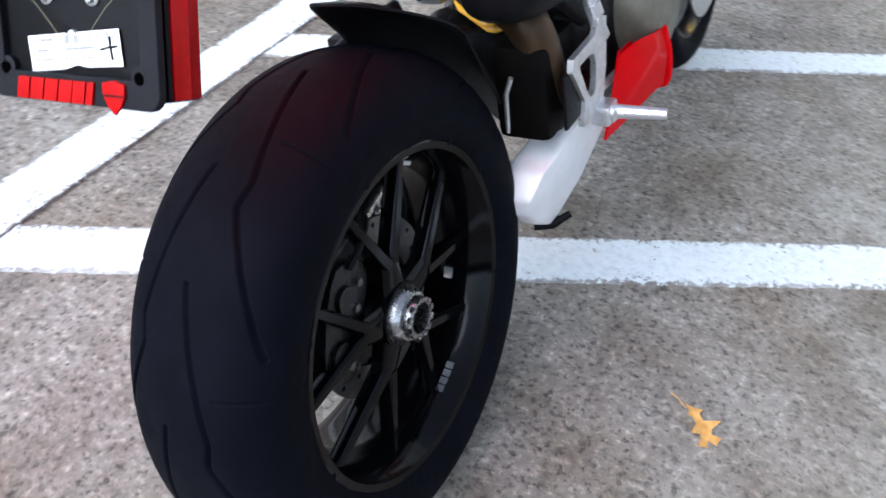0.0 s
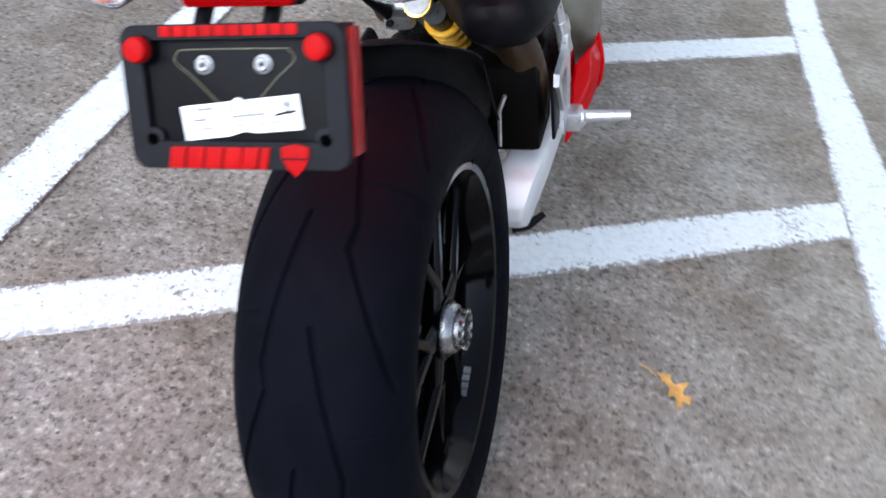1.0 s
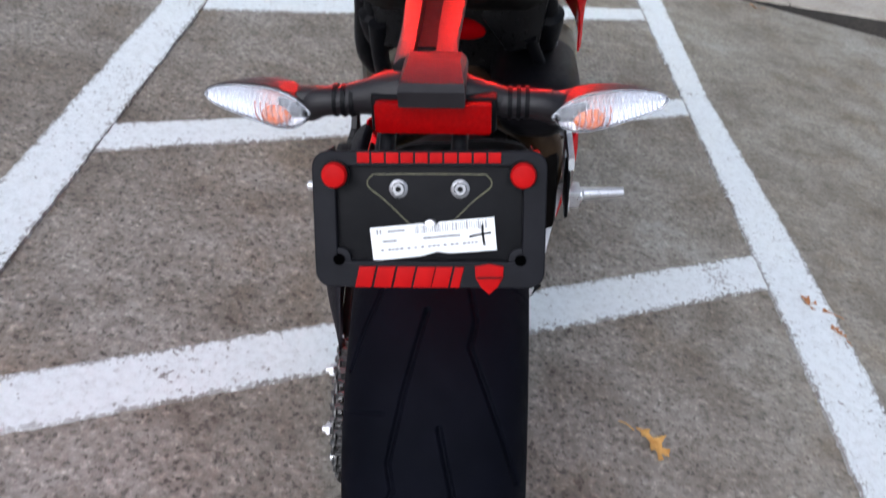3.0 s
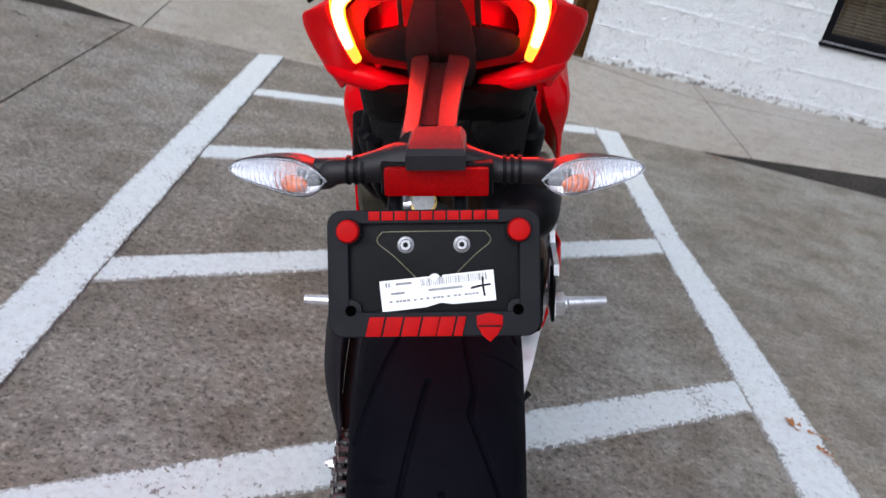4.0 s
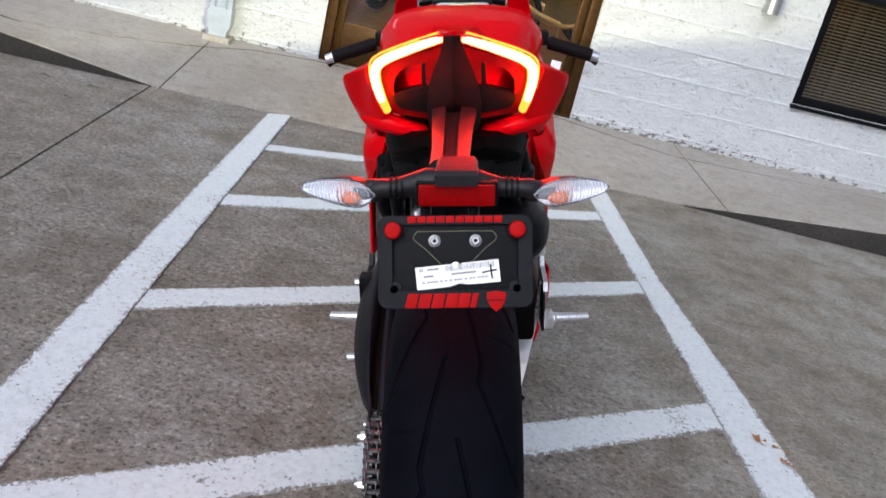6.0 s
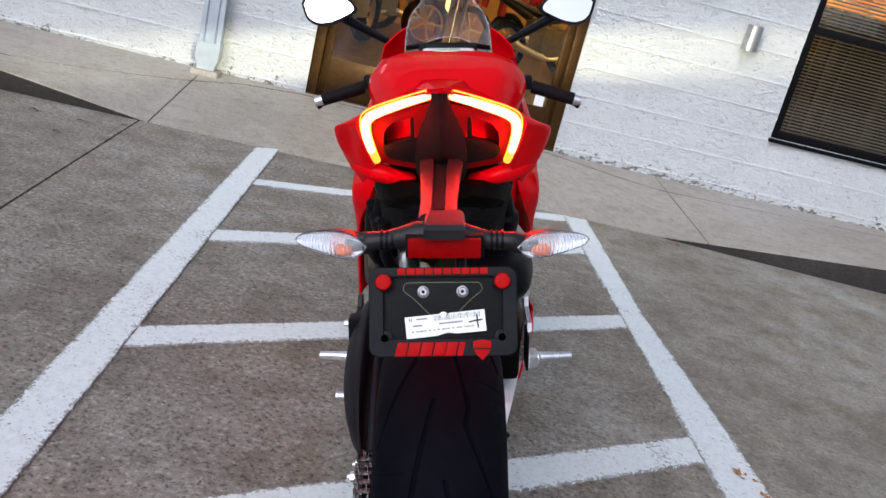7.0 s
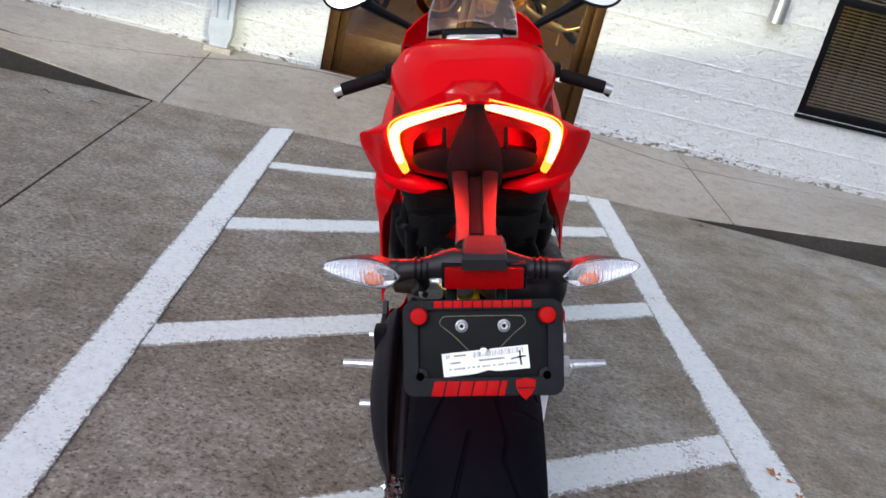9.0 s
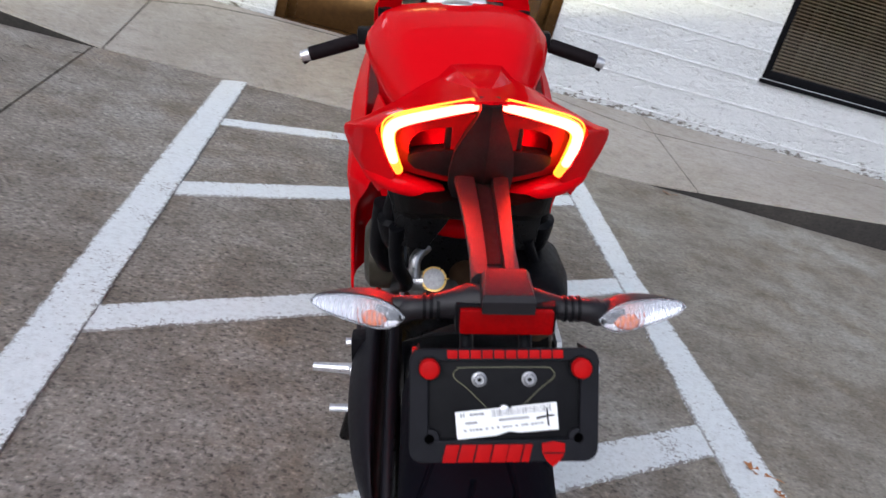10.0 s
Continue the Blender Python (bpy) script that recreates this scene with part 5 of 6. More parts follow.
def fairing(side):
    """One side of the bodywork: a big curved red panel from the tank's flank to the belly."""
    g = [[(0.165, 1.38, 0.90), (0.19, 1.22, 0.94), (0.2, 1.05, 0.88), (0.2, 0.85, 0.80), (0.195, 0.68, 0.745), (0.165, 0.635, 0.74)],
         [(0.19, 1.36, 0.80), (0.225, 1.2, 0.80), (0.24, 1.02, 0.78), (0.236, 0.85, 0.72), (0.226, 0.70, 0.69), (0.183, 0.64, 0.685)],
         [(0.18, 1.34, 0.62), (0.225, 1.2, 0.62), (0.242, 1.02, 0.61), (0.238, 0.88, 0.605), (0.231, 0.79, 0.6), (0.216, 0.735, 0.605)],
         [(0.165, 1.28, 0.5), (0.208, 1.15, 0.5), (0.234, 1.0, 0.5), (0.237, 0.92, 0.5), (0.236, 0.84, 0.5), (0.228, 0.8, 0.5)],
         [(0.145, 1.22, 0.38), (0.185, 1.1, 0.37), (0.216, 0.98, 0.365), (0.234, 0.92, 0.365), (0.238, 0.85, 0.365), (0.232, 0.81, 0.37)]]
    if side > 0:
        g = [[(x * k, y, z) for x, y, z in row] for row, k in zip(g, (1.0, 0.98, 0.95, 0.94, 0.94))]
    b = sheet(g if side < 0 else g[:4], 0.004)
    low = sheet([[(0.15, 1.24, 0.46), (0.165, 1.12, 0.42), (0.17, 0.96, 0.37), (0.18, 0.80, 0.365), (0.198, 0.67, 0.41), (0.195, 0.6, 0.43), (0.165, 0.53, 0.43)],
                 [(0.12, 1.16, 0.33), (0.145, 1.05, 0.30), (0.16, 0.9, 0.285), (0.182, 0.76, 0.30), (0.2, 0.65, 0.345), (0.196, 0.57, 0.36), (0.165, 0.50, 0.375)],
                 [(0.06, 1.08, 0.21), (0.1, 1.0, 0.2), (0.13, 0.86, 0.2), (0.155, 0.72, 0.235), (0.168, 0.6, 0.28), (0.17, 0.52, 0.305), (0.166, 0.463, 0.318)]], 0.004)
    if side > 0:
        low.free()
        low = sheet([[(0.2, 0.665, 0.43), (0.204, 0.6, 0.445), (0.2, 0.53, 0.46), (0.183, 0.485, 0.452)],
                     [(0.207, 0.675, 0.375), (0.208, 0.61, 0.392), (0.2, 0.54, 0.39), (0.176, 0.472, 0.38)],
                     [(0.198, 0.69, 0.318), (0.2, 0.62, 0.336), (0.19, 0.54, 0.335), (0.166, 0.463, 0.318)]], 0.004, 5)
    if side < 0:
        flipped(b), flipped(low)
    f = part("side_fairing", b, RED, bike, "glossy red side fairing")
    part("belly_panel", low, RED, f, "glossy red lower fairing")
    if side > 0:
        mouth = curve_points([(0.2, 0.665, 0.43), (0.207, 0.675, 0.375), (0.198, 0.69, 0.318), (0.172, 0.685, 0.32), (0.165, 0.672, 0.375), (0.172, 0.662, 0.425), (0.2, 0.665, 0.43)], 5)
        part("scoop_lip", tube(mouth, 0.005, 8), RED, f, "rolled red lip of the side scoop")
        part("scoop_floor", sheet([[(0.168, 0.665, 0.425), (0.166, 0.6, 0.43), (0.168, 0.53, 0.44)], [(0.163, 0.675, 0.37), (0.163, 0.6, 0.375), (0.165, 0.53, 0.38)], [(0.17, 0.688, 0.32), (0.168, 0.6, 0.325), (0.166, 0.5, 0.322)]], 0.003), RED, f)


def front_end():
    nose = sheet([[(0, 1.60, 0.85), (0, 1.62, 0.88), (0, 1.59, 0.91), (0, 1.54, 0.935), (0, 1.47, 0.95)],
                  [(0.07, 1.59, 0.85), (0.09, 1.59, 0.88), (0.09, 1.56, 0.91), (0.085, 1.51, 0.94), (0.075, 1.45, 0.955)],
                  [(0.14, 1.50, 0.845), (0.165, 1.48, 0.87), (0.165, 1.45, 0.91), (0.155, 1.40, 0.95), (0.135, 1.36, 0.965)],
                  [(0.175, 1.36, 0.80), (0.205, 1.34, 0.85), (0.205, 1.31, 0.91), (0.2, 1.27, 0.955), (0.185, 1.25, 0.975)]], 0.004, 3, True)
    part("nose_fairing", nose, RED, bike, "glossy red nose fairing")
    for s in (-1, 1):
        g = [[(0.125, 1.27, 1.045), (0.15, 1.22, 1.03), (0.182, 1.2, 1.0)], [(0.13, 1.28, 1.0), (0.16, 1.24, 0.985), (0.192, 1.21, 0.96)], [(0.14, 1.28, 0.92), (0.165, 1.24, 0.91), (0.192, 1.22, 0.89)]]
        b = sheet(g, 0.004)
        part("screen_cheek", flipped(b) if s < 0 else b, RED, bike, "glossy red panel beside the windscreen")
    scr = []
    for y, w, zb, zt in ((1.275, 0.127, 0.985, 1.148), (1.33, 0.135, 0.975, 1.135), (1.39, 0.137, 0.965, 1.105), (1.45, 0.125, 0.955, 1.06), (1.51, 0.095, 0.945, 1.0)):
        row = []
        for k in range(9):
            a = math.pi * k / 8
            row.append((-w * math.copysign(abs(math.cos(a)) ** 1.05, math.cos(a)), y + 0.012 * math.sin(a), zb + (zt - zb) * math.sin(a) ** 0.92))
        scr.append(row)
    ws = part("windscreen", sheet(scr, 0.003, 4), SCREEN, bike, "clear bubble windscreen")
    ws.visible_shadow = False
    for k in (0, len(scr) - 1):
        part("screen_edge", tube(curve_points(scr[k], 4), 0.0017, 6), LENS_CLEAR, ws, "pale polished edge of the screen").visible_shadow = False
    tray = [[(x, y, z) for x in (-0.16, -0.08, 0.0, 0.08, 0.16)] for y, z in ((1.19, 0.945), (1.3, 0.96), (1.4, 0.955), (1.48, 0.95))]
    part("cockpit_tray", sheet(tray, 0.004), BLACK, bike, "black cockpit trim behind the screen")
    part("dashboard", box((-0.085, 1.23, 0.955), (0.085, 1.28, 1.0), 0.012), BLACK, bike, "black instrument panel")
    part("screen_brace", tube(curve_points([(-0.12, 1.29, 0.985), (-0.06, 1.25, 0.995), (0.06, 1.25, 0.995), (0.12, 1.29, 0.985)]), 0.008, 10), BLACK, bike)
    for s in (-1, 1):
        g = part("clip_on_bar", tube([(0.13 * s, 1.14, 0.925), (0.2 * s, 1.125, 0.905)], 0.012, 14), BLACK_METAL, bike, "black clip-on handlebar")
        part("grip", tube([(0.235 * s, 1.121, 0.892), (0.24 * s, 1.12, 0.891), (0.345 * s, 1.114, 0.86), (0.352 * s, 1.1135, 0.858)], [0.0165, 0.018, 0.0175, 0.0165], 18), GRIP, g, "ribbed black rubber grip")
        part("bar_end", tube([(0.352 * s, 1.1135, 0.858), (0.372 * s, 1.112, 0.852)], [0.0145, 0.0125], 18), SILVER, g, "silver bar end weight")
        part("switch_pod", box((min(0.19 * s, 0.235 * s), 1.10, 0.885), (max(0.19 * s, 0.235 * s), 1.145, 0.925), 0.008), BLACK, g)
        part("lever", tube(curve_points([(0.2 * s, 1.16, 0.898), (0.27 * s, 1.175, 0.872), (0.365 * s, 1.14, 0.838)]), 0.006, 10), BLACK_METAL, g)
        part("lever_tip", tube([(0.362 * s, 1.142, 0.84), (0.372 * s, 1.138, 0.834)], 0.0085, 12), BLACK, g)
        part("fluid_pot", tube([(0.17 * s, 1.17, 0.93), (0.17 * s, 1.17, 0.965)], 0.018, 18), BLACK, g)
    part("top_yoke", box((-0.07, 1.085, 0.965), (0.075, 1.14, 0.998), 0.012), SIGNAL_SILVER, bike, "grey cast top yoke")
    for s in (-1, 1):
        out = [(-0.075, 0.016), (-0.062, 0.031), (-0.02, 0.04), (0.025, 0.037), (0.058, 0.022), (0.072, 0.0), (0.05, -0.016), (0.008, -0.034), (-0.03, -0.038), (-0.06, -0.022)]
        cx, cy, cz = 0.347 * s, 1.29, 1.095
        m = Matrix.Translation((cx, cy, cz)) @ pose(0, 0, 0, 90 - 13, 0, 4 * s)
        out = [(p[0], p[1]) for p in curve_points([(x, z, 0) for x, z in out + out[:1]], 4)][:-1]
        o2 = [(x * -s, z) for x, z in out]
        if s > 0:
            o2.reverse()
        big = [(x * 1.13, z * 1.18) for x, z in o2]
        rings = [[m @ Vector((x * k, z * k, d)) for x, z in big] for k, d in ((0.97, 0.0), (1.0, -0.004), (0.98, -0.02), (0.8, -0.04), (0.4, -0.052))]
        shell_ob = part("mirror_shell", loft(rings), BLACK, bike, "glossy black mirror shell")
        part("mirror_glass", prism(o2, 0.0015, m @ Matrix.Translation((0, 0, 0.002))), MIRROR, shell_ob, "mirror glass showing white sky")
        part("mirror_arm", tube(curve_points([(0.315 * s, 1.318, 1.075), (0.265 * s, 1.325, 1.045), (0.2 * s, 1.335, 1.01), (0.15 * s, 1.35, 0.98)]), [0.034 - 0.0007 * k for k in range(25)], 14, None, 0.5), BLACK, shell_ob)
    for s in (-1, 1):
        leg = part("fork_leg", tube([(0.1 * s, 1.14, 0.93), (0.1 * s, 1.46, 0.32)], [0.027, 0.024], 18), GOLD, bike, "gold fork leg")
        aim = Matrix.Translation((0.08 * s, 1.5, 0.818)) @ pose(0, 0, 0, -3.04, 0, 0)
        # unseen plates over and under the lamp, added to slit its beam
        house = box((-0.075, 0.0, 0.005), (0.075, 0.105, 0.008), 0, None, aim)
        box((-0.075, 0.0, -0.008), (0.075, 0.105, -0.005), 0, house, aim)
        box((-0.075, -0.004, -0.008), (0.075, 0.0, 0.008), 0, house, aim)
        part("headlight", house, BLACK, bike, "slim unseen headlight housing, added to flatten the lit beam")
        beam_lamp = new("headlight_beam", bpy.data.lights.new("headlight_beam", "AREA"))
        beam_lamp.data.shape, beam_lamp.data.size, beam_lamp.data.size_y = "RECTANGLE", 0.11, 0.004
        beam_lamp.data.energy, beam_lamp.data.color = 42.0, (1.0, 0.93, 0.55)
        beam_lamp.parent = bike
        beam_lamp.matrix_local = look((0.08 * s, 1.505, 0.8176), (0.08 * s, 2.505, 0.7645))
    wheel = part("front_wheel", lathe([(0.045, 0.226), (0.047, 0.213), (0.03, 0.2), (-0.03, 0.2), (-0.047, 0.213), (-0.045, 0.226), (-0.04, 0.226), (-0.03, 0.208), (0.03, 0.208), (0.04, 0.226)], 72), BLACK_METAL, bike, "black front wheel")
    wheel.matrix_local = Matrix.Translation((0, 1.469, 0.308))
    small = [(0.0, 0.301), (0.02, 0.299), (0.04, 0.29), (0.055, 0.273), (0.061, 0.255), (0.058, 0.238), (0.05, 0.225), (0.045, 0.217)]
    t = new("tyre", tyre_mesh(small, [], 120, 3))
    t.parent = wheel
    b = bmesh.new()
    for k in range(5):
        a = radians(72 * k)
        for s in (-1, 1):
            beam((0, 0.03 * math.cos(a), 0.03 * math.sin(a)), (0, 0.205 * math.cos(a + s * 0.2), 0.205 * math.sin(a + s * 0.2)), 0.03, 0.016, 0.03, 0.02, b)
    part("spokes", b, BLACK_METAL, wheel)
    for s in (-1, 1):
        part("brake_disc", lathe([(0.07 * s, 0.1), (0.07 * s, 0.165), (0.075 * s, 0.165), (0.075 * s, 0.1)], 64), SILVER, wheel)
    rows = [[(x, 1.469 - r * math.cos(radians(a)), 0.308 + r * math.sin(radians(a))) for a in (35, 65, 95, 125, 150)] for x, r in ((-0.075, 0.29), (-0.05, 0.318), (0, 0.326), (0.05, 0.318), (0.075, 0.29))]
    part("front_mudguard", sheet(rows, 0.003), RED, bike, "red front mudguard")


def tank_and_seat():
    rings = []
    for y, w, zt, zs, zb in ((0.50, 0.075, 0.845, 0.83, 0.74), (0.56, 0.095, 0.875, 0.845, 0.74), (0.66, 0.125, 0.925, 0.875, 0.74), (0.76, 0.16, 0.968, 0.905, 0.74), (0.86, 0.19, 0.995, 0.93, 0.76), (0.96, 0.207, 1.003, 0.945, 0.78), (1.03, 0.2, 1.0, 0.945, 0.80), (1.075, 0.165, 0.985, 0.94, 0.82)):
        half = [(0.0, zt), (w * 0.35, zt - 0.001), (w * 0.62, zt - 0.007), (w * 0.82, zt - 0.022), (w * 0.97, zs - 0.005), (w, zs - 0.035), (w * 0.9, zs - 0.085), (w * 0.82, zb)]
        rings.append([(x, y, z) for x, z in half] + [(-x, y, z) for x, z in reversed(half[1:])])
    b = loft(rings)
    bmesh.ops.subdivide_edges(b, edges=b.edges, cuts=1, use_grid_fill=True, smooth=0.5)
    part("fuel_tank", b, RED, bike, "glossy red fuel tank", smooth=60)
    part("filler_cap", lathe([(0.0, 0.0), (0.0, 0.036), (0.004, 0.034), (0.005, 0.0)], 32, Matrix.Translation((0, 1.0, 1.0)) @ pose(0, 0, 0, 0, -90, 0), closed=False), SILVER, bike, "silver filler cap")
    rings = []
    for y, w, z in ((0.22, 0.06, 0.845), (0.27, 0.11, 0.85), (0.36, 0.125, 0.838), (0.46, 0.115, 0.832), (0.54, 0.085, 0.845), (0.57, 0.06, 0.85)):
        rings.append([(w * math.cos(a), y, z - 0.03 + 0.03 * math.sin(a)) for a in (2 * math.pi * k / 20 for k in range(20))])
    part("rider_seat", loft(rings), SEAT, bike, "black rider seat")
    for s in (-1, 1):
        g = [[(0.11, 0.42, 0.83), (0.12, 0.55, 0.83), (0.14, 0.66, 0.83), (0.17, 0.8, 0.84)], [(0.13, 0.40, 0.78), (0.15, 0.55, 0.77), (0.165, 0.68, 0.77), (0.19, 0.82, 0.77)], [(0.125, 0.38, 0.73), (0.145, 0.52, 0.70), (0.165, 0.66, 0.69), (0.19, 0.80, 0.70)]]
        bb = sheet(g, 0.004)
        part("flank_panel", flipped(bb) if s < 0 else bb, RED, bike, "red panel under the tank")


def tail():
    g = [[(0.0, -0.045, 1.036), (0.0, 0.08, 1.024), (0.0, 0.22, 1.012), (0.0, 0.34, 0.985), (0.0, 0.46, 0.88)],
         [(0.05, 0.0, 1.021), (0.055, 0.10, 1.012), (0.06, 0.22, 1.0), (0.065, 0.34, 0.965), (0.07, 0.46, 0.87)],
         [(0.095, 0.04, 1.0), (0.10, 0.12, 0.992), (0.11, 0.22, 0.972), (0.11, 0.34, 0.935), (0.10, 0.46, 0.86)],
         [(0.134, 0.076, 0.972), (0.158, 0.13, 0.962), (0.16, 0.22, 0.945), (0.15, 0.34, 0.91), (0.125, 0.46, 0.845)],
         [(0.134, 0.092, 0.95), (0.184, 0.168, 0.942), (0.182, 0.24, 0.925), (0.165, 0.34, 0.888), (0.135, 0.46, 0.83)],
         [(0.126, 0.112, 0.92), (0.168, 0.172, 0.895), (0.168, 0.24, 0.88), (0.155, 0.34, 0.85), (0.13, 0.46, 0.81)],
         [(0.114, 0.128, 0.886), (0.138, 0.166, 0.85), (0.142, 0.24, 0.838), (0.138, 0.34, 0.815), (0.12, 0.46, 0.79)]]
    part("tail_cowl", sheet(g, 0.004, 4, True), RED, bike, "glossy red tail cowl")
    hump = []
    for y, w, wb, zt, zb in ((0.07, 0.008, 0.03, 1.026, 1.004), (0.16, 0.026, 0.072, 1.024, 0.984), (0.26, 0.037, 0.092, 1.016, 0.95), (0.35, 0.036, 0.09, 0.985, 0.915), (0.44, 0.03, 0.075, 0.925, 0.86)):
        half = [(0.0, zt), (w, zt - 0.002), ((w + wb) * 0.5, (zt + zb) * 0.5 + 0.003), (wb, zb)]
        hump.append([(x, y, z) for x, z in half] + [(-x, y, z) for x, z in reversed(half[1:])])
    part("seat_hump", loft(hump), RED, bike, "red faceted seat hump", smooth=25)
    for s in (-1, 1):
        P = [(0.0165, -0.0205, 1.0246), (0.06, 0.01, 1.0075), (0.1, 0.042, 0.989), (0.117, 0.06, 0.974), (0.1205, 0.08, 0.952), (0.1155, 0.102, 0.922), (0.1085, 0.121, 0.897)]
        line = curve_points([(x * s, y - 0.004, z) for x, y, z in P], 6)
        n = len(line)
        wide = [0.0052 + 0.0024 * math.sin(math.pi * (k / (n - 1)) ** 1.2) for k in range(n)]
        lamp_ob = part("tail_light", tube(line[: n - 5], wide[: n - 5], 12), LED_CORE, bike, "glowing curved red tail light")
        part("light_rim", tube([Vector((p[0], p[1] + 0.0045, p[2])) for p in line], [w + 0.0011 for w in wide], 12), LED_RIM, lamp_ob, "yellow rim of the light guide")
        part("light_tip", tube(line[n - 6 :], wide[n - 6 :], 12), LED_TIP, lamp_ob, "orange lower end of the light guide")
        edge = [Vector((p[0], p[1] + 0.004, p[2])) + Vector((0.0088 * s * min(1, 0.25 + abs(p[0]) / 0.12), 0, 0.0078 * min(1, max(0.15, (p[2] - 0.9) / 0.07)))) for p in line[: n - 8]]
        part("light_edge", tube(edge, 0.0013, 8), LED_EDGE, lamp_ob, "dimmer edge of the light guide")
        # the recessed face inside the light, its air duct and a ledge within
        face = Matrix(((s, 0, 0, 0), (0.547, -0.825, -1, 0.818), (0, 1, 0, 0), (0, 0, 0, 1)))
        hole = [(0.041, 0.985), (0.062, 0.979), (0.082, 0.967), (0.0925, 0.951), (0.095, 0.933), (0.091, 0.915), (0.064, 0.909), (0.042, 0.922)]
        rim = [(0.014, 1.012), (0.06, 0.997), (0.095, 0.98), (0.111, 0.964), (0.114, 0.946), (0.11, 0.918), (0.104, 0.89), (0.03, 0.885)]
        part("inner_lens", ring_plate(rim, hole, 0.004, face), DARK_RED, lamp_ob, "dark red inner lens")
        rings = [[face @ Vector((0.068 + (x - 0.068) * k, 0.946 + (z - 0.946) * k, -d)) for x, z in hole] for k, d in ((1.0, 0.0), (0.97, 0.004), (0.93, 0.03), (0.85, 0.06))]
        duct = loft(rings, False)
        bmesh.ops.solidify(duct, geom=duct.faces, thickness=0.002)
        dk = part("tail_duct", duct, DARK_RED, bike, "dark red frame of the tail's air duct", smooth=30)
        part("duct_ledge", prism([(0.03, 0.896), (0.088, 0.9), (0.097, 0.912), (0.096, 0.925), (0.086, 0.932), (0.052, 0.944), (0.03, 0.95)], 0.034, face @ Matrix.Translation((0, 0, 0.004)), 0.004), INK, dk, "black ledge inside the duct")
        part("duct_wall", box((0.03, 0.9, -0.03), (0.1, 0.99, -0.028), 0, None, face), RED, dk, "glossy red wall inside the duct")
        part("duct_post", prism([(0.034, 0.94), (0.05, 0.935), (0.048, 0.975), (0.0465, 0.986), (0.036, 0.99)], 0.024, face @ Matrix.Translation((0, 0, -0.002)), 0.002), BLACK, dk)
        fb = tube(curve_points([(x * s, y, z) for x, y, z in ((0.045, 0.16, 0.853), (0.056, 0.155, 0.856), (0.085, 0.148, 0.864), (0.115, 0.15, 0.873), (0.14, 0.172, 0.88), (0.15, 0.2, 0.885))], 4), [0.004, 0.008, 0.0105, 0.012, 0.013, 0.0135, 0.014, 0.0145, 0.015, 0.0155, 0.016, 0.0165, 0.017, 0.0175, 0.018, 0.018, 0.018, 0.018, 0.018, 0.017, 0.014], 20)
        part("tail_fin", fb, RED, bike, "red lower fin of the tail")
    spine = loft([[(w * u, 0.80 - 0.825 * z - lift * (1 - abs(u)) + 0.547 * w * abs(u), z) for u in (-1, -0.55, 0, 0.55, 1)] + [(w * u, 0.80 - 0.825 * z + 0.05, z) for u in (1, -1)] for z, w, lift in ((1.0305, 0.0118, 0.001), (1.02, 0.0128, 0.003), (1.005, 0.017, 0.008), (0.98, 0.027, 0.014), (0.95, 0.037, 0.018), (0.915, 0.042, 0.02), (0.885, 0.042, 0.012), (0.866, 0.036, 0.0))])
    part("tail_spine", spine, INK, bike, "black spine between the tail lights")
    rings = [[(w * u, y, z + h * v) for u, v in ((-1, 0.6), (-0.8, 1), (0.8, 1), (1, 0.6), (0.95, -0.6), (0.75, -1), (-0.75, -1), (-0.95, -0.6))] for y, z, w, h in ((0.10, 0.85, 0.05, 0.012), (0.14, 0.84, 0.095, 0.02), (0.2, 0.825, 0.12, 0.03), (0.3, 0.81, 0.12, 0.036), (0.45, 0.80, 0.11, 0.04))]
    u = part("undertray", loft(rings), HEATED_DARK, bike, "black undertray below the seat")
    for s in (-1, 1):
        part("subframe_tube", tube(curve_points([(0.1 * s, 0.345, 0.765), (0.105 * s, 0.4, 0.745), (0.125 * s, 0.56, 0.70), (0.15 * s, 0.8, 0.66)]), 0.013, 12), BLACK_METAL, u)
        part("airbox_duct", tube(curve_points([(0.115 * s, 0.325, 0.79), (0.125 * s, 0.345, 0.74), (0.12 * s, 0.38, 0.69), (0.13 * s, 0.5, 0.66)]), [0.016] * 8 + [0.024] * 17, 14), BLACK, u)
        flap = [(0.134, 0.812), (0.05, 0.815), (0.03, 0.752), (0.068, 0.698), (0.112, 0.706), (0.124, 0.78)]
        fb = prism([(x * s, z) for x, z in flap], 0.05, pose(0, 0.3, 0, 90, 0, 0), 0.005)
        fl = part("undertray_flap", fb, BLACK_METAL, u, "angular dark plastic flap under the tail")
        ridge = tube([(0.115 * s, 0.298, 0.782), (0.113 * s, 0.298, 0.772), (0.07 * s, 0.298, 0.765)], 0.0022, 6)
        part("flap_ridge", ridge, INK, fl)


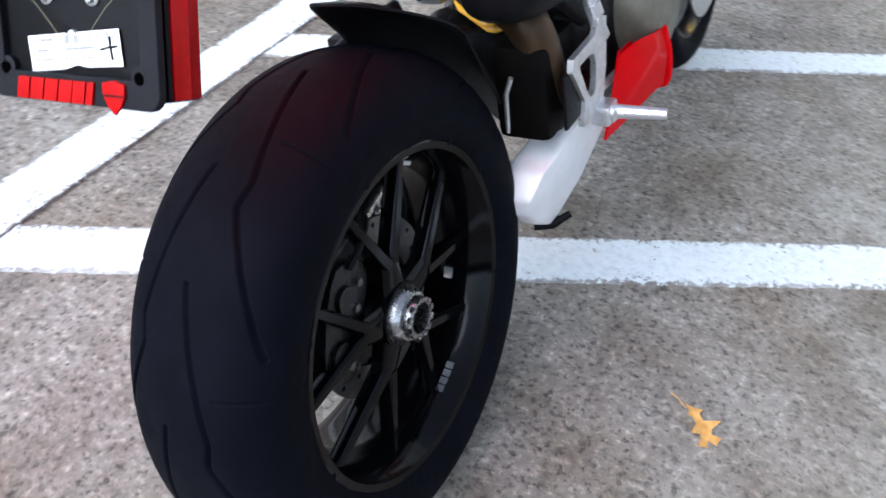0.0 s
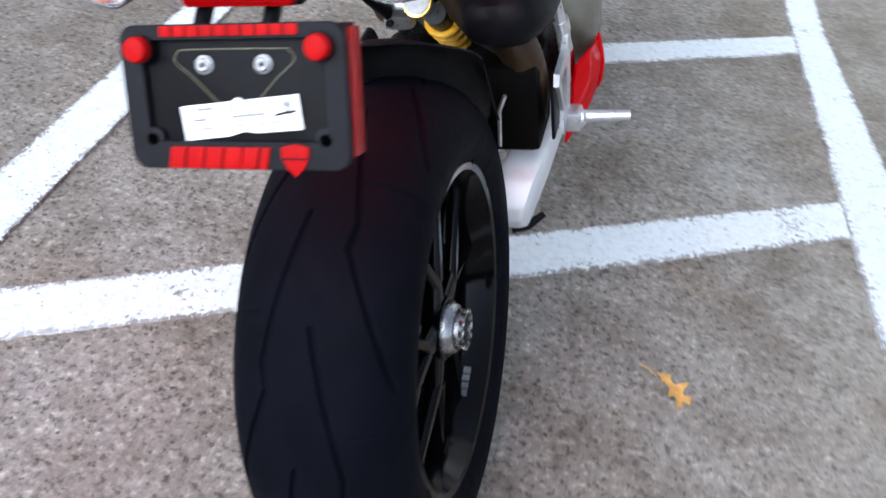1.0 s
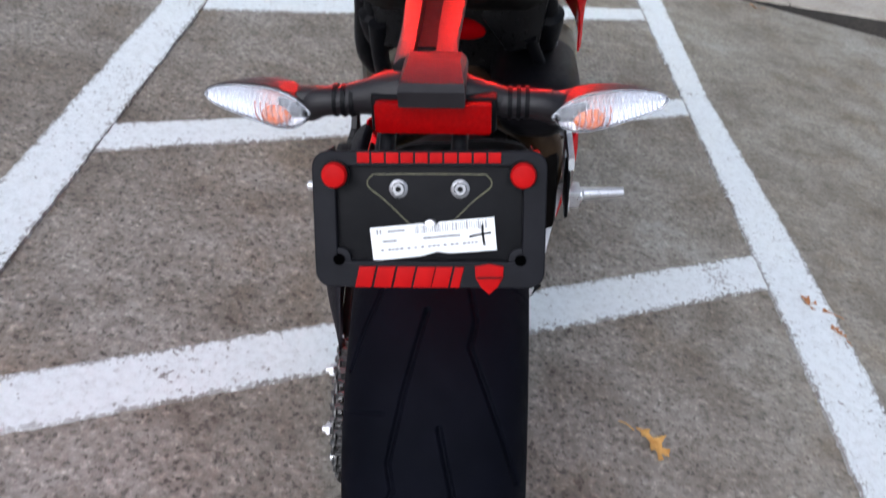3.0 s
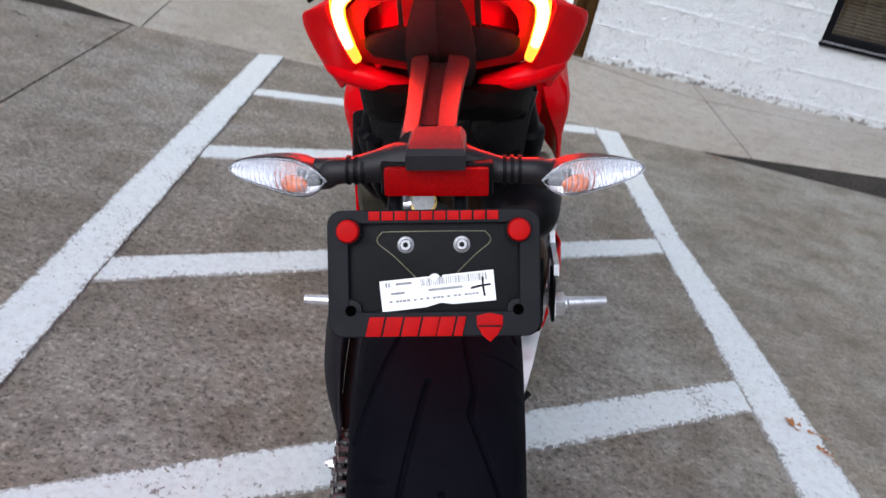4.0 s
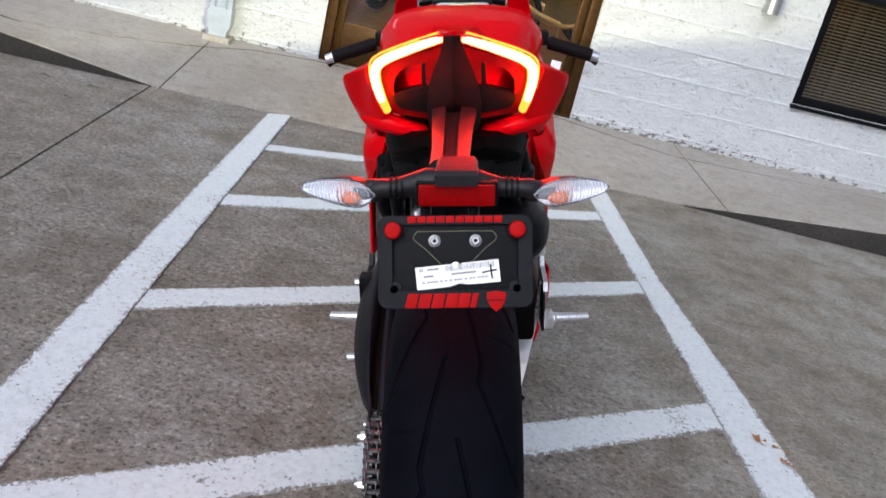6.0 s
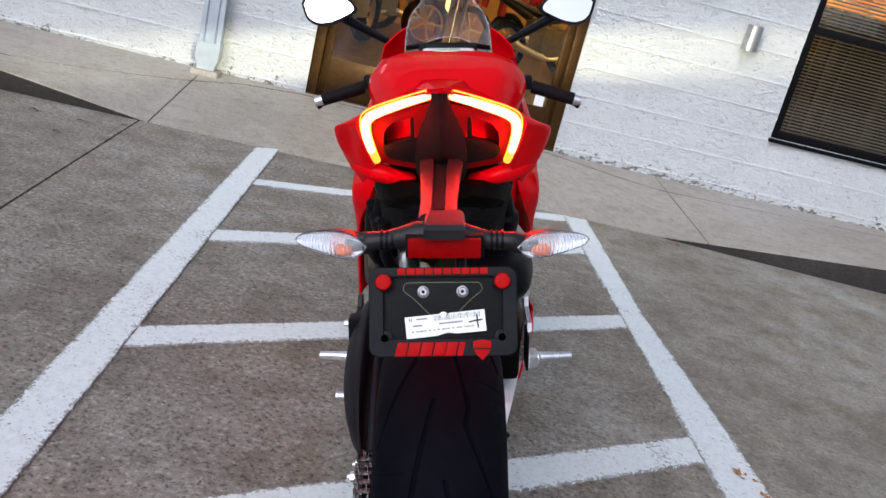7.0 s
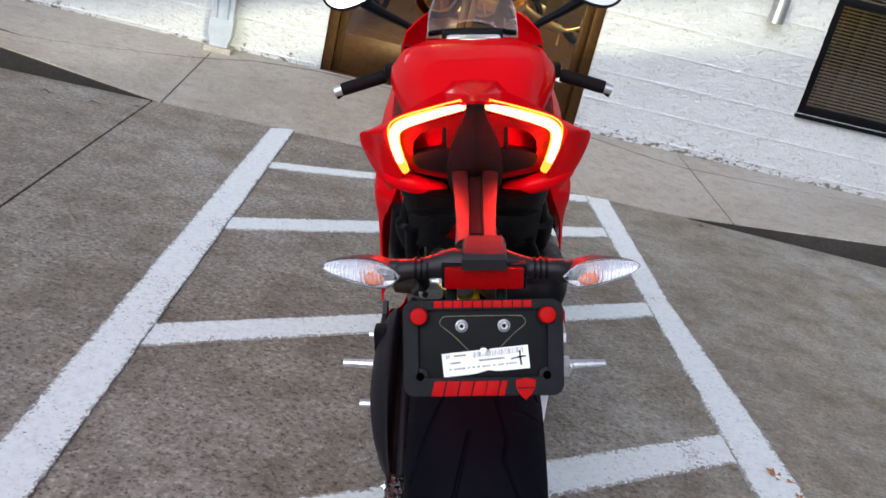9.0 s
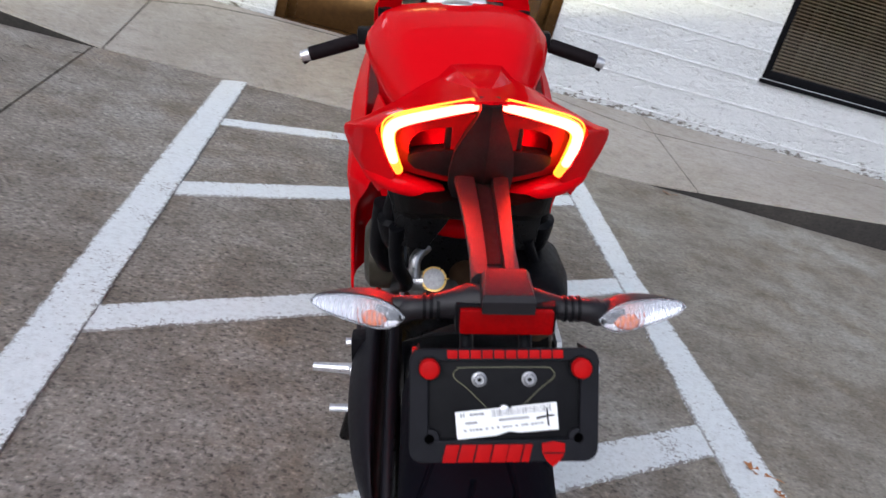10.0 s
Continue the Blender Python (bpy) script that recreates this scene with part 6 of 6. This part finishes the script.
def plate_carrier():
    rings = []
    for y, z, w, h in ((0.10, 0.905, 0.036, 0.012), (0.02, 0.905, 0.032, 0.013), (-0.06, 0.90, 0.028, 0.013), (-0.14, 0.892, 0.025, 0.013), (-0.195, 0.884, 0.026, 0.012)):
        rings.append([(w * a, y, z + h * c) for a, c in ((-1, -0.5), (-1, 0.3), (-0.8, 0.75), (-0.36, 1.1), (-0.3, 0.3), (0.3, 0.3), (0.36, 1.1), (0.8, 0.75), (1, 0.3), (1, -0.5), (0.7, -1), (-0.7, -1))])
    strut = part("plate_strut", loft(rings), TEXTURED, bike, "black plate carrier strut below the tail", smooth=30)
    insert = loft([[(0.0105 * u, y, z + 0.0046 + dz) for u, dz in ((-1, -0.003), (-0.8, 0.001), (0.8, 0.001), (1, -0.003))] for y, z in ((0.09, 0.905), (0.02, 0.905), (-0.06, 0.90), (-0.14, 0.892), (-0.17, 0.888))])
    part("strut_insert", insert, INK, strut, "dull black strip along the strut")
    head = loft([[(0.009 + w * u, y, z) for u, y, z in ((-1, y0, z0), (1, y0, z0), (1, y1, z1), (-1, y1, z1))] for w, y0, z0, y1, z1 in ((0.026, -0.243, 0.873, -0.19, 0.868), (0.0265, -0.243, 0.886, -0.19, 0.889), (0.025, -0.237, 0.891, -0.19, 0.894), (0.021, -0.212, 0.898, -0.19, 0.898))])
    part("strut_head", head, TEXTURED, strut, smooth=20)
    bar = loft([[(x, -0.205 + 0.012 * h * math.cos(a), 0.861 + zc + 0.013 * h * math.sin(a)) for a in (2 * math.pi * k / 14 for k in range(14))] for x, h, zc in ((-0.105, 0.85, 0.0), (-0.07, 0.9, 0.0), (-0.05, 1.15, 0.003), (-0.03, 1.5, 0.006), (0.03, 1.5, 0.006), (0.05, 1.15, 0.003), (0.07, 0.9, 0.0), (0.105, 0.85, 0.0))])
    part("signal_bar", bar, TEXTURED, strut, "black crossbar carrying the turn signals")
    refl = part("rear_reflector", prism(rounded(0.094, 0.026, 0.002, 2), 0.008, Matrix.Translation((0.009, -0.233, 0.858)) @ pose(0, 0, 0, 90, 0, 0), 0.001), REFLECTOR_DEEP, strut, "red rectangular rear reflector")
    part("reflector_tray", box((-0.042, -0.225, 0.842), (0.06, -0.2, 0.874), 0.003), BLACK, strut)
    for s in (-1, 1):
        turn_signal(s, strut)


SIGNAL_U = (0.0, 0.04, 0.12, 0.25, 0.4, 0.55, 0.7, 0.82, 0.92, 1.0)
SIGNAL_TOP = (0.0, 0.0048, 0.0086, 0.012, 0.0146, 0.016, 0.0158, 0.013, 0.0075, 0.0)
SIGNAL_LOW = (0.0, -0.005, -0.0085, -0.0117, -0.0147, -0.017, -0.0182, -0.0162, -0.010, 0.0)


def turn_signal(s, strut):
    """An almond of clear plastic over a silvered dish, in a black shell that runs into its stalk."""
    outer, inner = Vector((0.0055 + 0.197 * s, -0.187, 0.8565)), Vector((0.0055 + 0.0985 * s, -0.2195, 0.8555))
    back = Vector((0.33 * s, -0.94, 0)).normalized()

    def at(u, v, depth, grow=1.0):
        hi, lo = np.interp(u, SIGNAL_U, SIGNAL_TOP) * grow, np.interp(u, SIGNAL_U, SIGNAL_LOW) * grow
        return outer.lerp(inner, u) + Vector((0, 0, lo + (hi - lo) * v)) + back * depth

    us = [0.5 - 0.5 * math.cos(math.pi * k / 28) for k in range(29)]
    arc = lambda v, p=0.7: math.sin(math.pi * v) ** p if 0 < v < 1 else 0.0
    full = lambda u: math.sin(math.pi * u) ** 0.55 if 0 < u < 1 else 0.0
    bend = lambda c, p: math.copysign(abs(c) ** p, c)
    shell_rows = [[at(u, 0.5 - 0.5 * bend(math.cos(math.pi * k / 14), 0.62), -0.034 * min(1.0, full(u) * (0.42 + 0.7 * u)) * abs(math.sin(math.pi * k / 14)) ** 0.62, 1.05) for k in range(15)] for u in us]
    b = loft(shell_rows, False, None, False)
    bmesh.ops.remove_doubles(b, verts=b.verts, dist=1e-5)
    bmesh.ops.solidify(b, geom=b.faces, thickness=-0.0012)
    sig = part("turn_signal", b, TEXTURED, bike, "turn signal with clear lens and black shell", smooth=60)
    lens_rows = [[at(u, k / 14, 0.0135 * arc(k / 14) * full(u)) for k in range(15)] for u in us]
    lb = loft(lens_rows, False, None, False)
    bmesh.ops.remove_doubles(lb, verts=lb.verts, dist=1e-5)
    part("signal_lens", lb, LENS_CLEAR, sig, "clear ribbed plastic lens", smooth=60).visible_shadow = False
    dish_rows = []
    for i in range(57):
        u = 0.02 + 0.96 * i / 56
        dish_rows.append([at(u, 0.03 + 0.94 * k / 10, -0.0075 * arc(k / 10) * full(u) + (0.0011 if i % 2 else -0.0004) * full(u), 0.95) for k in range(11)])
    part("signal_dish", loft(dish_rows, False, None, False), DISH, sig, "pleated silvered dish", smooth=0)
    rim_line = [at(u, 1, 0.0006) for u in us] + [at(u, 0, 0.0006) for u in reversed(us[1:-1])]
    part("lens_rim", tube([*rim_line, rim_line[0]], 0.0008, 6), LENS_CLEAR, sig, "pale rim of the lens").visible_shadow = False
    bulb = [at(0.56 + 0.028 * k, 0.34, 0.0015) for k in range(10)]
    part("signal_bulb", tube(bulb, [0.002, 0.0055, 0.0075, 0.0082, 0.0082, 0.0078, 0.007, 0.006, 0.0045, 0.002], 16), AMBER, sig, "amber bulb behind the clear lens")
    for k in range(6):
        u = 0.55 + 0.05 * k
        line = [at(u, v, 0.0105 * arc(v) * full(u)) for v in (0.16, 0.25, 0.35, 0.45, 0.55, 0.64, 0.72)]
        part("bulb_rib", tube(line, 0.00075, 5), AMBER_DARK, sig)
    for k in range(16):
        u = 0.1 + 0.05 * k
        line = [at(u, v, 0.0138 * arc(v) * full(u)) for v in (0.08, 0.2, 0.35, 0.5, 0.65, 0.8, 0.92)]
        part("lens_rib", tube(line, 0.0007, 5), LENS_CLEAR, sig).visible_shadow = False
    part("lens_screw", tube([at(0.955, 0.5, 0.0), at(0.955, 0.5, 0.004)], 0.0028, 10), INK, sig)
    root = [at(0.7, 0.5, -0.016), at(0.9, 0.55, -0.014), Vector((0.0055 + 0.09 * s, -0.2075, 0.8605)), Vector((0.0055 + 0.058 * s, -0.205, 0.861))]
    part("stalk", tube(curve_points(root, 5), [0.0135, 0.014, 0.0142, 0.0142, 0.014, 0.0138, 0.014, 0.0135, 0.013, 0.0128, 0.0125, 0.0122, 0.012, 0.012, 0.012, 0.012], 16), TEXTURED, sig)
    for x in (0.063, 0.07, 0.077):
        part("stalk_collar", tube([(0.0055 + x * s, -0.2055, 0.861), (0.0055 + (x + 0.0035) * s, -0.2055, 0.861)], 0.0138, 16), BLACK, sig)


PLATE = Matrix.Translation((0.0075, -0.2715, 0.791)) @ pose(0, 0, 0, 90 - 21.5, 0, 2) @ Matrix.Scale(1.02, 4)


def plate():
    """The black plate panel in its lettered frame: local x across, y up the plate, z towards the rear."""
    W, lo, hi = 0.185, -0.0594, 0.0516
    cy = (lo + hi) / 2
    panel = part("plate_panel", prism(rounded(0.178, 0.104, 0.006, 4, 0, cy), 0.003, PLATE @ Matrix.Translation((0, 0, -0.006)), 0.0008), BLACK, bike, "black plate carrier panel")
    outer, inner = rounded(W, hi - lo, 0.013, 6, 0, cy), rounded(0.148, 0.077, 0.005, 6, 0, 0.0012)
    fr = part("plate_frame", ring_plate(outer, inner, 0.007, PLATE), FRAME_BLACK, bike, "black plastic plate frame with red raised lettering")
    bev = fr.modifiers.new("edge", "BEVEL")
    bev.width, bev.segments, bev.limit_method = 0.0012, 2, "ANGLE"
    tab = lambda x, y: prism(rounded(0.019, 0.019, 0.008, 4, x, y), 0.0045, PLATE @ Matrix.Translation((0, 0, -0.001)), 0.0006)
    for s in (-1, 1):
        for y in (0.033, -0.036):
            part("frame_tab", tab(0.073 * s, y), FRAME_BLACK, fr)
        # solid black disc: the hole's darkness is put into its colour
        part("hole_shade_disc", lathe([(0.0, 0.0), (0.0, 0.0048), (0.0008, 0.0048), (0.0008, 0.0)], 20, PLATE @ Matrix.Translation((0.073 * s, -0.036, -0.0005)) @ pose(0, 0, 0, 0, -90, 0), closed=False), VOID, fr)
        knob = lathe([(0.0, 0.0), (0.0, 0.0098), (0.008, 0.0102), (0.0115, 0.0088), (0.0125, 0.006), (0.0128, 0.0)], 28, PLATE @ Matrix.Translation((0.0735 * s, 0.0335, 0.0)) @ pose(0, 0, 0, 0, -90, 0), closed=False)
        k = part("reflector_bolt", knob, RED_PLASTIC, fr, "round red reflector bolt")
        part("bolt_rim", lathe([(0.0, 0.0112), (0.004, 0.0112), (0.004, 0.0095), (0.0, 0.0095)], 28, PLATE @ Matrix.Translation((0.0735 * s, 0.0335, 0.0)) @ pose(0, 0, 0, 0, -90, 0)), BLACK, k)
        screw = lathe([(0.0, 0.0), (0.0, 0.0072), (0.0012, 0.0075), (0.0018, 0.0068), (0.0022, 0.0046), (0.0045, 0.0044), (0.0045, 0.0024), (0.0025, 0.0022), (0.0025, 0.0)], 28, PLATE @ Matrix.Translation((0.0245 * s, 0.021, -0.006)) @ pose(0, 0, 0, 0, -90, 0), closed=False)
        sc = part("screw", screw, SCREW, panel, "bright socket screw with washer")
        part("socket", lathe([(0.0, 0.0), (0.0, 0.0024), (0.0008, 0.0024), (0.0008, 0.0)], 6, PLATE @ Matrix.Translation((0.0245 * s, 0.021, -0.0033)) @ pose(0, 0, 0, 0, -90, 0), closed=False), INK, sc)
        part("washer_edge", lathe([(0.0, 0.0052), (0.0003, 0.0052), (0.0003, 0.0046), (0.0, 0.0046)], 28, PLATE @ Matrix.Translation((0.0245 * s, 0.021, -0.0041)) @ pose(0, 0, 0, 0, -90, 0)), INK, sc)
        # the reflector's bright-to-dark shading is put into two reds, front and rear
        refl = part("side_reflector", box((0.0862 * s - 0.003, -0.052, -0.036), (0.0862 * s + 0.003, 0.047, -0.0185), 0.001, None, PLATE), REFLECTOR, panel, "long red side reflector behind the plate")
        part("reflector_flank", box((0.0857 * s - 0.003, -0.052, -0.047), (0.0857 * s + 0.003, 0.047, -0.0362), 0.001, None, PLATE), REFLECTOR_DEEP, refl, "rear half of the side reflector, shaded by a darker red")
        part("side_channel", box((0.0822 * s - 0.001, -0.054, -0.05), (0.0822 * s + 0.001, 0.05, -0.0085), 0.0008, None, PLATE), BLACK, panel)
        part("channel_lip", box((0.0845 * s - 0.0035, -0.053, -0.0182), (0.0845 * s + 0.0035, 0.048, -0.0135), 0.0008, None, PLATE), BLACK, panel)
    screw = lathe([(0.0, 0.0), (0.0, 0.0058), (0.002, 0.005), (0.003, 0.0)], 20, PLATE @ Matrix.Translation((0.0005, -0.0095, -0.006)) @ pose(0, 0, 0, 0, -90, 0), closed=False)
    part("screw", screw, SILVER, panel)
    # raised outline of the pressed recess
    rim = curve_points([(-0.012, -0.012, 0), (-0.035, 0.011, 0), (-0.049, 0.023, 0), (-0.046, 0.031, 0), (-0.036, 0.0325, 0), (0.036, 0.0325, 0), (0.046, 0.031, 0), (0.049, 0.023, 0), (0.035, 0.011, 0), (0.012, -0.012, 0)], 5)
    part("pressed_rib", tube([PLATE @ Vector((p[0], p[1], -0.0062)) for p in rim], 0.00055, 6), OLIVE, panel, "scuffed olive edge of the pressed recess")
    # raised letters of the dealer's frame as plain bars
    n = 10
    for k in range(n):
        w = 0.114 / n
        part("letter_bar", box((-0.057 + k * w + 0.0008, 0.0425, 0.0), (-0.057 + (k + 1) * w - 0.0008, 0.0505, 0.0016), 0.0005, None, PLATE), RED_PLASTIC, fr)
    for k in range(6):
        w = (0.0145, 0.0155, 0.0155, 0.0155, 0.0145, 0.0085)[k]
        x = (-0.0605, -0.0455, -0.0295, -0.0135, 0.0015, 0.0165)[k]
        slant = [(x, -0.0585), (x + w - 0.0012, -0.0585), (x + w + 0.0028, -0.0415), (x + 0.004, -0.0415)]
        part("letter_bar", prism(slant, 0.0022, PLATE @ Matrix.Translation((0, 0, 0.002)), 0.0005), RED_PLASTIC, fr)
    shield = [(0.0365, -0.041), (0.048, -0.0385), (0.0595, -0.041), (0.059, -0.05), (0.0545, -0.058), (0.048, -0.064), (0.0415, -0.058), (0.037, -0.05)]
    sh = part("shield", prism(shield, 0.0026, PLATE @ Matrix.Translation((0, 0, 0.0024)), 0.0006), RED_PLASTIC, fr, "plain red shield badge")
    part("shield_band", box((0.038, -0.0505, 0.0024), (0.0585, -0.0492, 0.0029), 0, None, PLATE), BLACK, sh)
    # the dealer's paper label
    L = PLATE @ Matrix.Translation((0.003, -0.0195, -0.0036)) @ pose(0, 0, 0, 0, 0, 5.5)
    label = part("paper_label", prism([(-0.05, -0.0135), (-0.012, -0.0132), (0.002, -0.0105), (0.012, -0.0128), (0.05, -0.0135), (0.05, 0.0135), (0.006, 0.0135), (0.003, 0.0105), (-0.004, 0.0105), (-0.007, 0.0135), (-0.05, 0.0135)], 0.0006, L), STICKER, panel, "white paper label with barcode", smooth=0)
    ink = bmesh.new()
    rng = random.Random(8)
    x = -0.014
    while x < 0.043:
        w = rng.choice((0.0005, 0.0008, 0.0013))
        box((x, 0.0055, 0), (x + w, 0.012, 0.0003), 0, ink, L)
        x += w + rng.choice((0.0006, 0.0009, 0.0013))
    for x0, x1, y0, y1 in ((-0.045, -0.0435, 0.0075, 0.0115), (-0.0425, -0.041, 0.0075, 0.0115), (-0.036, -0.022, 0.0085, 0.0105), (-0.041, -0.029, 0.0005, 0.0025), (-0.008, 0.022, 0.0005, 0.0026)):
        box((x0, y0, 0), (x1, y1, 0.0003), 0, ink, L)
    x = -0.043
    while x < 0.033:
        w = rng.choice((0.002, 0.0026, 0.003))
        box((x, -0.0064, 0), (x + w, -0.0046, 0.0003), 0, ink, L)
        x += w + rng.choice((0.0007, 0.0007, 0.003))
    part("label_print", ink, INK_GREY, label, smooth=0)
    pen = tube(curve_points([(0.029, -0.0005, 0.0003), (0.037, 0.0006, 0.0003), (0.0465, 0.0012, 0.0003)]), 0.0009, 6)
    tube(curve_points([(0.0402, 0.0085, 0.0003), (0.0398, 0.001, 0.0003), (0.0404, -0.0085, 0.0003)]), 0.0009, 6, pen)
    bmesh.ops.transform(pen, matrix=L, verts=pen.verts)
    part("pen_mark", pen, INK, label, "hand-drawn black cross mark")
    for s in (-1, 1):
        part("plate_stay", tube([(0.03 * s, -0.2, 0.85), (0.03 * s, -0.238, 0.82)], 0.007, 10), BLACK, panel)


def side_stand():
    s = part("side_stand", tube(curve_points([(-0.15, 0.62, 0.33), (-0.21, 0.66, 0.17), (-0.255, 0.69, 0.0)]), [0.014] * 16 + [0.011], 12), BLACK_METAL, bike, "black side stand")
    foot = Vector((-0.262, 0.695, -0.0))
    part("stand_foot", box((-0.045, -0.03, -0.004), (0.02, 0.03, 0.004), 0.003, None, Matrix.Translation(foot + Vector((0, 0, -0.045))) @ pose(0, 0, 0, 0, 13.8, 0)), BLACK_METAL, s)


SIGNAL_SILVER = surface("silvered_plastic", (0.62, 0.63, 0.66), (0.78, 0.79, 0.82), 300, (0.3, 0.45), 0.35)
rear_wheel()
sprocket_and_chain()
swingarm()
shock()
engine()
exhaust()
rearset(1)
rearset(-1)
fairing(1)
fairing(-1)
front_end()
tank_and_seat()
tail()
plate_carrier()
plate()
side_stand()

# ---- fallen leaves ----
def oak_leaf(name, m, material, label, size=0.11, seed=0):
    """A dry lobed leaf, curled, with a raised midrib and a stalk."""
    rng = random.Random(seed)
    half = [(0.0, 0.012), (0.12, 0.05), (0.2, 0.16), (0.25, 0.07), (0.38, 0.09), (0.47, 0.3), (0.55, 0.13), (0.62, 0.1), (0.72, 0.24), (0.8, 0.09), (0.9, 0.07), (1.0, 0.0)]
    b = bmesh.new()
    left, mid, right = [], [], []
    for t, w in half:
        z = 0.1 * math.sin(t * 4 + seed) * size + 0.004
        lw, rw = w * rng.uniform(0.8, 1.2), w * rng.uniform(0.8, 1.2)
        mid.append(b.verts.new((0, t * size, z)))
        left.append(b.verts.new((-lw * size, (t + w * 0.25) * size, z + lw * size * 0.35)))
        right.append(b.verts.new((rw * size, (t + w * 0.25) * size, z + rw * size * 0.28)))
    for i in range(len(half) - 1):
        b.faces.new((left[i], mid[i], mid[i + 1], left[i + 1]))
        b.faces.new((mid[i], right[i], right[i + 1], mid[i + 1]))
    bmesh.ops.remove_doubles(b, verts=b.verts, dist=1e-5)
    bmesh.ops.recalc_face_normals(b, faces=b.faces)
    bmesh.ops.solidify(b, geom=b.faces, thickness=0.0006)
    leaf = thing(name, b, material, label, "leaf", "fallen leaves", m=m, smooth=60)
    part("stalk", tube([(0, 0.01 * size, 0.004), (0.01 * size, -0.2 * size, 0.006), (0.05 * size, -0.36 * size, 0.003)], 0.0011, 6), material, leaf)
    return leaf


oak_leaf("oak_leaf", pose(0.088, 1.036, 0.0015, 0, 0, 232), LEAF, "curled yellow-brown oak leaf on the bare concrete", 0.095, 1)
oak_leaf("oak_leaf", pose(0.672, 1.50, 0.0085, 0, 0, 20), LEAF_DARK, "small brown oak leaf on the white line", 0.06, 2)
oak_leaf("oak_leaf", pose(0.665, 1.60, 0.0085, 0, 0, 62), LEAF_DARK, "brown oak leaf on the white line", 0.088, 3)
oak_leaf("oak_leaf", pose(1.072, 4.23, 0.0015, 0, 0, 100), LEAF_DARK, "small reddish brown oak leaf beside the kerb", 0.075, 4)
CRUMB = surface("dark_dead_leaf", (0.02, 0.014, 0.009), (0.04, 0.028, 0.018), 60, (0.7, 0.85), 0, 0.3, 200)
for k, (x, y, turn) in enumerate(((-2.557, 3.765, 80), (-2.315, 3.77, 95), (-2.309, 3.468, 60), (-2.143, 3.901, 120), (-2.253, 4.41, 30))):
    z = 0.0015 if y < 4.3 else 0.022
    oak_leaf("leaf_scrap", pose(x, y, z, 0, 0, turn), CRUMB, "small dark scrap of dead leaf on the concrete", 0.05 - 0.004 * k, 5 + k)
